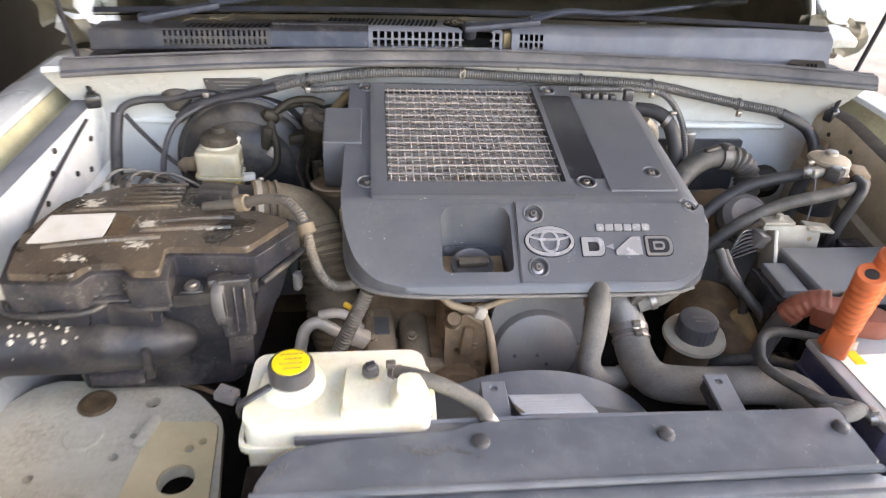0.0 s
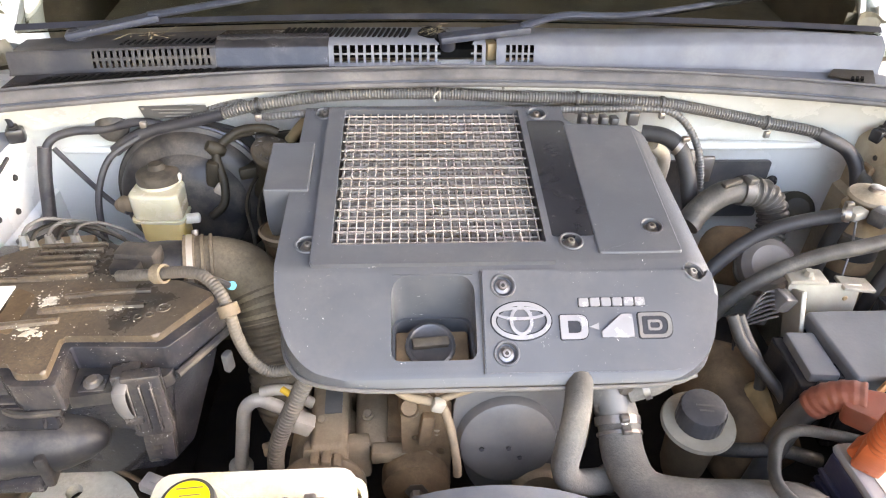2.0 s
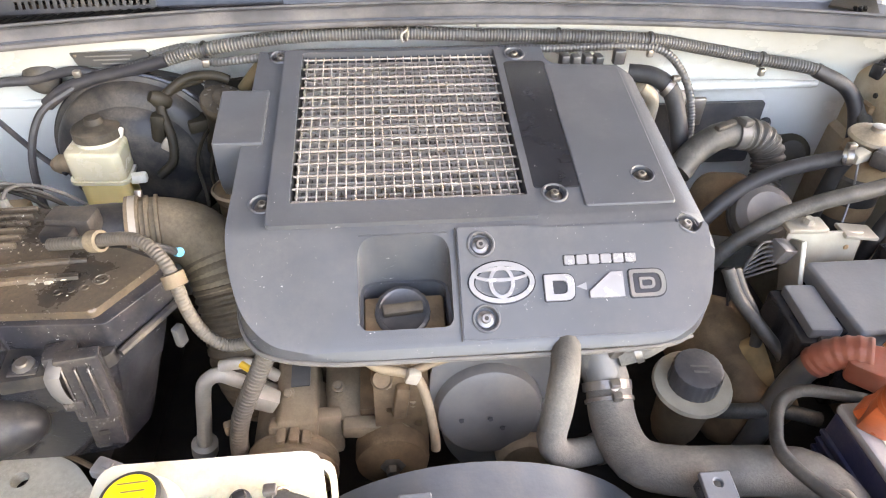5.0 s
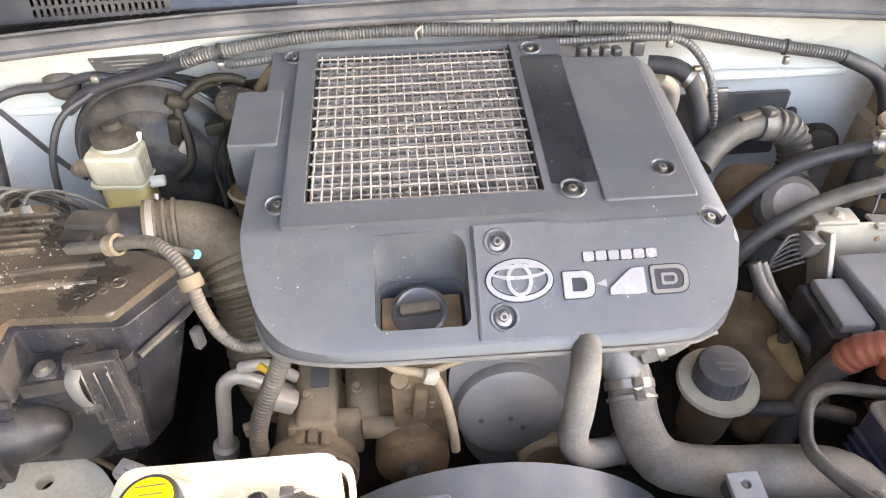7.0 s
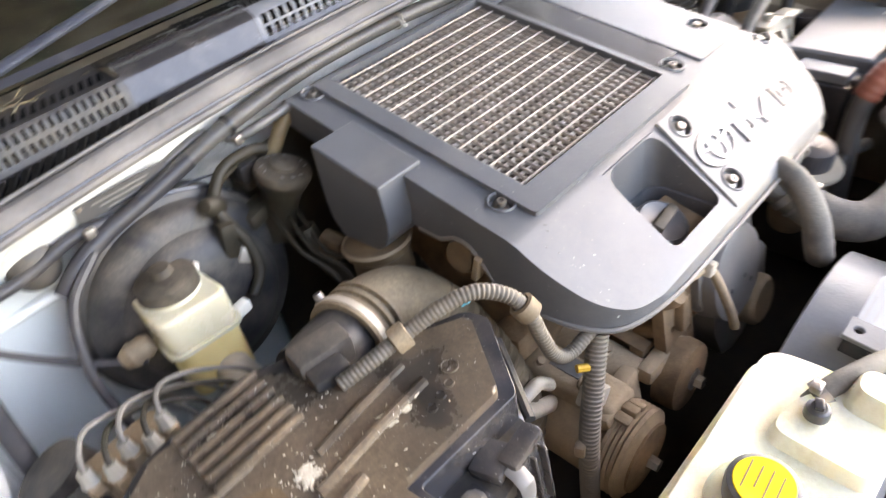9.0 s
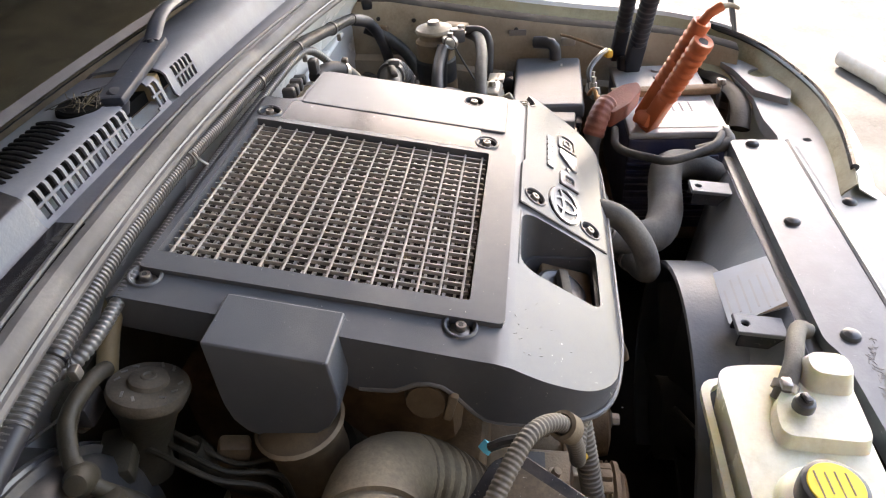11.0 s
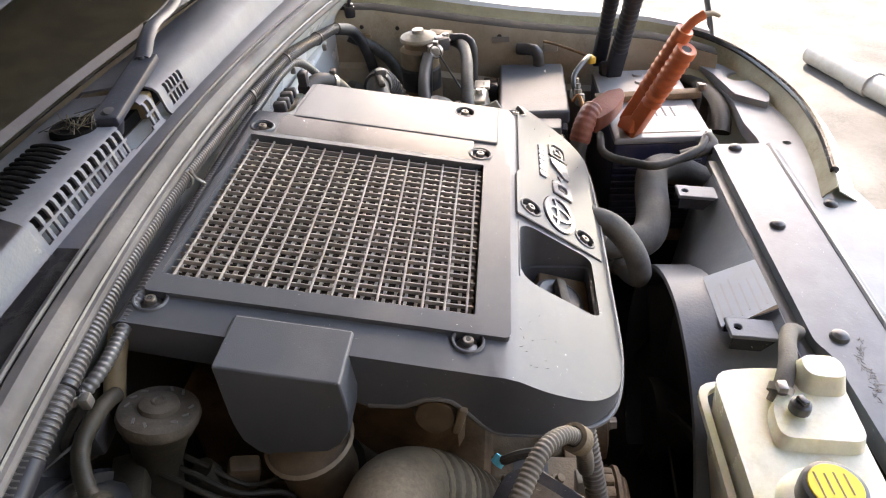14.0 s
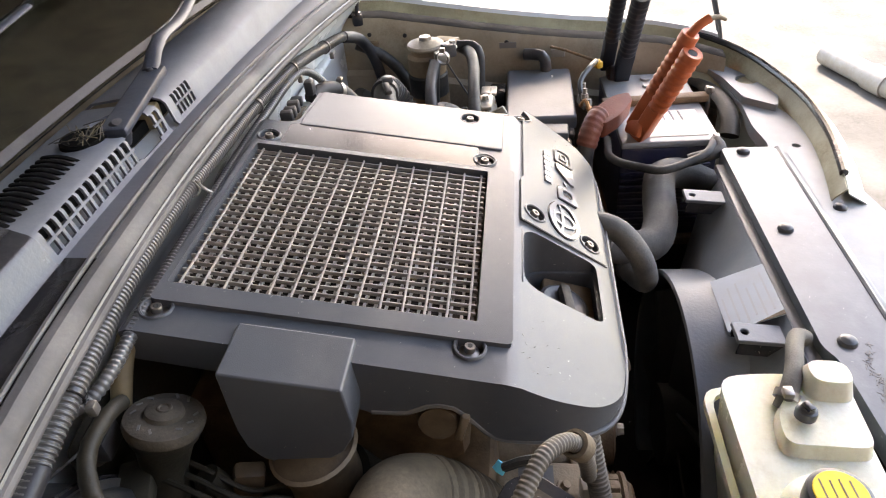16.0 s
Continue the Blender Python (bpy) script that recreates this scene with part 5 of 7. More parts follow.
def scuff(pts, spread, n_):
    """Thin broken streaks rubbed into the plastic."""
    bm = BM()
    path = smooth_path(pts, 0.004)
    for k in range(n_):
        p = path[rng.randrange(len(path) - 1)]
        d = rng.uniform(0, math.pi)
        l = rng.uniform(0.002, 0.007)
        o = Vector((rng.gauss(0, spread), rng.gauss(0, spread), 0))
        box(bm, (p.x + o.x, p.y + o.y, 0.9197), (l, rng.uniform(0.0004, 0.0011), 0.0006), (0, 0, math.degrees(d)))
    return bm


part("scuff", scuff([(-0.13, -0.553, 0), (-0.105, -0.560, 0), (-0.08, -0.556, 0), (-0.055, -0.566, 0), (-0.045, -0.572, 0)], 0.0022, 90), M_GREY_CASE, rad, "pale scuff mark")["kind"] = "stuff"
part("scuff", scuff([(-0.275, -0.59, 0), (-0.262, -0.577, 0), (-0.25, -0.562, 0)], 0.004, 40), M_GREY_CASE, rad, "pale scuff mark")["kind"] = "stuff"

# ---- washer tank ----
tank = thing("washer_tank", "yellowed white plastic tank with a yellow-topped cap", "fluid tank", (-0.2, -0.45, 0.7))


def frustum(low, high, z0, z1):
    """A solid between two outlines of the same corner count."""
    bm = BM()
    a = [bm.verts.new((x, y, z0)) for x, y in low]
    b = [bm.verts.new((x, y, z1)) for x, y in high]
    n_ = len(a)
    bm.faces.new(a[::-1])
    bm.faces.new(b)
    for i in range(n_):
        bm.faces.new((a[i], a[(i + 1) % n_], b[(i + 1) % n_], b[i]))
    return bm


tb = frustum(rounded([(-0.306, -0.520), (-0.100, -0.520), (-0.098, -0.44), (-0.104, -0.418), (-0.302, -0.418)], 0.02), rounded([(-0.308, -0.516), (-0.096, -0.516), (-0.094, -0.44), (-0.100, -0.396), (-0.306, -0.398)], 0.02), 0.70, 0.924)
tb2 = frustum(rounded([(-0.215, -0.518), (-0.092, -0.519), (-0.088, -0.462), (-0.130, -0.444), (-0.155, -0.424), (-0.215, -0.420)], 0.014), rounded([(-0.196, -0.512), (-0.100, -0.514), (-0.098, -0.468), (-0.130, -0.454), (-0.156, -0.437), (-0.192, -0.434)], 0.014), 0.88, 0.938)
tb3 = frustum(rounded([(-0.150, -0.516), (-0.094, -0.517), (-0.092, -0.462), (-0.148, -0.464)], 0.016), rounded([(-0.136, -0.511), (-0.106, -0.511), (-0.105, -0.474), (-0.132, -0.474)], 0.014), 0.925, 0.957)
part("tank_body", cut(tb, tb2, tb3, op="UNION", bevel=0.008, segs=3), M_TANK, tank, angle=50)
part("mould_flange", ring_plate(BM(), rounded([(-0.315, -0.5215), (-0.087, -0.5215), (-0.084, -0.44), (-0.090, -0.386), (-0.312, -0.386)], 0.02), rounded([(-0.310, -0.518), (-0.092, -0.518), (-0.090, -0.44), (-0.096, -0.394), (-0.308, -0.394)], 0.02), pose(0, 0, 0), 0.884, 0.893), M_TANK, tank, "moulded seam round the tank")
yc = Vector((-0.256, -0.453, 0.921))
part("filler_boss", lathe(BM(), [(0.026, 0.016), (0.033, 0.0145), (0.037, 0.010), (0.040, 0.0), (0.042, -0.006)], yc, (0, 0, 1), 40), M_TANK, tank)
cp = part("filler_cap", lathe(BM(), [(0.0235, 0.0), (0.0255, 0.004), (0.0262, 0.010), (0.0270, 0.022), (0.0270, 0.032), (0.0258, 0.0362), (0.0235, 0.0375), (0, 0.0375)], yc, (0, 0, 1), 40), M_CAP, tank, "grey rim of the cap")
part("yellow_disc", lathe(BM(), [(0.0220, 0.0378), (0.0212, 0.0386), (0, 0.0386)], yc, (0, 0, 1), 36), M_YELLOW, cp, "yellow printed disc")
for k in range(4):
    part("disc_print", box(BM(), (-0.256 + 0.002 * (k % 2), -0.440 - 0.008 * k, 0.9598), (0.026 - 0.006 * (k % 2), 0.0012, 0.0005), (0, 0, 4)), M_TANDUCT, cp)
part("cap_strap", tube(BM(), [(-0.279, -0.468, 0.936), (-0.300, -0.482, 0.932), (-0.316, -0.478, 0.915), (-0.318, -0.470, 0.895)], 0.0055, 10, 0.006, flat=0.5), M_CAP, tank)
part("neck", lathe(BM(), [(0.024, 0.0), (0.028, -0.004), (0.030, -0.008)], yc + Vector((0, 0, 0.006)), (0, 0, 1), 32), M_TANK, tank)
part("stopper", lathe(BM(), [(0, 0.012), (0.006, 0.012), (0.007, 0.010), (0.0092, 0.009), (0.010, 0.006), (0.010, 0.0), (0, 0)], (-0.164, -0.458, 0.9435), (0, 0, 1), 20), M_CAP, tank, "small dark stopper")
part("stopper_nut", box(BM(), (-0.164, -0.458, 0.956), (0.011, 0.007, 0.006), (0, 0, 20), 0.001), M_BLACK_CLEAN, tank)
wh = thing("tank_hose", "grey vent hose from the tank to the radiator", "hose", (-0.10, -0.46, 0.92))
part("hose_body", tube(BM(), [(-0.141, -0.448, 0.925), (-0.130, -0.455, 0.938), (-0.105, -0.467, 0.942), (-0.065, -0.482, 0.933), (-0.035, -0.497, 0.921), (-0.03, -0.51, 0.912)], 0.0092, 14, 0.006), M_HOSE, wh)
clamp_band(wh, (-0.133, -0.453, 0.935), (0.7, -0.4, 0.5), 0.011)
part("spigot", tube(BM(), [(-0.03, -0.505, 0.915), (-0.02, -0.515, 0.905), (-0.02, -0.53, 0.89)], 0.008, 10, 0.006), M_ALU, wh)

# ---- air cleaner ----
air = thing("air_cleaner_box", "black plastic air cleaner with a dusty lid and bird droppings", "air cleaner", (-0.46, -0.2, 0.75))
lid_o = rounded([(-0.645, -0.235), (-0.622, -0.333), (-0.526, -0.338), (-0.517, -0.314), (-0.486, -0.311), (-0.470, -0.331), (-0.420, -0.331), (-0.427, -0.272), (-0.318, -0.276), (-0.266, -0.202), (-0.272, -0.178), (-0.33, -0.152), (-0.398, -0.15), (-0.405, -0.085), (-0.455, -0.066), (-0.555, -0.075), (-0.618, -0.118)], [0.012, 0.012, 0.008, 0.008, 0.008, 0.008, 0.004, 0.004, 0.006, 0.006, 0.012, 0.012, 0.012, 0.012, 0.012, 0.012, 0.012])
part("lid", cut(prism(BM(), lid_o, pose(0, 0, 0), 0.948, 0.990), bevel=0.006, segs=3), M_AIRBOX, air, "black lid with pockets along its edge")
part("lid_plateau", prism(BM(), rounded([(-0.634, -0.225), (-0.612, -0.324), (-0.534, -0.329), (-0.524, -0.305), (-0.480, -0.302), (-0.464, -0.322), (-0.431, -0.322), (-0.438, -0.264), (-0.330, -0.267), (-0.281, -0.193), (-0.33, -0.166), (-0.41, -0.160), (-0.43, -0.10), (-0.455, -0.085), (-0.55, -0.09), (-0.61, -0.13)], 0.006), pose(0, 0, 0), 0.982, 1.000, 0.004, 3), M_LID, air, "dusty top of the lid with raised ribs")

for i in range(6):
    y = -0.092 - 0.0135 * i
    part("lid_rib", box(BM(), (-0.488, y, 1.0035), (0.085, 0.0055, 0.009), (0, 0, 3), 0.002), M_LID, air)
for (x0, y0), (x1, y1), r in (((-0.595, -0.262), (-0.45, -0.238), 0.005), ((-0.48, -0.222), (-0.36, -0.212), 0.005), ((-0.46, -0.195), (-0.36, -0.185), 0.004), ((-0.59, -0.165), (-0.50, -0.16), 0.004)):
    part("lid_rib", tube(BM(), [(x0, y0, 1.0), ((x0 + x1) / 2, (y0 + y1) / 2, 1.002), (x1, y1, 1.0)], r, 8, 0.03), M_LID, air)
part("lid_rim", tube(BM(), [(-0.645, -0.25, 0.950), (-0.622, -0.337, 0.950), (-0.53, -0.342, 0.950), (-0.502, -0.322, 0.950), (-0.472, -0.335, 0.950), (-0.424, -0.333, 0.950)], 0.0042, 8, 0.01), M_BLACK, air, "clipped rim of the lid")
part("lid_rim", tube(BM(), [(-0.312, -0.282, 0.952), (-0.290, -0.248, 0.954), (-0.263, -0.206, 0.957)], 0.005, 8, 0.01), M_BLACK, air)
part("ledge", prism(BM(), rounded([(-0.424, -0.318), (-0.345, -0.306), (-0.318, -0.284), (-0.318, -0.262), (-0.428, -0.262)], 0.004), pose(0, 0, 0), 0.938, 0.956, 0.003), M_BLACK, air, "sunken ledge at the lid corner")
box_o = rounded([(-0.615, -0.24), (-0.595, -0.308), (-0.425, -0.308), (-0.342, -0.300), (-0.320, -0.284), (-0.279, -0.212), (-0.285, -0.180), (-0.345, -0.158), (-0.385, -0.15), (-0.41, -0.095), (-0.55, -0.09), (-0.605, -0.125)], 0.010)


def tuck(bm):
    """Draws the flank of the lower box in towards its foot."""
    for v in bm.verts:
        if v.co.x > -0.40:
            v.co.x -= 0.60 * max(0.0, 0.9475 - v.co.z) / 0.2025 * (v.co.x + 0.40)
        v.co.y += 0.042 * max(0.0, 0.9475 - v.co.z) / 0.2025 * min(1.0, max(0.0, -0.215 - v.co.y) / 0.08)
    return bm


part("lower_box", tuck(cut(prism(BM(), box_o, pose(0, 0, 0), 0.745, 0.9475), bevel=0.006, segs=2)), M_AIRBOX, air, "smooth dark lower box")
for i in range(17):
    f = (i + 0.5) / 17
    part("flank_rib", tuck(box(BM(), (-0.317 + 0.037 * f, -0.280 + 0.065 * f, 0.906 + 0.010 * f), (0.0024, 0.0085, 0.066 + 0.01 * f), (0, 0, -30))), M_AIRBOX, air)
part("front_step", box(BM(), (-0.515, -0.318, 0.935), (0.155, 0.02, 0.045), (-6, 0, 0), 0.006), M_AIRBOX, air)
for x, w in ((-0.545, 0.04), (-0.475, 0.055)):
    part("front_pocket", box(BM(), (x, -0.326, 0.938), (w, 0.018, 0.034), (-14, 0, 0), 0.006), M_BLACK_CLEAN, air, "moulded pocket")
part("side_pillar", box(BM(), (-0.345, -0.302, 0.928), (0.044, 0.020, 0.092), (-5, 0, 8), 0.005), M_AIRBOX, air, "moulded bracket with a hole")
part("pillar_foot", box(BM(), (-0.348, -0.296, 0.862), (0.034, 0.030, 0.066), (-4, 3, 8), 0.004), M_AIRBOX, air)
part("pillar_hole", box(BM(), (-0.348, -0.3118, 0.858), (0.010, 0.003, 0.006), (-4, 0, 8)), M_DARK, air)
for dx in (-0.013, 0.0, 0.013):
    part("pillar_rib", box(BM(), (-0.345 + dx, -0.313, 0.930), (0.003, 0.008, 0.070), (-5, 0, 8), 0.001, 1), M_AIRBOX, air)
part("latch_clip", tube(BM(), [(-0.364, -0.303, 0.968), (-0.365, -0.320, 0.962), (-0.366, -0.321, 0.935), (-0.365, -0.314, 0.912)], 0.0078, 8, 0.008, flat=0.3), M_GREY_CASE, air, "dull pale latch clip")
part("latch_hook", box(BM(), (-0.360, -0.316, 0.914), (0.02, 0.006, 0.012), (0, 0, 8), 0.002), M_AIRBOX, air)
part("lid_ear", box(BM(), (-0.366, -0.287, 0.962), (0.034, 0.03, 0.014), (-8, 0, 14), 0.004), M_AIRBOX, air)
part("side_catch", box(BM(), (-0.272, -0.226, 0.915), (0.010, 0.014, 0.030), (0, 0, -25), 0.003), M_GREY_CASE, air, "small side catch")
part("lid_screw", lathe(BM(), [(0, 0.008), (0.006, 0.008), (0.007, 0.005), (0.011, 0.003), (0.011, 0)], (-0.401, -0.297, 0.957), (0, -0.1, 1), 10), M_STEEL, air, "bright lid screw")
part("screw_tab", box(BM(), (-0.401, -0.297, 0.955), (0.03, 0.026, 0.006), (0, 0, 4), 0.003), M_AIRBOX, air)
lab = part("paper_label", prism(BM(), rounded([(-0.618, -0.253), (-0.526, -0.247), (-0.529, -0.172), (-0.616, -0.179)], 0.003), Matrix.Translation((0, 0, 0)), 0.9995, 1.0012), M_PAPER, air, "faded white paper label")
part("brown_stain", prism(BM(), rounded([(-0.522, -0.250), (-0.496, -0.262), (-0.497, -0.190), (-0.525, -0.176)], 0.008), pose(0, 0, 0), 0.9995, 1.0006), M_WET, air, "brown stain beside the label")
# intake snorkel in front
part("snorkel", lathe(BM(), [(0, 0.0), (0.038, 0.0), (0.044, 0.006), (0.044, 0.012), (0.040, 0.02), (0.041, 0.14), (0.043, 0.145), (0.043, 0.16), (0.041, 0.166), (0.040, 0.195), (0.034, 0.222), (0.024, 0.246), (0.012, 0.262), (0, 0.266)], (-0.665, -0.324, 0.884), (1, 0.05, -0.02), 32), M_BLACK, air, "round dusty intake snorkel")
part("snorkel_foot", box(BM(), (-0.50, -0.345, 0.850), (0.07, 0.03, 0.018), bev=0.004), M_AIRBOX, air)
part("snorkel_step", box(BM(), (-0.462, -0.330, 0.872), (0.012, 0.055, 0.050), (0, 0, 8), 0.004), M_BLACK, air)
part("lid_hook", box(BM(), (-0.632, -0.300, 0.958), (0.022, 0.030, 0.034), (0, 0, 10), 0.006), M_ALU, air, "pale lid hook")
for k, x in enumerate((-0.375, -0.362, -0.349)):
    part("lid_mark", lathe(BM(), [(0.0032, 0.0), (0.0036, 0.0012), (0.0046, 0.0012), (0.005, 0.0)], (x, -0.236 + 0.003 * k, 0.9998), seg=16), M_LID, air)
part("lid_mark", lathe(BM(), [(0.0062, 0.0), (0.0068, 0.0014), (0.0082, 0.0014), (0.0088, 0.0)], (-0.336, -0.218, 0.9998), seg=20), M_LID, air)
# droppings and dirt on the lid
spl = BM()
for cx0, cy0, n_, sp, long_ in ((-0.478, -0.256, 60, 0.010, 1.0), (-0.477, -0.204, 70, 0.011, 0.6), (-0.575, -0.140, 60, 0.012, 1.0), (-0.40, -0.218, 26, 0.009, 2.2), (-0.51, -0.11, 20, 0.012, 1.0), (-0.46, -0.15, 30, 0.03, 1.0), (-0.50, -0.2, 60, 0.06, 1.0), (-0.548, -0.292, 40, 0.010, 1.0)):
    for k in range(n_):
        x, y = cx0 + rng.gauss(0, sp * long_), cy0 + rng.gauss(0, sp * 0.7)
        if not (-0.60 < x < -0.30 and -0.30 < y < -0.09):
            continue
        rx, ry = rng.uniform(0.0004, 0.0016), rng.uniform(0.0003, 0.0009)
        if sp < 0.02 and k % 5 == 0:
            x, y = cx0 + (x - cx0) * 0.6, cy0 + (y - cy0) * 0.6
            rx, ry = rng.uniform(0.003, 0.0075), rng.uniform(0.0015, 0.004)
        old = len(spl.verts)
        lathe(spl, [(0, 0.55), (0.6, 0.42), (1, 0.0)], (0, 0, 0), (0, 0, 1), 13, rng.uniform(0.15, 0.4), rng.choice([3, 4, 5]))
        spl.verts.ensure_lookup_table()
        bmesh.ops.transform(spl, matrix=pose(x, y, 1.0 if x < -0.42 or y > -0.17 else 1.0012, 0, 0, rng.uniform(-50, 50)) @ Matrix.Diagonal((rx, ry, 0.0016, 1)), verts=spl.verts[old:])
part("dropping_crust", spl, M_DROPPING, air, "dried white bird droppings")["kind"] = "stuff"
spl = BM()
for k in range(24):
    a = math.radians(rng.gauss(58, 20))
    x = rng.choice((-0.615, -0.600, -0.567)) + rng.gauss(0, 0.012)
    q = Vector((x, -0.324 + 0.05 * (x + 0.665) - 0.0412 * math.cos(a), 0.884 - 0.02 * (x + 0.665) + 0.0412 * math.sin(a)))
    r_ = rng.uniform(0.0006, 0.0040)
    lathe(spl, [(0, 0.0012), (r_ * 0.6, 0.0009), (r_, -0.0004)], q, (0, -math.cos(a), math.sin(a)), 11, rng.uniform(0.15, 0.35), rng.choice([3, 4, 5]))
part("dropping_crust", spl, M_DROPPING, air, "dried white bird droppings")["kind"] = "stuff"
# mass-air sensor and intake pipe
maf = thing("airflow_sensor", "black airflow sensor with a plug and purple wires", "sensor", (-0.40, -0.11, 0.99))
part("sensor_body", box(BM(), (-0.395, -0.118, 1.002), (0.055, 0.032, 0.032), (0, 0, -8), 0.006), M_BLACK, maf)
part("plug", box(BM(), (-0.405, -0.142, 1.0), (0.036, 0.022, 0.022), (0, 0, -8), 0.004), M_BLACK, maf)
for k in range(4):
    part("wire", tube(BM(), [(-0.415 + 0.007 * k, -0.152, 0.998), (-0.41 + 0.008 * k, -0.163, 0.992), (-0.395 + 0.006 * k, -0.168, 0.995)], 0.0016, 6, 0.004), M_BLUE_CASE if k % 2 else M_LOOM, maf)
ipipe = thing("intake_pipe", "brown dusty intake elbow with a ribbed bellows, coloured darker for the shade low down", "intake pipe", (-0.28, -0.1, 0.9))
part("sensor_tube", tube(BM(), [(-0.41, -0.105, 0.972), (-0.38, -0.095, 0.968), (-0.345, -0.085, 0.962)], 0.036, 24, 0.01), M_BLACK, ipipe)
part("elbow", tube(BM(), [(-0.352, -0.088, 0.962), (-0.315, -0.078, 0.957), (-0.275, -0.080, 0.944), (-0.250, -0.098, 0.917), (-0.240, -0.122, 0.887)], 0.0415, 28, 0.008), M_DUCT, ipipe, "smooth rubber elbow")
for k in range(4):
    a = Vector((-0.350 + 0.011 * k, -0.0875 + 0.0025 * k, 0.9615 - 0.001 * k))
    part("collar_ring", lathe(BM(), [(0.040, -0.003), (0.045, -0.002), (0.045, 0.002), (0.040, 0.003)], a, (1, 0.25, -0.1), 32), M_DUCT, ipipe)
# same rubber as the elbow, painted darker where it drops into shade
part("bellows", tube(BM(), [(-0.254, -0.093, 0.922), (-0.244, -0.112, 0.90), (-0.232, -0.145, 0.85), (-0.228, -0.165, 0.81), (-0.222, -0.172, 0.77), (-0.210, -0.17, 0.72)], 0.0415, 28, 0.004, pitch=0.012, depth=0.032), M_DUCT_SHADE, ipipe, "ribbed bellows, coloured darker for the shade low down")
part("clamp_bolt", lathe(BM(), [(0, 0.012), (0.005, 0.012), (0.006, 0.004), (0.009, 0.003), (0.009, 0.0)], (-0.344, -0.05, 0.984), (0, 0.6, 1), 10), M_STEEL, ipipe)
part("clamp_strap", lathe(BM(), [(0.043, -0.004), (0.0455, -0.004), (0.0455, 0.004), (0.043, 0.004)], (-0.344, -0.086, 0.961), (1, 0.25, -0.1), 32), M_ALU, ipipe)

vh = thing("vacuum_hose", "grey ribbed harness tube arching from the sensor to the engine", "hose", (-0.28, -0.18, 0.97))
part("tube_body", tube(BM(), [(-0.408, -0.160, 1.004), (-0.375, -0.170, 1.013), (-0.348, -0.176, 1.019), (-0.312, -0.192, 1.034), (-0.284, -0.207, 1.039), (-0.262, -0.225, 1.027), (-0.252, -0.238, 1.006), (-0.246, -0.246, 0.975), (-0.234, -0.250, 0.941), (-0.213, -0.252, 0.922), (-0.18, -0.256, 0.930)], 0.0072, 12, 0.004, pitch=0.0042, depth=0.05), M_TUBE, vh)
for p_, d_ in (((-0.348, -0.176, 1.019), (1, -0.35, 0.3)), ((-0.253, -0.236, 1.010), (0.3, -0.5, -0.8))):
    part("sleeve", lathe(BM(), [(0.009, -0.008), (0.0125, -0.007), (0.0125, 0.007), (0.009, 0.008)], p_, d_, 20), M_DUCT, vh, "tan taped sleeve")
part("blue_clip", lathe(BM(), [(0, -0.005), (0.0055, -0.004), (0.0055, 0.004), (0, 0.005)], (-0.266, -0.172, 0.995), (0.5, -0.5, 0.4), 16), M_BLUECLIP, vh, "light blue clip")
part("clip_stem", tube(BM(), [(-0.268, -0.176, 0.999), (-0.275, -0.190, 1.018), (-0.283, -0.205, 1.034)], 0.0042, 8, 0.005), M_CAP, vh)
lh = thing("engine_harness", "grey taped harness going down beside the compressor", "wiring harness", (-0.21, -0.27, 0.8))
part("harness_body", tube(BM(), [(-0.168, -0.256, 0.915), (-0.19, -0.266, 0.87), (-0.212, -0.276, 0.82), (-0.222, -0.282, 0.77), (-0.222, -0.284, 0.68)], 0.0112, 12, 0.005, pitch=0.005, depth=0.05), M_TUBE, lh)
part("plug", box(BM(), (-0.185, -0.262, 0.835), (0.035, 0.022, 0.025), (0, 30, 0), 0.004), M_ALU, lh, "pale connector")
part("clip", box(BM(), (-0.23, -0.276, 0.80), (0.012, 0.012, 0.018), (0, 0, 20), 0.003), M_IRON, lh)
part("yellow_sleeve", tube(BM(), [(-0.203, -0.254, 0.891), (-0.192, -0.261, 0.888)], 0.0045, 8, 0.005), M_YELLOW_CLIP, lh, "yellow sleeve")
acp = thing("refrigerant_pipe", "bent aluminium refrigerant pipe with a crimped end", "pipe", (-0.27, -0.26, 0.75))
part("pipe_body", tube(BM(), [(-0.300, -0.216, 0.66), (-0.287, -0.214, 0.725), (-0.276, -0.212, 0.785), (-0.268, -0.211, 0.810), (-0.250, -0.210, 0.822), (-0.228, -0.209, 0.808), (-0.195, -0.206, 0.782), (-0.17, -0.205, 0.765)], 0.0100, 16, 0.006), M_PIPE, acp)
part("fitting", lathe(BM(), [(0.010, 0.0), (0.016, 0.004), (0.018, 0.012), (0.018, 0.030), (0.011, 0.034)], (-0.300, -0.216, 0.655), (0.18, 0, 1), 16), M_ALU, acp, "crimped fitting")
part("second_pipe", tube(BM(), [(-0.180, -0.20, 0.80), (-0.205, -0.205, 0.832), (-0.225, -0.207, 0.838), (-0.245, -0.205, 0.832)], 0.0080, 12, 0.006), M_PIPE, acp)
sw = thing("sensor_lead", "pale sleeved lead clipped in front of the engine", "cable", (0.0, -0.29, 0.88))
part("sleeve", tube(BM(), [(-0.070, -0.275, 0.925), (-0.045, -0.285, 0.908), (-0.015, -0.290, 0.902), (0.0, -0.295, 0.895), (0.010, -0.306, 0.866), (0.017, -0.322, 0.825), (0.018, -0.328, 0.805)], 0.0058, 10, 0.005), M_IRON, sw)
part("branch", tube(BM(), [(-0.008, -0.290, 0.903), (0.02, -0.288, 0.915), (0.055, -0.285, 0.926)], 0.005, 10, 0.006), M_IRON, sw)
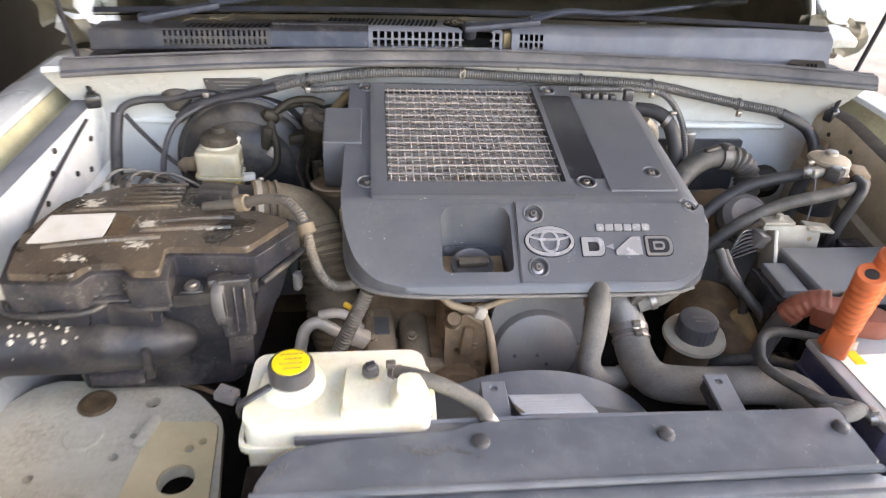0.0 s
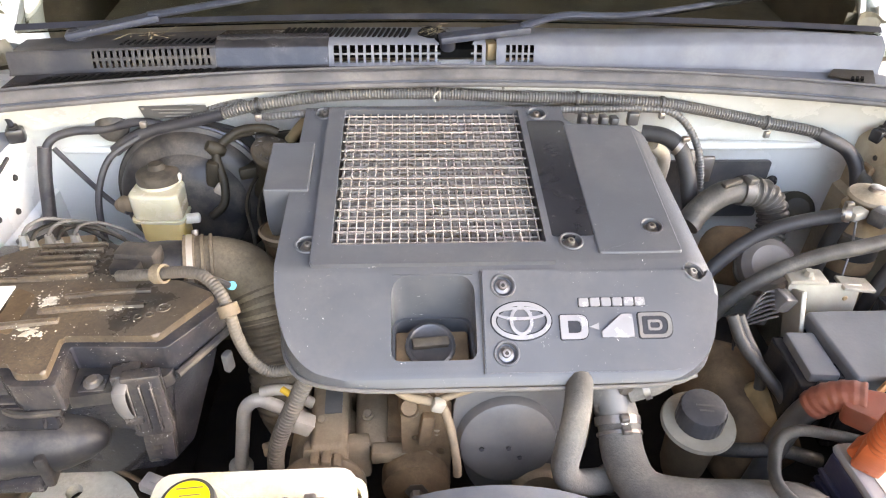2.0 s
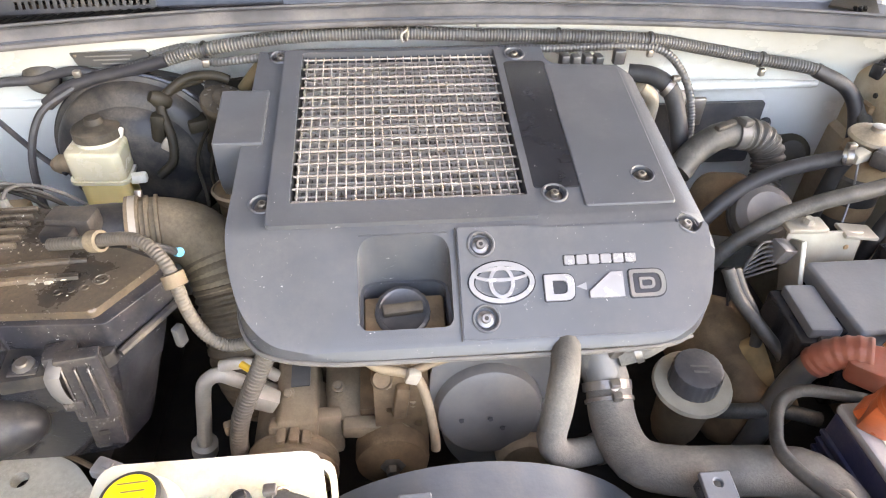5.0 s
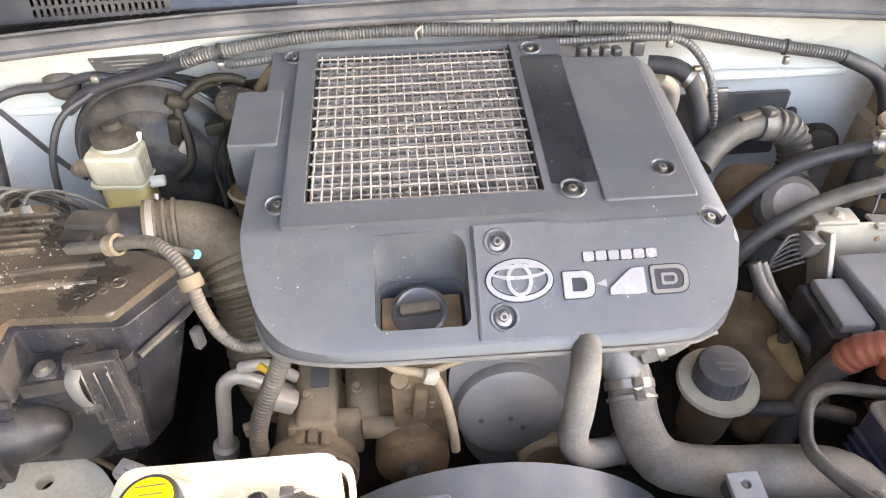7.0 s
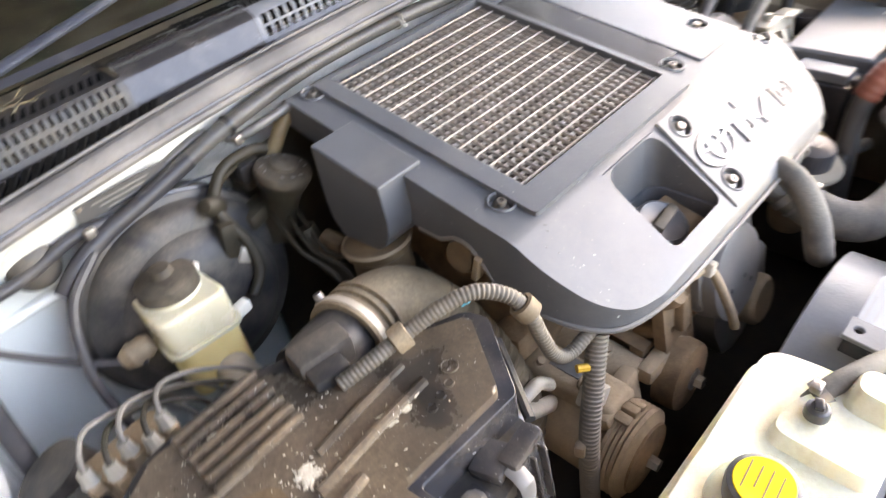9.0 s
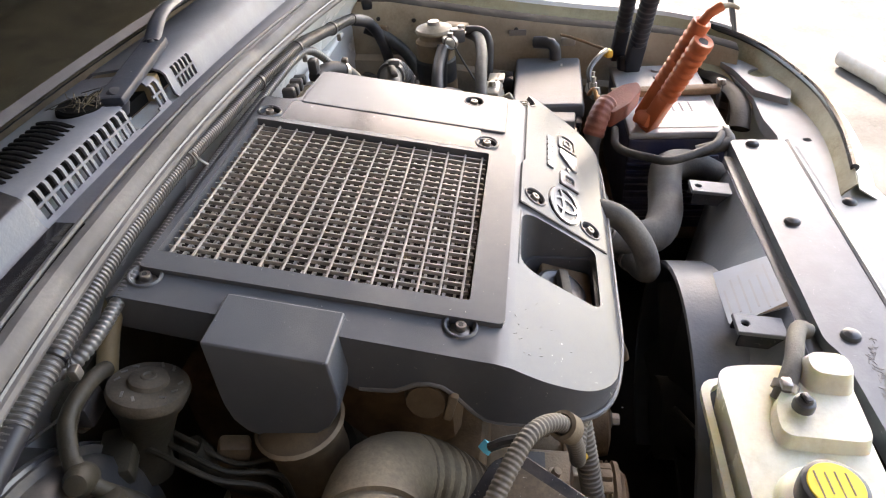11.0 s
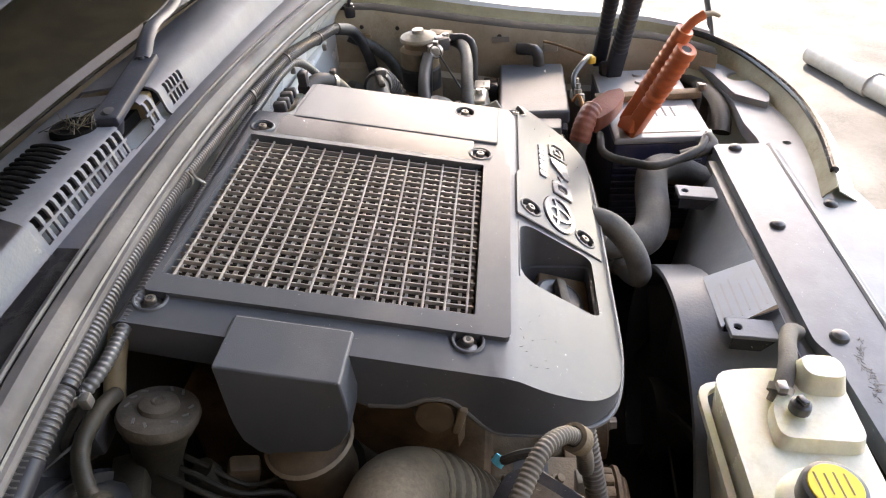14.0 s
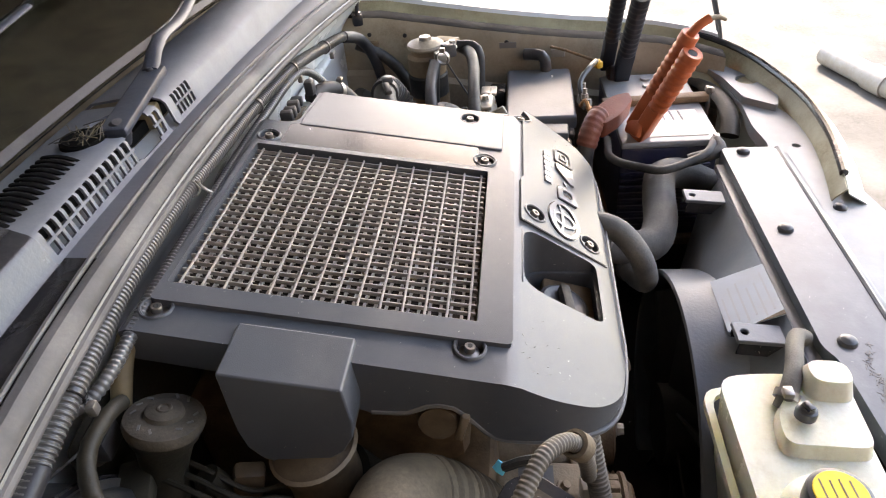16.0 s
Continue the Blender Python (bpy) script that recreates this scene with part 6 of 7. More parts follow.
part("clip", box(BM(), (-0.006, -0.296, 0.902), (0.016, 0.012, 0.018), (0, 20, 0), 0.003), M_ALU, sw)

# ---- brake booster, master cylinder and reservoir ----
bo = thing("brake_booster", "black dusty brake booster drum on the firewall", "brake booster", (-0.40, 0.15, 0.9))
part("drum", lathe(BM(), [(0, 0.075), (0.035, 0.075), (0.06, 0.07), (0.085, 0.06), (0.095, 0.045), (0.112, 0.04), (0.12, 0.03), (0.122, 0.018), (0.129, 0.015), (0.129, 0.006), (0.124, 0.0), (0.124, -0.05), (0, -0.05)], (-0.40, 0.165, 0.930), (0, -1, 0.04), 64), M_BLACK, bo)
part("edge_band", lathe(BM(), [(0.126, -0.004), (0.132, 0.0), (0.132, 0.005), (0.127, 0.008)], (-0.40, 0.160, 0.930), (0, -1, 0.04), 64), M_BLACK_CLEAN, bo, "crimped edge of the drum")
mc = thing("brake_master_cylinder", "alloy master cylinder with a translucent fluid reservoir", "brake cylinder", (-0.43, 0.05, 0.87))
part("cylinder", tube(BM(), [(-0.425, 0.10, 0.895), (-0.425, 0.02, 0.89), (-0.425, -0.04, 0.885)], 0.02, 18, 0.02), M_ALU, mc)
rs = rounded([(-0.474, 0.050), (-0.394, 0.044), (-0.398, 0.122), (-0.470, 0.129)], 0.016)
res = part("reservoir", cut(prism(BM(), rs, pose(0, 0, 0), 0.948, 0.994), bevel=0.011, segs=3), M_RESERVOIR, mc, "milky upper reservoir")
rs2 = rounded([(-0.469, 0.053), (-0.396, 0.047), (-0.400, 0.118), (-0.466, 0.124)], 0.016)
part("fluid_body", prism(BM(), rs2, pose(0, 0, 0), 0.878, 0.947), M_FLUID, mc, "amber brake fluid inside")
part("reservoir_seam", ring_plate(BM(), rounded([(-0.477, 0.047), (-0.391, 0.041), (-0.395, 0.125), (-0.473, 0.132)], 0.016), rounded([(-0.472, 0.052), (-0.396, 0.046), (-0.400, 0.120), (-0.468, 0.127)], 0.016), pose(0, 0, 0), 0.945, 0.950), M_RESERVOIR, mc)
part("reservoir_neck", lathe(BM(), [(0.036, -0.014), (0.032, -0.006), (0.030, 0.0)], (-0.434, 0.094, 0.999), (0, 0.05, 1), 28), M_RESERVOIR, mc)
part("reservoir_cap", lathe(BM(), [(0, 0.029), (0.011, 0.028), (0.013, 0.020), (0.015, 0.0185), (0.029, 0.0165), (0.0325, 0.013), (0.033, 0.0), (0, 0)], (-0.434, 0.094, 0.998), (0, 0.05, 1), 32), M_DIRTCAP, mc, "black cap")
part("pale_plug", box(BM(), (-0.385, 0.065, 0.943), (0.024, 0.014, 0.015), (0, 0, 10), 0.004), M_PAPER, mc, "pale connector")
part("pale_tab", box(BM(), (-0.408, 0.094, 1.003), (0.02, 0.01, 0.016), (0, 20, 0), 0.003), M_PAPER, mc)
part("level_sensor", lathe(BM(), [(0, 0.018), (0.010, 0.016), (0.014, 0.008), (0.013, 0.0), (0.015, -0.006), (0.010, -0.018), (0, -0.02)], (-0.492, 0.090, 0.955), (1, -0.3, 0.3), 20), M_IRON, mc, "tan sensor knob")
vac = thing("vacuum_line", "dark vacuum hose with a white valve on the booster", "hose", (-0.36, 0.1, 1.0))
part("hose_body", tube(BM(), [(-0.29, 0.16, 1.05), (-0.325, 0.145, 1.045), (-0.345, 0.12, 1.03), (-0.335, 0.10, 0.99), (-0.338, 0.088, 0.955), (-0.36, 0.08, 0.935)], 0.0068, 12, 0.008), M_SHADE_GRIME, vac)
part("valve", lathe(BM(), [(0, 0.016), (0.008, 0.014), (0.012, 0.006), (0.012, -0.006), (0.008, -0.016), (0, -0.018)], (-0.345, 0.125, 1.035), (0.6, 0.3, -0.5), 16), M_SHADE_GRIME, vac, "tan check valve")
part("white_star", box(BM(), (-0.342, 0.10, 0.975), (0.02, 0.01, 0.02), (0, 35, 0), 0.004), M_ALU, vac, "white plastic clip")
part("connector_body", box(BM(), (-0.352, 0.108, 1.0), (0.02, 0.02, 0.045), (0, 10, 0), 0.005), M_SHADE_GRIME, vac)
part("upper_pipe", tube(BM(), [(-0.345, 0.13, 1.035), (-0.31, 0.15, 1.055), (-0.27, 0.152, 1.058), (-0.25, 0.152, 1.05)], 0.007, 12, 0.01), M_SHADE_GRIME, vac, "dark vacuum pipe")

# brake pipes and pressure unit behind the air cleaner
abs_ = thing("brake_pressure_unit", "tan alloy brake unit with bundled steel pipes", "brake unit", (-0.57, 0.03, 0.85))
part("unit_body", box(BM(), (-0.555, -0.02, 0.905), (0.085, 0.075, 0.085), (0, 0, 6), 0.008), M_IRON, abs_)
part("motor", lathe(BM(), [(0, 0.0), (0.032, 0.0), (0.034, 0.006), (0.034, 0.06), (0, 0.06)], (-0.60, 0.03, 0.88), (-0.3, 0.2, 1), 24), M_BLACK, abs_)
for k in range(5):
    x0 = -0.592 + 0.018 * k
    y0 = -0.035 - 0.012 * (k % 2)
    part("pipe_fitting", box(BM(), (x0, y0, 0.955), (0.013, 0.016, 0.026), (8, 6 * (k % 3) - 6, 12), 0.003), M_IRON, abs_, "tan pipe fitting")
    part("pipe_nut", lathe(BM(), [(0, 0.014), (0.006, 0.014), (0.007, 0.004), (0.009, 0.0)], (x0, y0, 0.967), (0, 0.2, 1), 8), M_GOLD, abs_)
    part("steel_pipe", tube(BM(), [(x0, y0, 0.978), (x0 + 0.004, y0 + 0.012, 0.988), (x0 + 0.02, y0 + 0.035, 0.988 - 0.002 * k), (x0 + 0.055, y0 + 0.045, 0.972 - 0.004 * k), (x0 + 0.09, y0 + 0.04, 0.948 - 0.005 * k), (x0 + 0.11, y0 + 0.03, 0.90)], 0.0027, 8, 0.006), M_SHADE_GRIME if k % 2 else M_HOSE, abs_, "thin steel brake pipe")
part("black_cover", box(BM(), (-0.612, -0.045, 0.90), (0.05, 0.06, 0.11), (0, 0, 6), 0.006), M_BLACK_CLEAN, abs_, "black relay cover")
lines = thing("brake_lines", "three thin dark pipes running down the firewall", "pipes", (-0.27, 0.1, 0.9))
for k in range(3):
    d = 0.016 * k
    part("line", tube(BM(), [(-0.275 + d, 0.15, 0.99 - 0.008 * k), (-0.290 + d, 0.10, 0.985 - 0.01 * k), (-0.295 + d, 0.06, 0.965 - 0.012 * k), (-0.281 + d, 0.02, 0.93), (-0.289 + d, 0.01, 0.86), (-0.30 + d, 0.0, 0.78)], 0.0028, 8, 0.01), M_SHADE_GRIME, lines)
oil = thing("rear_reservoir", "brown dirty round-capped reservoir behind the cover", "fluid reservoir", (-0.262, 0.11, 0.95))
oax = Vector((0.28, -0.22, 1)).normalized()
oc0 = Vector((-0.255, 0.118, 1.032))
# dark colour here is grime plus shade the lighting does not give
part("bottle", lathe(BM(), [(0, -0.09), (0.022, -0.09), (0.020, -0.05), (0.025, -0.022), (0.030, -0.014), (0.031, 0.0), (0, 0.0)], oc0, oax, 28), M_SHADE_GRIME, oil, "murky bottle")
part("cap", lathe(BM(), [(0.026, -0.008), (0.033, -0.006), (0.0345, 0.0), (0.033, 0.005), (0.029, 0.0075), (0.017, 0.008), (0.016, 0.012), (0.014, 0.0135), (0, 0.0135)], oc0, oax, 36), M_DIRTCAP, oil, "flat brown cap with a knob")
part("knob_centre", lathe(BM(), [(0.0035, 0.0135), (0.0045, 0.0148), (0.006, 0.0148), (0.007, 0.0135)], oc0, oax, 16), M_DIRTCAP, oil)
for k in range(14):
    a = 2 * math.pi * k / 14
    mk = axis_matrix(oc0, oax)
    if k % 7 in (3, 6):
        continue
    part("cap_print", box(BM(), tuple(mk @ Vector((0.0255 * math.cos(a), 0.0255 * math.sin(a), 0.0080))), (0.006, 0.0022, 0.0008), (0, 0, math.degrees(a) + 90)), M_GREY_CASE, oil)
part("bracket", box(BM(), (-0.295, 0.14, 0.99), (0.05, 0.03, 0.02), (0, 0, 20), 0.004), M_SHADE_GRIME, oil)
part("lower_pipe", tube(BM(), [(-0.262, 0.10, 0.96), (-0.255, 0.08, 0.91), (-0.24, 0.05, 0.87)], 0.013, 12, 0.01), M_SHADE_GRIME, oil)
part("lever", box(BM(), (-0.25, 0.07, 0.935), (0.02, 0.03, 0.04), (20, 0, 20), 0.005), M_WET, oil, "brown lever")
part("clip_block", box(BM(), (-0.275, 0.165, 1.03), (0.03, 0.02, 0.025), (0, 0, 5), 0.004), M_BLACK, oil)
part("side_tube", tube(BM(), [(-0.19, 0.167, 1.075), (-0.205, 0.169, 1.062), (-0.218, 0.170, 1.048), (-0.236, 0.170, 1.026)], 0.0095, 14, 0.008), M_TANDUCT, oil, "tan stub pipe")
dn = thing("snout_duct", "ochre duct under the intake snout", "intake duct", (-0.23, 0.01, 0.9))
part("collar", lathe(BM(), [(0, 0.0), (0.034, 0.0), (0.040, -0.004), (0.040, -0.014), (0.036, -0.018), (0.036, -0.05), (0.042, -0.10), (0.045, -0.2)], (-0.225, 0.008, 0.962), (0.0, 0.1, 1), 32), M_WET, dn)
part("ring", lathe(BM(), [(0.0405, -0.006), (0.0435, -0.009), (0.0405, -0.012)], (-0.225, 0.008, 0.968), (0.0, 0.1, 1), 32), M_IRON, dn, "pale clamp ring")
part("lower_duct", tube(BM(), [(-0.225, 0.0, 0.90), (-0.21, -0.02, 0.84), (-0.20, -0.03, 0.76)], 0.045, 20, 0.02), M_SHADE_GRIME, dn)
lug = thing("injector_lug", "rust-brown sensor lug under the cover edge", "sensor", (-0.195, -0.11, 0.97))
part("lug_body", lathe(BM(), [(0, 0.012), (0.018, 0.010), (0.022, 0.0), (0.018, -0.02), (0, -0.02)], (-0.20, -0.112, 0.975), (-1, 0, 0.2), 20), M_WET, lug)
part("lug_tab", box(BM(), (-0.205, -0.135, 0.972), (0.014, 0.008, 0.035), (15, 0, 0), 0.002), M_IRON, lug)

# ---- firewall wiring ----
loom = thing("main_harness", "grey corrugated wiring conduit clipped along the firewall", "wiring harness", (0.05, 0.18, 1.08))
mp = [(-0.515, 0.15, 1.02), (-0.485, 0.155, 1.04), (-0.45, 0.16, 1.052), (-0.40, 0.163, 1.062), (-0.335, 0.165, 1.078), (-0.278, 0.165, 1.092), (-0.15, 0.176, 1.104), (0.0, 0.184, 1.103), (0.12, 0.186, 1.097), (0.243, 0.184, 1.094), (0.383, 0.172, 1.090), (0.48, 0.175, 1.072), (0.572, 0.170, 1.055), (0.66, 0.155, 1.042), (0.715, 0.135, 1.015), (0.738, 0.115, 0.96), (0.745, 0.10, 0.86), (0.74, 0.09, 0.78)]
part("conduit", tube(BM(), mp[3:], 0.0095, 12, 0.004, pitch=0.0048, depth=0.07), M_LOOM, loom)
part("taped_end", tube(BM(), [(x, y - 0.001, z) for x, y, z in mp[:5]], 0.0098, 12, 0.01), M_LOOM_DARK, loom, "taped end of the harness")
part("taped_end", tube(BM(), mp[13:], 0.0115, 12, 0.01), M_LOOM_DARK, loom, "taped end of the harness")
for i in (5, 9, 10, 12):
    p_ = Vector(mp[i])
    d_ = Vector(mp[i + 1]) - Vector(mp[i - 1])
    part("harness_clip", lathe(BM(), [(0.0105, -0.003), (0.0125, -0.002), (0.0125, 0.002), (0.0105, 0.003)], p_, d_, 20), M_BLACK_CLEAN if i < 8 else M_CAP, loom)
    part("clip_stud", box(BM(), tuple(p_ + Vector((0, -0.012, -0.016))), (0.010, 0.008, 0.012), (0, 0, 10), 0.002), M_STEEL, loom)
part("wire_tie", lathe(BM(), [(0.0112, -0.0016), (0.0128, 0.0), (0.0112, 0.0016)], (0.012, 0.1835, 1.1025), (1, 0.15, -0.1), 24), M_GOLD, loom, "twisted tie round the conduit")
part("tie_tail", tube(BM(), [(0.012, 0.172, 1.112), (0.004, 0.162, 1.108), (0.006, 0.155, 1.100)], 0.0018, 6, 0.004), M_GOLD, loom)
part("second_conduit", tube(BM(), [(-0.385, 0.180, 1.070), (-0.34, 0.180, 1.084), (-0.305, 0.178, 1.090), (-0.275, 0.166, 1.074), (-0.24, 0.156, 1.078), (-0.15, 0.160, 1.084), (0.0, 0.167, 1.082), (0.15, 0.172, 1.080), (0.25, 0.172, 1.080), (0.36, 0.166, 1.083), (0.41, 0.155, 1.074), (0.445, 0.135, 1.03), (0.458, 0.115, 0.97), (0.452, 0.10, 0.92)], 0.0062, 10, 0.004, pitch=0.0052, depth=0.08), M_LOOM, loom, "thinner conduit below")
part("booster_cable", tube(BM(), [(-0.47, 0.15, 1.045), (-0.515, 0.125, 1.02), (-0.537, 0.10, 0.97), (-0.54, 0.08, 0.91), (-0.53, 0.06, 0.86)], 0.0055, 8, 0.01), M_LOOM_DARK, loom, "black cable round the booster")
part("thin_wire", tube(BM(), [(-0.40, 0.185, 1.045), (-0.34, 0.19, 1.04), (-0.28, 0.17, 1.035)], 0.0015, 6, 0.01), M_LOOM_DARK, loom)
part("white_wire", tube(BM(), [(-0.02, 0.182, 1.121), (0.06, 0.184, 1.123), (0.11, 0.182, 1.122), (0.118, 0.180, 1.112)], 0.0022, 6, 0.01), M_GREY_CASE, loom)
lft = thing("left_harness", "black taped harness with a round grommet on the firewall", "wiring harness", (-0.55, 0.15, 1.0))
part("harness_body", tube(BM(), [(-0.40, 0.165, 1.048), (-0.44, 0.167, 1.058), (-0.475, 0.166, 1.063), (-0.53, 0.163, 1.052), (-0.575, 0.155, 1.052), (-0.608, 0.143, 1.042), (-0.620, 0.125, 1.01), (-0.625, 0.105, 0.95), (-0.63, 0.085, 0.89), (-0.635, 0.06, 0.83)], 0.0068, 12, 0.008), M_LOOM_DARK, lft)
part("thick_drop", tube(BM(), [(-0.616, 0.135, 1.035), (-0.622, 0.118, 0.99), (-0.627, 0.10, 0.93), (-0.632, 0.078, 0.87)], 0.0105, 12, 0.01), M_LOOM_DARK, lft)
part("grommet", lathe(BM(), [(0, 0.012), (0.016, 0.010), (0.024, 0.004), (0.026, 0.0), (0.026, -0.006), (0, -0.006)], (-0.520, 0.172, 1.052), (0, -1, 0.1), 28), M_BLACK, lft, "round rubber grommet")
part("branch_wire", tube(BM(), [(-0.605, 0.14, 1.03), (-0.575, 0.13, 0.995), (-0.53, 0.105, 0.96), (-0.49, 0.08, 0.945)], 0.0042, 8, 0.008), M_LOOM_DARK, lft)
part("clip", box(BM(), (-0.462, 0.158, 1.062), (0.012, 0.01, 0.012), (0, 0, 0), 0.003), M_STEEL, lft)
part("wing_wire", tube(BM(), [(-0.656, 0.10, 1.035), (-0.664, 0.03, 1.01), (-0.676, -0.05, 0.975), (-0.690, -0.13, 0.93), (-0.700, -0.20, 0.87)], 0.0030, 8, 0.01), M_LOOM_DARK, lft)
dp = thing("data_plate", "grey stamped data plate riveted to the firewall", "data plate", (-0.42, 0.2, 1.07))
dm = Matrix.Translation((-0.412, 0.1705, 1.079)) @ pose(0, 0, 0, 120.5, 0, 2)
part("plate", prism(BM(), rounded(rect(-0.052, 0.052, -0.0165, 0.0165), 0.002), dm, 0.0, 0.0015), M_PLATE, dp)
for k in range(3):
    part("stamped_bar", prism(BM(), rect(-0.034 + 0.008 * k, 0.03 - 0.006 * k, 0.007 - 0.009 * k, 0.0095 - 0.009 * k), dm, 0.001, 0.002), M_PLATE_PRINT, dp)
for u in (-0.047, 0.047):
    part("rivet", lathe(BM(), [(0, 0.002), (0.0025, 0.0015), (0.003, 0)], dm @ Vector((u, 0.011 if u < 0 else -0.011, 0.001)), (0, -1, 0.1), 10), M_STEEL, dp)

# ---- right-hand side of the bay ----
bat = thing("battery", "navy car battery with a grimy top and paper stickers", "battery", (0.65, -0.45, 0.67))
part("case", box(BM(), (0.652, -0.455, 0.765), (0.295, 0.168, 0.19), (0, 0, 2), 0.006), M_BLUE_CASE, bat, "navy plastic case")
part("top", box(BM(), (0.652, -0.455, 0.866), (0.297, 0.170, 0.014), (0, 0, 2), 0.005), M_BATTOP, bat, "grey battery top")
for k in range(10):
    part("case_rib", box(BM(), (0.5030, -0.455, 0.695 + 0.0145 * k), (0.006, 0.155, 0.006), (0, 0, 2), 0.001, 1), M_BLUE_CASE, bat)
part("white_sticker", box(BM(), (0.572, -0.470, 0.8738), (0.10, 0.11, 0.001), (0, 0, 2)), M_PAPER, bat, "white sticker")
part("yellow_stripe", box(BM(), (0.545, -0.420, 0.8748), (0.016, 0.03, 0.001), (0, 0, 2)), M_YELLOW, bat, "yellow stripe")
for k in range(4):
    part("sticker_print", box(BM(), (0.60, -0.445 - 0.016 * k, 0.8746), (0.035, 0.003, 0.0008), (0, 0, 4)), M_INK, bat)
for x in (0.70, 0.735, 0.77):
    part("vent_plug", lathe(BM(), [(0, 0.004), (0.010, 0.004), (0.011, 0.0)], (x, -0.455, 0.873), seg=18), M_BATTOP, bat)
for y in (-0.39, -0.52):
    part("terminal", lathe(BM(), [(0, 0.018), (0.007, 0.018), (0.009, 0.0)], (0.55 if y > -0.4 else 0.775, -0.40, 0.872), seg=16), M_ALU, bat, "lead terminal post")
hold = thing("battery_clamp_bar", "dirty steel hold-down bar across the battery", "clamp bar", (0.655, -0.45, 0.88))
part("bar", box(BM(), (0.655, -0.455, 0.881), (0.024, 0.20, 0.014), (0, 0, 4), 0.004), M_RUST, hold)
part("hook_bolt", tube(BM(), [(0.66, -0.555, 0.80), (0.66, -0.556, 0.86), (0.66, -0.553, 0.90)], 0.004, 8, 0.02), M_STEEL, hold)
part("wing_nut", box(BM(), (0.66, -0.555, 0.896), (0.024, 0.008, 0.012), (0, 12, 20), 0.003), M_STEEL, hold)


def grip(name, a, b, r, material, hollow):
    """A jump-lead handle from a to b: a smooth square root and a ribbed sleeve."""
    a, b = Vector(a), Vector(b)
    c = a.lerp(b, 0.36)
    st = part(name, tube(BM(), [c, c.lerp(b, 0.5), b], r, 18, 0.004, pitch=0.0125, depth=0.05), material, clampset)
    d = (b - a).normalized()
    rootbox = box(BM(), (0, 0, 0), (r * 1.9, r * 1.6, (c - a).length + 0.012), bev=r * 0.3)
    bmesh.ops.transform(rootbox, matrix=axis_matrix(a.lerp(c, 0.5), d), verts=rootbox.verts)
    part("grip_root", rootbox, material, st, "smooth square root of the handle")
    part("grip_end", lathe(BM(), [(r * 0.45, -0.006), (r * 0.5, 0.0025), (r * 0.95, 0.0035), (r * 1.05, 0.001), (r * 1.03, -0.008)], b, d, 24), material, st)
    if hollow:
        part("grip_bore", lathe(BM(), [(0, 0.0022), (r * 0.46, 0.0022), (r * 0.5, 0.0)], b, d, 20), M_DARK, st)
    return st


clampset = thing("orange_jump_clamp", "orange ribbed jump-lead clamp gripping the battery terminal", "jump lead clamp", (0.53, -0.40, 0.88))
grip("front_handle", (0.520, -0.409, 0.880), (0.468, -0.463, 1.043), 0.0165, M_ORANGE, True)
grip("rear_handle", (0.530, -0.400, 0.90), (0.486, -0.460, 1.066), 0.0145, M_ORANGE, False)
part("jaw_root", box(BM(), (0.52, -0.405, 0.893), (0.034, 0.034, 0.03), (25, 0, 35), 0.006), M_ORANGE, clampset)
part("cable_stub", tube(BM(), [(0.487, -0.459, 1.064), (0.480, -0.468, 1.082), (0.484, -0.485, 1.092)], 0.0075, 10, 0.01), M_ORANGE, clampset)
part("lead", tube(BM(), [(0.483, -0.48, 1.090), (0.50, -0.50, 1.088), (0.525, -0.520, 1.075)], 0.0045, 10, 0.01, r_end=0.003), M_DUCT, clampset, "frayed brown lead end")
orange_clamp = clampset
clampset = thing("black_jump_clamp", "black ribbed jump-lead clamp on the far terminal", "jump lead clamp", (0.75, -0.40, 0.88))
grip("front_handle", (0.765, -0.402, 0.878), (0.668, -0.412, 1.075), 0.0165, M_WIPER, True)
grip("rear_handle", (0.79, -0.375, 0.90), (0.70, -0.380, 1.09), 0.0145, M_WIPER, False)
part("jaw_root", box(BM(), (0.768, -0.395, 0.893), (0.03, 0.04, 0.03), (0, 25, 10), 0.006), M_WIPER, clampset)
part("lead", tube(BM(), [(0.70, -0.380, 1.085), (0.69, -0.40, 1.14), (0.72, -0.47, 1.16), (0.80, -0.53, 1.10), (0.92, -0.62, 0.95), (1.05, -0.8, 0.4), (1.15, -1.1, 0.03), (1.5, -1.9, 0.02)], 0.006, 10, 0.03), M_WIPER, clampset, "black lead")

boot = thing("terminal_boot", "faded red rubber boot over the battery cable", "cable boot", (0.5, -0.34, 0.9))
part("hood", cut(prism(BM(), rounded([(-0.03, -0.017), (0.012, -0.024), (0.06, -0.018), (0.075, 0.0), (0.05, 0.016), (0.01, 0.022), (-0.03, 0.015)], 0.008), Matrix.Translation((0.552, -0.350, 0.896)) @ pose(0, 0, 0, 10, -8, -38), -0.018, 0.016), bevel=0.005, segs=2), M_REDBOOT, boot)
part("bellows", tube(BM(), [(0.548, -0.340, 0.908), (0.532, -0.330, 0.902), (0.516, -0.321, 0.887), (0.507, -0.315, 0.866)], 0.0185, 18, 0.004, pitch=0.0095, depth=0.025), M_REDBOOT, boot, "ribbed boot end")
part("brass_clamp", box(BM(), (0.612, -0.318, 0.902), (0.034, 0.016, 0.020), (0, -10, 25), 0.004), M_GOLD, boot, "brass terminal clamp")
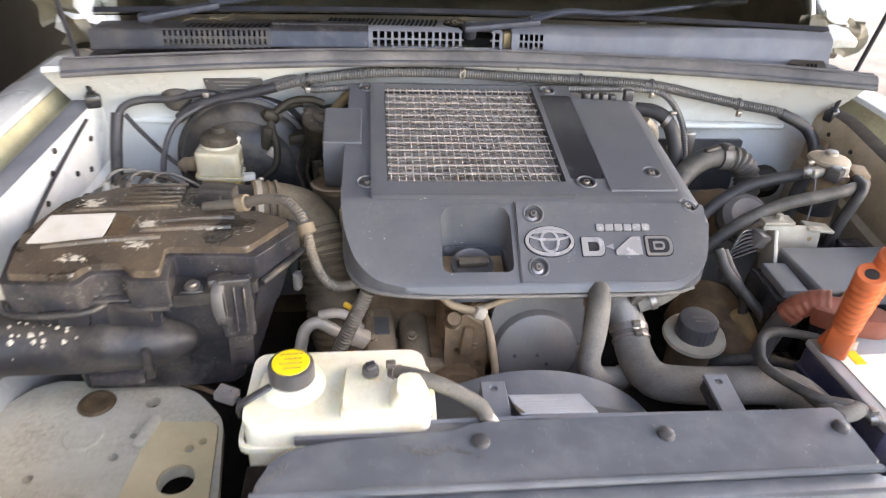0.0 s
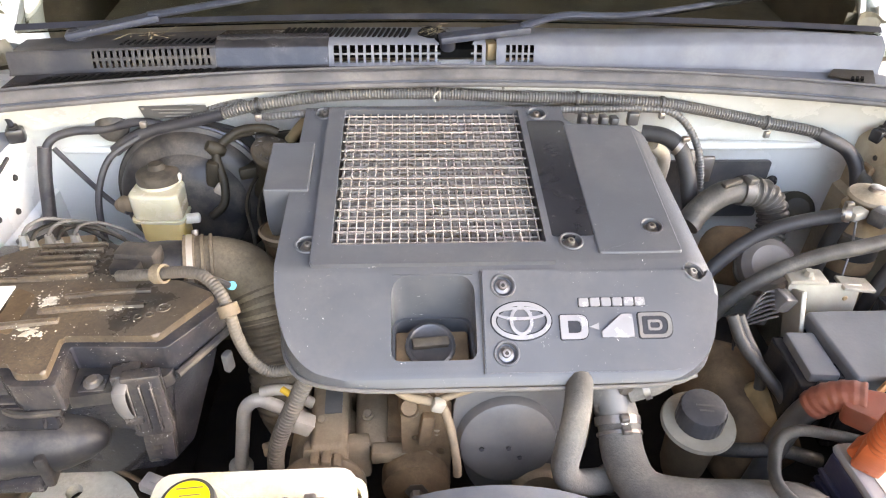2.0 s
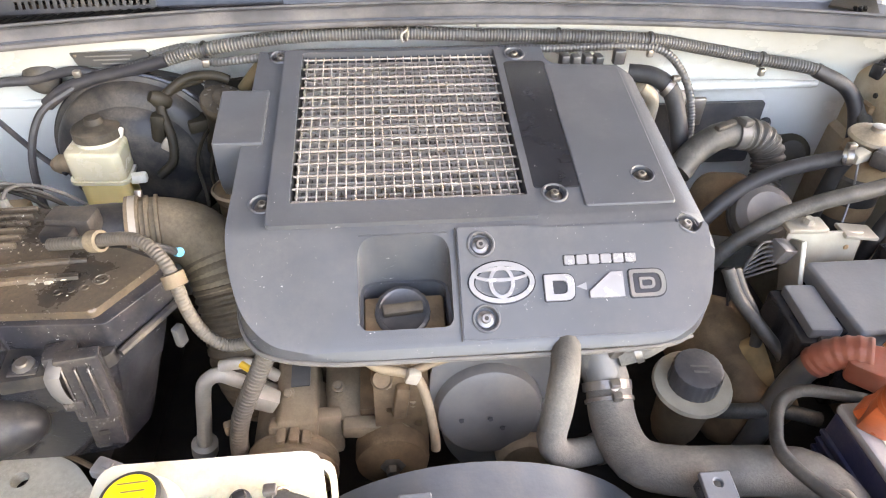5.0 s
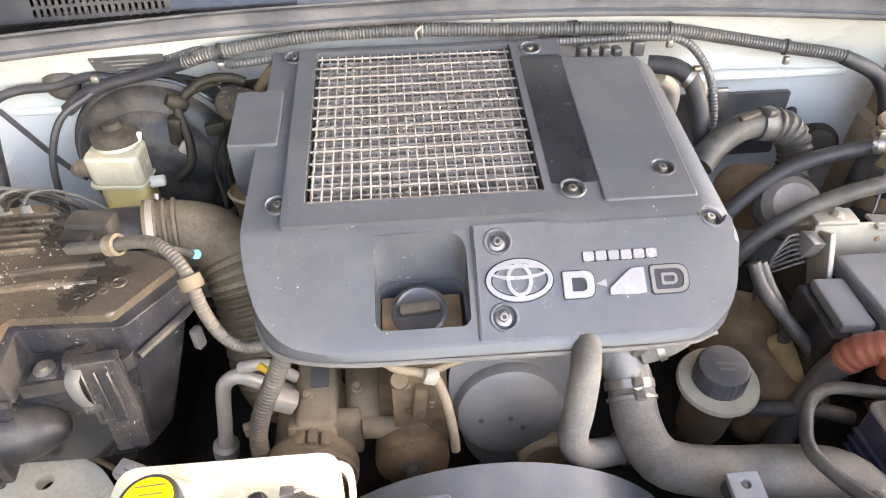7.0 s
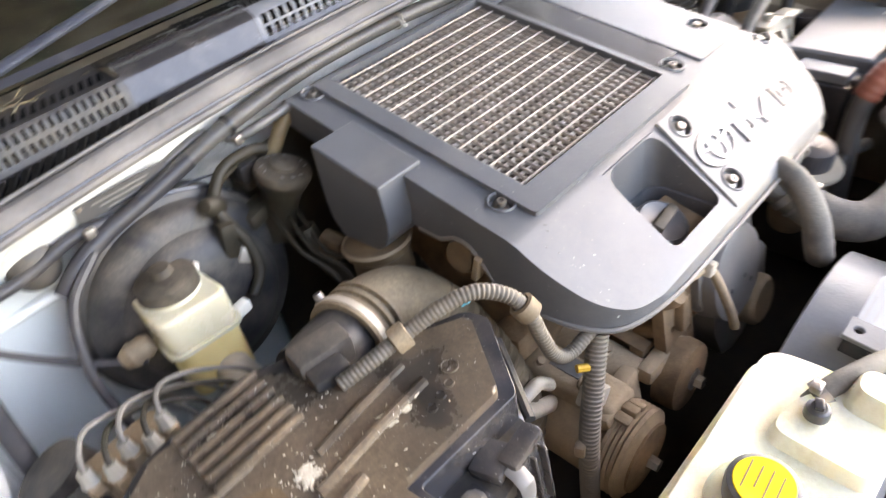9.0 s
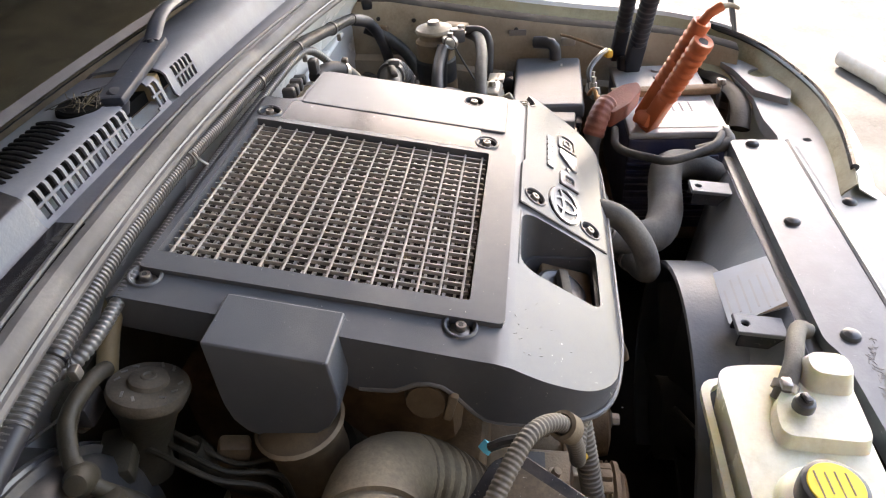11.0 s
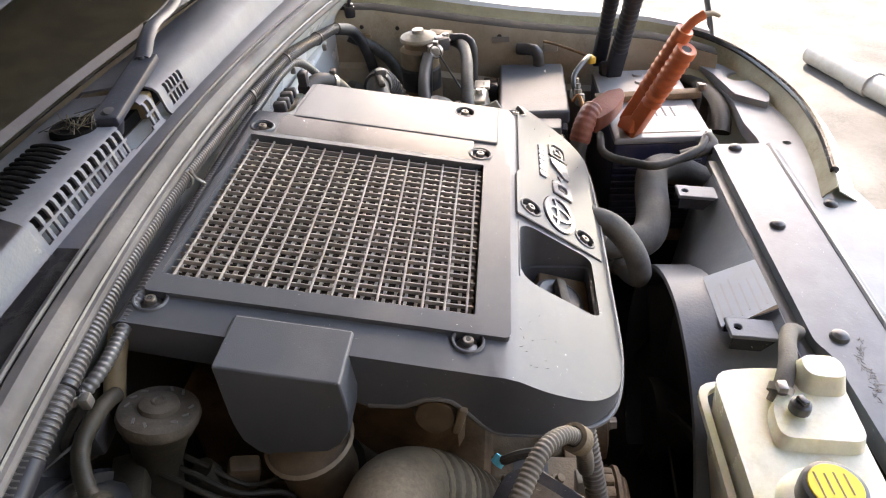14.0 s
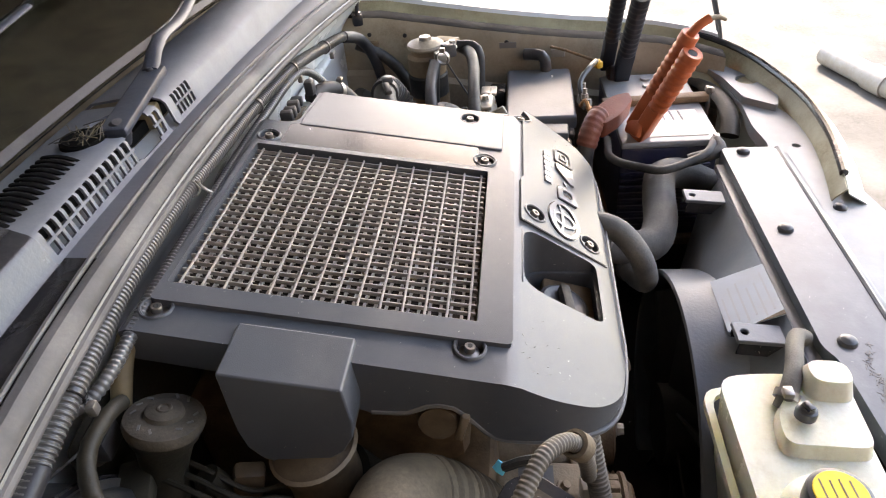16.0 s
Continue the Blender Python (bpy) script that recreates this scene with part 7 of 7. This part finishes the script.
for dx in (-0.012, 0.012):
    part("clamp_bolt", lathe(BM(), [(0, 0.020), (0.004, 0.020), (0.004, 0.010), (0.007, 0.010), (0.007, 0.0)], (0.614 + dx, -0.317, 0.912), (0.2, 0, 1), 8), M_GOLD, boot)
part("copper_link", tube(BM(), [(0.606, -0.322, 0.90), (0.585, -0.330, 0.893), (0.57, -0.345, 0.89)], 0.006, 8, 0.005), M_COPPER, boot, "bare copper link")
part("cable", tube(BM(), [(0.508, -0.316, 0.870), (0.500, -0.312, 0.84), (0.488, -0.314, 0.79), (0.478, -0.32, 0.73), (0.47, -0.32, 0.66)], 0.0155, 14, 0.01), M_LOOM, boot, "thick battery cable")
part("copper_strand", tube(BM(), [(0.575, -0.325, 0.90), (0.59, -0.318, 0.915), (0.60, -0.31, 0.90)], 0.004, 8, 0.005), M_COPPER, boot, "bare copper strands")
part("brass_nut", lathe(BM(), [(0, 0.012), (0.007, 0.012), (0.008, 0.0)], (0.59, -0.322, 0.905), (0.2, 0, 1), 6), M_GOLD, boot)
part("fuse_wire", tube(BM(), [(0.60, -0.315, 0.905), (0.625, -0.31, 0.935), (0.66, -0.33, 0.95), (0.70, -0.345, 0.945)], 0.005, 8, 0.008), M_LOOM, boot)
part("yellow_plug", box(BM(), (0.71, -0.35, 0.935), (0.02, 0.014, 0.014), (0, 0, 20), 0.003), M_YELLOW_CLIP, boot, "yellow plug")
part("earth_strap", tube(BM(), [(0.70, -0.345, 0.945), (0.735, -0.29, 0.955), (0.752, -0.26, 0.958)], 0.0028, 8, 0.008), M_RUST, boot)

# the battery stands on its tray with its clamps and boot
for ob in (bat, hold, orange_clamp, boot):
    ob.location += Vector((-0.045, 0.009, 0.028))
clampset.location += Vector((-0.03, 0.005, 0.02))
part("battery_tray", box(BM(), (0.607, -0.446, 0.687), (0.31, 0.19, 0.02), bev=0.006), M_RUST, car, "rusty battery tray")

fuse = thing("fuse_box", "black fuse box with a smooth dusty lid", "fuse box", (0.62, -0.23, 0.8))
part("lid", cut(prism(BM(), rounded([(0.518, -0.293), (0.742, -0.293), (0.744, -0.163), (0.517, -0.163)], 0.008), pose(0, 0, 0), 0.898, 0.926), bevel=0.006, segs=3), M_FUSE, fuse, "smooth grey-black lid")
part("base", box(BM(), (0.630, -0.228, 0.842), (0.218, 0.125, 0.115), bev=0.006), M_BLACK_CLEAN, fuse)
part("side_catch", box(BM(), (0.514, -0.262, 0.895), (0.010, 0.026, 0.03), (0, 0, 0), 0.002), M_BLACK_CLEAN, fuse)
part("rear_lug", box(BM(), (0.665, -0.145, 0.905), (0.045, 0.03, 0.035), (0, 0, 0), 0.004), M_BLACK_CLEAN, fuse)
part("print_mark", box(BM(), (0.70, -0.255, 0.9266), (0.012, 0.004, 0.0006)), M_PAPER, fuse)
rel = thing("relay_box", "small black relay box with a clipped lid", "relay box", (0.49, -0.24, 0.8))
part("lid", box(BM(), (0.492, -0.236, 0.909), (0.040, 0.080, 0.016), (0, 0, -3), 0.004), M_FUSE, rel, "grey lid")
part("base", box(BM(), (0.487, -0.236, 0.85), (0.052, 0.094, 0.105), (0, 0, -3), 0.005), M_BLACK_CLEAN, rel)
part("clip", box(BM(), (0.494, -0.282, 0.898), (0.028, 0.010, 0.022), (0, 0, -3), 0.003), M_CAP, rel, "lid clip")
part("clip_window", box(BM(), (0.494, -0.2875, 0.90), (0.012, 0.002, 0.008), (0, 0, -3)), M_DARK, rel)
brk = thing("relay_bracket", "pale passivated steel bracket with bolts", "bracket", (0.55, -0.13, 0.9))
part("upright", box(BM(), (0.552, -0.137, 0.925), (0.105, 0.006, 0.05), (-10, 0, -2), 0.002), M_GOLD, brk)
part("top_tab", box(BM(), (0.525, -0.125, 0.955), (0.055, 0.03, 0.008), (0, 0, -2), 0.003), M_GOLD, brk)
part("side_tab", box(BM(), (0.60, -0.13, 0.944), (0.05, 0.03, 0.006), (0, 8, 0), 0.002), M_GOLD, brk)
part("leg", box(BM(), (0.507, -0.16, 0.905), (0.008, 0.05, 0.09), (-30, 0, -4), 0.003), M_GOLD, brk)
part("bolt", lathe(BM(), [(0, 0.010), (0.006, 0.010), (0.007, 0.002), (0.011, 0.0)], (0.527, -0.127, 0.959), (0, 0, 1), 6), M_GOLD, brk)
for x in (0.525, 0.585):
    part("spot_dimple", lathe(BM(), [(0, 0.001), (0.003, 0.001), (0.004, 0)], (x, -0.142, 0.928), (0, -1, 0.1), 10), M_RUST, brk)
wires = thing("connector_bundle", "grey connector with pale wires beside the bracket", "wiring connector", (0.47, -0.16, 0.93))
part("connector", box(BM(), (0.482, -0.155, 0.938), (0.030, 0.026, 0.026), (10, 20, 20), 0.004), M_CAP, wires)
for k in range(7):
    part("wire", tube(BM(), [(0.472, -0.150 - 0.004 * k, 0.95 - 0.004 * k), (0.455, -0.153 - 0.003 * k, 0.952 - 0.006 * k), (0.438 - 0.002 * k, -0.165, 0.94 - 0.008 * k), (0.425, -0.175, 0.91 - 0.008 * k)], 0.0017, 6, 0.006), M_HOSE_GREY if k % 3 else M_LOOM_DARK, wires)
part("sleeve", tube(BM(), [(0.405, -0.175, 0.93), (0.418, -0.20, 0.90), (0.445, -0.235, 0.872), (0.470, -0.262, 0.840), (0.478, -0.27, 0.77)], 0.0085, 10, 0.008), M_HOSE_DARK, wires, "black sleeve")
part("sleeve", tube(BM(), [(0.418, -0.17, 0.925), (0.428, -0.19, 0.90), (0.437, -0.205, 0.885), (0.45, -0.22, 0.85), (0.455, -0.225, 0.78)], 0.008, 10, 0.008), M_HOSE_DARK, wires, "black sleeve")

ff = thing("fuel_filter", "fuel filter with a pale priming cap and a dark canister", "fuel filter", (0.66, -0.03, 0.85))
fc = Vector((0.665, -0.012, 1.0))
part("canister", lathe(BM(), [(0, -0.18), (0.034, -0.18), (0.040, -0.165), (0.040, -0.05), (0.036, -0.045)], fc, (0, 0, 1), 32), M_BLACK, ff, "dark canister with a red mark")
part("red_mark", lathe(BM(), [(0.0403, -0.115), (0.0408, -0.115), (0.0408, -0.09), (0.0403, -0.09)], fc, (0, 0, 1), 32), M_RUST, ff)
part("head", lathe(BM(), [(0, -0.045), (0.038, -0.045), (0.038, -0.012), (0.030, -0.006), (0.028, 0.004), (0, 0.004)], fc, (0, 0, 1), 32), M_IRON, ff)
part("priming_cap", lathe(BM(), [(0.026, 0.002), (0.036, 0.005), (0.0375, 0.009), (0.035, 0.013), (0.020, 0.018), (0.012, 0.020), (0, 0.020)], fc, (0, 0, 1), 36), M_CREAM, ff, "pale rubber priming cap")
part("cap_button", lathe(BM(), [(0.012, 0.020), (0.011, 0.026), (0.006, 0.027), (0, 0.027)], fc, (0, 0, 1), 20), M_STEEL, ff)
part("sensor", box(BM(), (0.652, -0.058, 1.002), (0.03, 0.026, 0.026), (0, 0, 30), 0.005), M_CAP, ff)
part("banjo", box(BM(), (0.622, -0.045, 1.0), (0.03, 0.02, 0.016), (0, 0, 20), 0.004), M_GOLD, ff)
part("banjo_bolt", lathe(BM(), [(0, 0.014), (0.007, 0.014), (0.008, 0.002), (0.011, 0.0)], (0.660, -0.066, 1.004), (0, 0, 1), 6), M_GOLD, ff)
part("outlet_lug", box(BM(), (0.70, -0.05, 1.0), (0.03, 0.05, 0.016), (0, 0, -20), 0.004), M_IRON, ff)
part("crossed_wire", tube(BM(), [(0.618, -0.055, 0.995), (0.613, -0.075, 0.96), (0.598, -0.10, 0.925)], 0.0018, 6, 0.01), M_LOOM, ff)
part("rear_hose", tube(BM(), [(0.606, -0.036, 0.992), (0.575, -0.033, 0.984), (0.530, -0.034, 0.974), (0.495, -0.038, 0.962), (0.462, -0.046, 0.946), (0.432, -0.056, 0.926), (0.405, -0.065, 0.90)], 0.0112, 14, 0.01), M_HOSE_GREY, ff, "grey fuel hose")
part("front_hose", tube(BM(), [(0.70, -0.075, 0.990), (0.655, -0.100, 0.993), (0.60, -0.110, 0.986), (0.545, -0.113, 0.975), (0.495, -0.116, 0.957), (0.455, -0.121, 0.935), (0.42, -0.128, 0.908), (0.39, -0.135, 0.87)], 0.0112, 14, 0.01), M_HOSE_DARK, ff, "dark fuel hose")
part("down_hose", tube(BM(), [(0.618, -0.035, 0.995), (0.612, -0.03, 0.96), (0.612, -0.025, 0.88)], 0.0115, 14, 0.01), M_HOSE_GREY, ff, "pale down hose")
part("elbow_hose", tube(BM(), [(0.68, -0.075, 1.0), (0.672, -0.105, 1.0), (0.660, -0.118, 0.985), (0.645, -0.118, 0.93), (0.64, -0.115, 0.86)], 0.010, 14, 0.008), M_HOSE_GREY, ff, "pale elbow hose")
clamp_band(ff, (0.600, -0.053, 1.006), (1, -0.4, 0.1), 0.0118)
ff.location += Vector((0.010, 0.008, 0.004))

turbo = thing("turbo_pipe", "black ribbed turbo elbow with a joint band", "air pipe", (0.48, 0.05, 0.95))
part("straight", tube(BM(), [(0.40, 0.01, 0.955), (0.428, 0.03, 0.976), (0.465, 0.045, 0.992), (0.50, 0.052, 0.994)], 0.020, 20, 0.01), M_HOSE_DARK, turbo)
part("band", tube(BM(), [(0.492, 0.051, 0.994), (0.508, 0.052, 0.992)], 0.0245, 20, 0.006), M_CAP, turbo, "joint band")
part("elbow", tube(BM(), [(0.505, 0.052, 0.992), (0.532, 0.052, 0.986), (0.552, 0.045, 0.965), (0.555, 0.03, 0.935), (0.54, 0.01, 0.905)], 0.0235, 20, 0.004, pitch=0.011, depth=0.06), M_HOSE_DARK, turbo, "ribbed elbow")
part("band_knob", box(BM(), (0.502, 0.045, 1.016), (0.02, 0.02, 0.012), (0, 10, 20), 0.004), M_CAP, turbo)
part("band_knob", box(BM(), (0.470, 0.04, 1.014), (0.035, 0.012, 0.008), (0, -6, 20), 0.003), M_BLACK, turbo)
part("lower_case", lathe(BM(), [(0, 0.04), (0.036, 0.036), (0.05, 0.016), (0.05, -0.03), (0, -0.04)], (0.50, 0.02, 0.885), (0.3, -0.8, 0.5), 28), M_RUST, turbo, "brown turbine housing")
act = thing("turbo_actuator", "grey round actuator can beside the turbo", "actuator", (0.51, -0.06, 0.9))
part("can", lathe(BM(), [(0, 0.03), (0.03, 0.03), (0.042, 0.02), (0.044, 0.0), (0.040, -0.02), (0, -0.04)], (0.508, -0.055, 0.918), (-0.1, -0.7, 0.75), 32), M_GREY_CASE, act)
part("can_band", lathe(BM(), [(0.043, 0.006), (0.046, 0.003), (0.046, -0.003), (0.043, -0.006)], (0.508, -0.055, 0.918), (-0.1, -0.7, 0.75), 32), M_BLACK, act)
part("can_lug", box(BM(), (0.55, -0.085, 0.925), (0.016, 0.012, 0.02), (0, 20, 0), 0.003), M_GREY_CASE, act)
heat = thing("heater_hose", "pale dusty heater hose at the rear of the engine", "hose", (0.42, 0.08, 0.98))
part("hose_body", tube(BM(), [(0.345, 0.135, 1.055), (0.378, 0.122, 1.055), (0.402, 0.105, 1.042), (0.414, 0.085, 1.01), (0.422, 0.068, 0.97), (0.435, 0.05, 0.92)], 0.0135, 14, 0.008), M_HOSE_GREY, heat)
clamp_band(heat, (0.40, 0.107, 1.043), (0.7, -0.4, -0.4), 0.014)
part("rear_pipe", tube(BM(), [(0.37, 0.14, 1.03), (0.40, 0.15, 1.0), (0.40, 0.15, 0.94)], 0.011, 12, 0.01), M_ALU, heat)
part("bright_bracket", box(BM(), (0.478, 0.155, 0.975), (0.03, 0.01, 0.05), (0, 0, 0), 0.004), M_STEEL, heat, "bright bracket")
part("bright_bracket", box(BM(), (0.452, 0.16, 0.985), (0.02, 0.01, 0.05), (0, 6, 0), 0.004), M_ALU, heat)
pad = thing("firewall_pad", "dark insulation pad on the firewall with a fixing plug", "insulation pad", (0.53, 0.21, 0.93))
part("pad_sheet", prism(BM(), rounded([(0.42, 0.85), (0.622, 0.85), (0.622, 0.968), (0.42, 0.968)], 0.006), Matrix(((1, 0, 0, 0), (0, 0, -1, 0.196), (0, 1, 0, 0), (0, 0, 0, 1))), -0.004, 0.003), M_CAP, pad)
part("plug", lathe(BM(), [(0, 0.008), (0.006, 0.008), (0.008, 0.004), (0.011, 0.002), (0.012, 0)], (0.628, 0.186, 0.93), (0, -1, 0.1), 16), M_BLACK_CLEAN, pad)
part("black_duct", lathe(BM(), [(0, 0.022), (0.022, 0.02), (0.034, 0.008), (0.034, -0.03), (0, -0.03)], (0.655, 0.135, 0.90), (-0.2, -0.8, 0.5), 28), M_SHADE_GRIME, pad, "dark hole cover")
lpad = thing("sound_pad", "black grimy sound-deadening pad behind the engine", "insulation pad", (-0.24, 0.185, 0.9))
part("pad_sheet", prism(BM(), rounded([(-0.30, 0.70), (0.20, 0.70), (0.20, 1.04), (-0.16, 1.045), (-0.29, 1.03)], 0.01), Matrix(((1, 0, 0, 0), (0, 0, -1, 0.188), (0, 1, 0, 0), (0, 0, 0, 1))), -0.004, 0.004), M_SHADE_GRIME, lpad)
part("pad_clip", lathe(BM(), [(0, 0.006), (0.007, 0.005), (0.010, 0.0)], (-0.27, 0.184, 1.0), (0, -1, 0), 14), M_BLACK, lpad)
inj = thing("rear_connectors", "black plugs behind the cover's rear edge", "wiring connector", (0.30, 0.14, 1.05))
for x, h in ((0.245, 0.02), (0.262, 0.016), (0.28, 0.018), (0.297, 0.014)):
    part("plug", box(BM(), (x, 0.142, 1.074), (0.013, 0.018, h), (0, 0, 6), 0.003), M_LOOM if x > 0.25 else M_CAP, inj)
part("post", box(BM(), (0.322, 0.126, 1.085), (0.018, 0.014, 0.022), (0, 0, 0), 0.003), M_CAP, inj)
part("rail_pipe", tube(BM(), [(0.20, 0.155, 1.05), (0.28, 0.158, 1.05), (0.34, 0.14, 1.04)], 0.009, 10, 0.01), M_IRON, inj)
part("tan_lumps", box(BM(), (0.33, 0.145, 1.035), (0.05, 0.03, 0.03), (0, 0, 10), 0.008), M_PAPER, inj, "pale injector parts")
oild = thing("splash_guard", "ochre dirt-caked guard beside the engine", "splash guard", (0.45, -0.2, 0.75))
part("guard_body", box(BM(), (0.44, -0.20, 0.76), (0.10, 0.20, 0.12), (10, 25, 10), 0.03, 3), M_RUST, oild)
part("ochre_patch", box(BM(), (0.462, -0.235, 0.80), (0.06, 0.08, 0.06), (20, 30, 20), 0.02, 3), M_OCHRE, oild, "ochre dirty corner")
cool = thing("transmission_hose", "dark hose and trunking low beside the battery", "hose", (0.42, -0.4, 0.75))
part("trunk", tube(BM(), [(0.36, -0.27, 0.77), (0.40, -0.30, 0.80), (0.45, -0.31, 0.81), (0.50, -0.32, 0.80)], 0.010, 10, 0.01), M_HOSE_DARK, cool)

# wiring grime on the right inner wing
strap = thing("wing_bracket", "black rubber bracket on the inner wing", "bracket", (0.75, -0.22, 0.94))
part("arm", tube(BM(), [(0.752, -0.20, 0.955), (0.742, -0.225, 0.957), (0.735, -0.24, 0.95), (0.735, -0.245, 0.90)], 0.012, 10, 0.008), M_CAP, strap)
part("lug", box(BM(), (0.752, -0.268, 0.955), (0.006, 0.03, 0.018), (0, 0, 0), 0.003), M_GOLD, strap)
rh = thing("wing_hose", "dark hose clipped to the inner wing", "hose", (0.74, 0.1, 0.95))
part("hose_body", tube(BM(), [(0.735, 0.15, 1.0), (0.742, 0.10, 0.97), (0.735, 0.06, 0.93), (0.72, 0.04, 0.88)], 0.012, 12, 0.01), M_HOSE_DARK, rh)
part("clip", box(BM(), (0.746, 0.12, 0.985), (0.012, 0.03, 0.03), (0, 0, 0), 0.004), M_RUST, rh)

# ---- wipers ----
def wiper(pivot, knee, blade, label):
    w = thing("wiper", label, "wiper", pivot, "windscreen wipers")
    p, k = Vector(pivot), Vector(knee)
    part("spindle_cap", lathe(BM(), [(0, 0.014), (0.008, 0.013), (0.011, 0.009), (0.013, 0.0), (0.013, -0.012)], pivot, (0, -0.4, 1), 24), M_WIPER, w)
    d = (k - p)
    m_ = Matrix.Translation(p.lerp(k, 0.5) + Vector((0, 0, 0.006))) @ d.to_track_quat("X", "Z").to_matrix().to_4x4()
    bmk = box(BM(), (0, 0, 0), (d.length + 0.03, 0.031, 0.012), bev=0.004)
    bmesh.ops.transform(bmk, matrix=m_, verts=bmk.verts)
    part("arm_head", bmk, M_ARMHEAD, w)
    part("knee_bolt", lathe(BM(), [(0, 0.004), (0.004, 0.0035), (0.005, 0)], k + Vector((0, 0, 0.012)), (0, 0, 1), 12), M_WIPER, w)
    part("arm", tube(BM(), [k + Vector((0, 0, 0.010)), *[Vector(q) + Vector((0, 0, 0.010)) for q in blade]], 0.011, 10, 0.02, r_end=0.006, flat=0.55), M_ARMHEAD, w)
    part("blade", tube(BM(), [Vector(q) + Vector((0.03, 0.02, 0.004)) for q in blade], 0.006, 8, 0.03), M_BLACK_CLEAN, w)
    return w


wiper((0.030, 0.252, 1.166), (0.153, 0.266, 1.176), [(0.225, 0.283, 1.190), (0.359, 0.305, 1.186), (0.62, 0.365, 1.205)], "black wiper arm resting at the foot of the windscreen")
wiper((-0.575, 0.262, 1.168), (-0.462, 0.292, 1.185), [(-0.24, 0.345, 1.21), (-0.02, 0.39, 1.24), (0.18, 0.41, 1.255)], "black wiper arm resting at the foot of the windscreen")

# cobweb threads and straw on the cowl
deb = thing("cowl_litter", "straw and cobweb litter caught on the cowl", "litter", (-0.40, 0.26, 1.17))
for k in range(9):
    x, y = rng.uniform(-0.50, -0.36), rng.uniform(0.235, 0.285)
    part("straw", tube(BM(), [(x, y, 1.172), (x + rng.uniform(-0.02, 0.02), y + rng.uniform(-0.015, 0.015), 1.178), (x + rng.uniform(-0.03, 0.03), y + rng.uniform(-0.02, 0.02), 1.172)], 0.0004, 5, 0.01), M_WEB, deb)
for k in range(26):
    x, y = 0.006 + rng.gauss(0, 0.011), 0.279 + rng.gauss(0, 0.011)
    part("straw", tube(BM(), [(x, y, 1.172), (x + rng.uniform(-0.015, 0.015), y + rng.uniform(-0.01, 0.01), 1.18), (x + rng.uniform(-0.02, 0.02), y + rng.uniform(-0.02, 0.02), 1.176)], 0.00045, 5, 0.006), M_WEB if k % 4 == 0 else M_SHADE_GRIME, deb)

# crumpled liner scraps at both hinges
def crumple(c, sx, sy, sz, seed):
    r = random.Random(seed)
    t = thing("crumpled_liner", "crumpled dirty liner scrap stuffed beside the bonnet hinge", "liner scrap", c, "liner scraps at the hinges")
    for j in range(4):
        bm = BM()
        o = Vector((r.uniform(-1, 1) * sx * 0.5, r.uniform(-1, 1) * sy * 0.5, r.uniform(0, 1) * sz * 0.5))
        w, h = sx * r.uniform(0.5, 0.8), sz * r.uniform(0.6, 1.0)
        tilt = r.uniform(-0.8, 0.8)
        rows = []
        for a in range(9):
            row = []
            for b in range(9):
                u, v = (a / 8 - 0.5) * w, b / 8 * h
                q = Vector((u, (v - h / 2) * tilt * 0.6, v))
                q += Vector(noise.noise_vector(q * 26 + Vector((seed * 3.1 + j * 7, 0, 0)))) * 0.022
                row.append(tuple(Vector(c) + o + q))
            rows.append(row)
        part("fold", sheet(bm, rows, 0.0015), M_CRUMPLE, t, angle=12)
    # dark slab that stands for the shade behind the folds
    part("recess_shade", box(BM(), (c[0], c[1] + 0.03, c[2] + sz * 0.3), (sx, 0.02, sz * 0.8), (10, 0, 15), 0.004), M_SHADE_GRIME, t)
    return t


crumple((0.80, 0.27, 1.12), 0.10, 0.07, 0.075, 3)
crumple((-0.69, 0.26, 1.115), 0.085, 0.07, 0.075, 5)
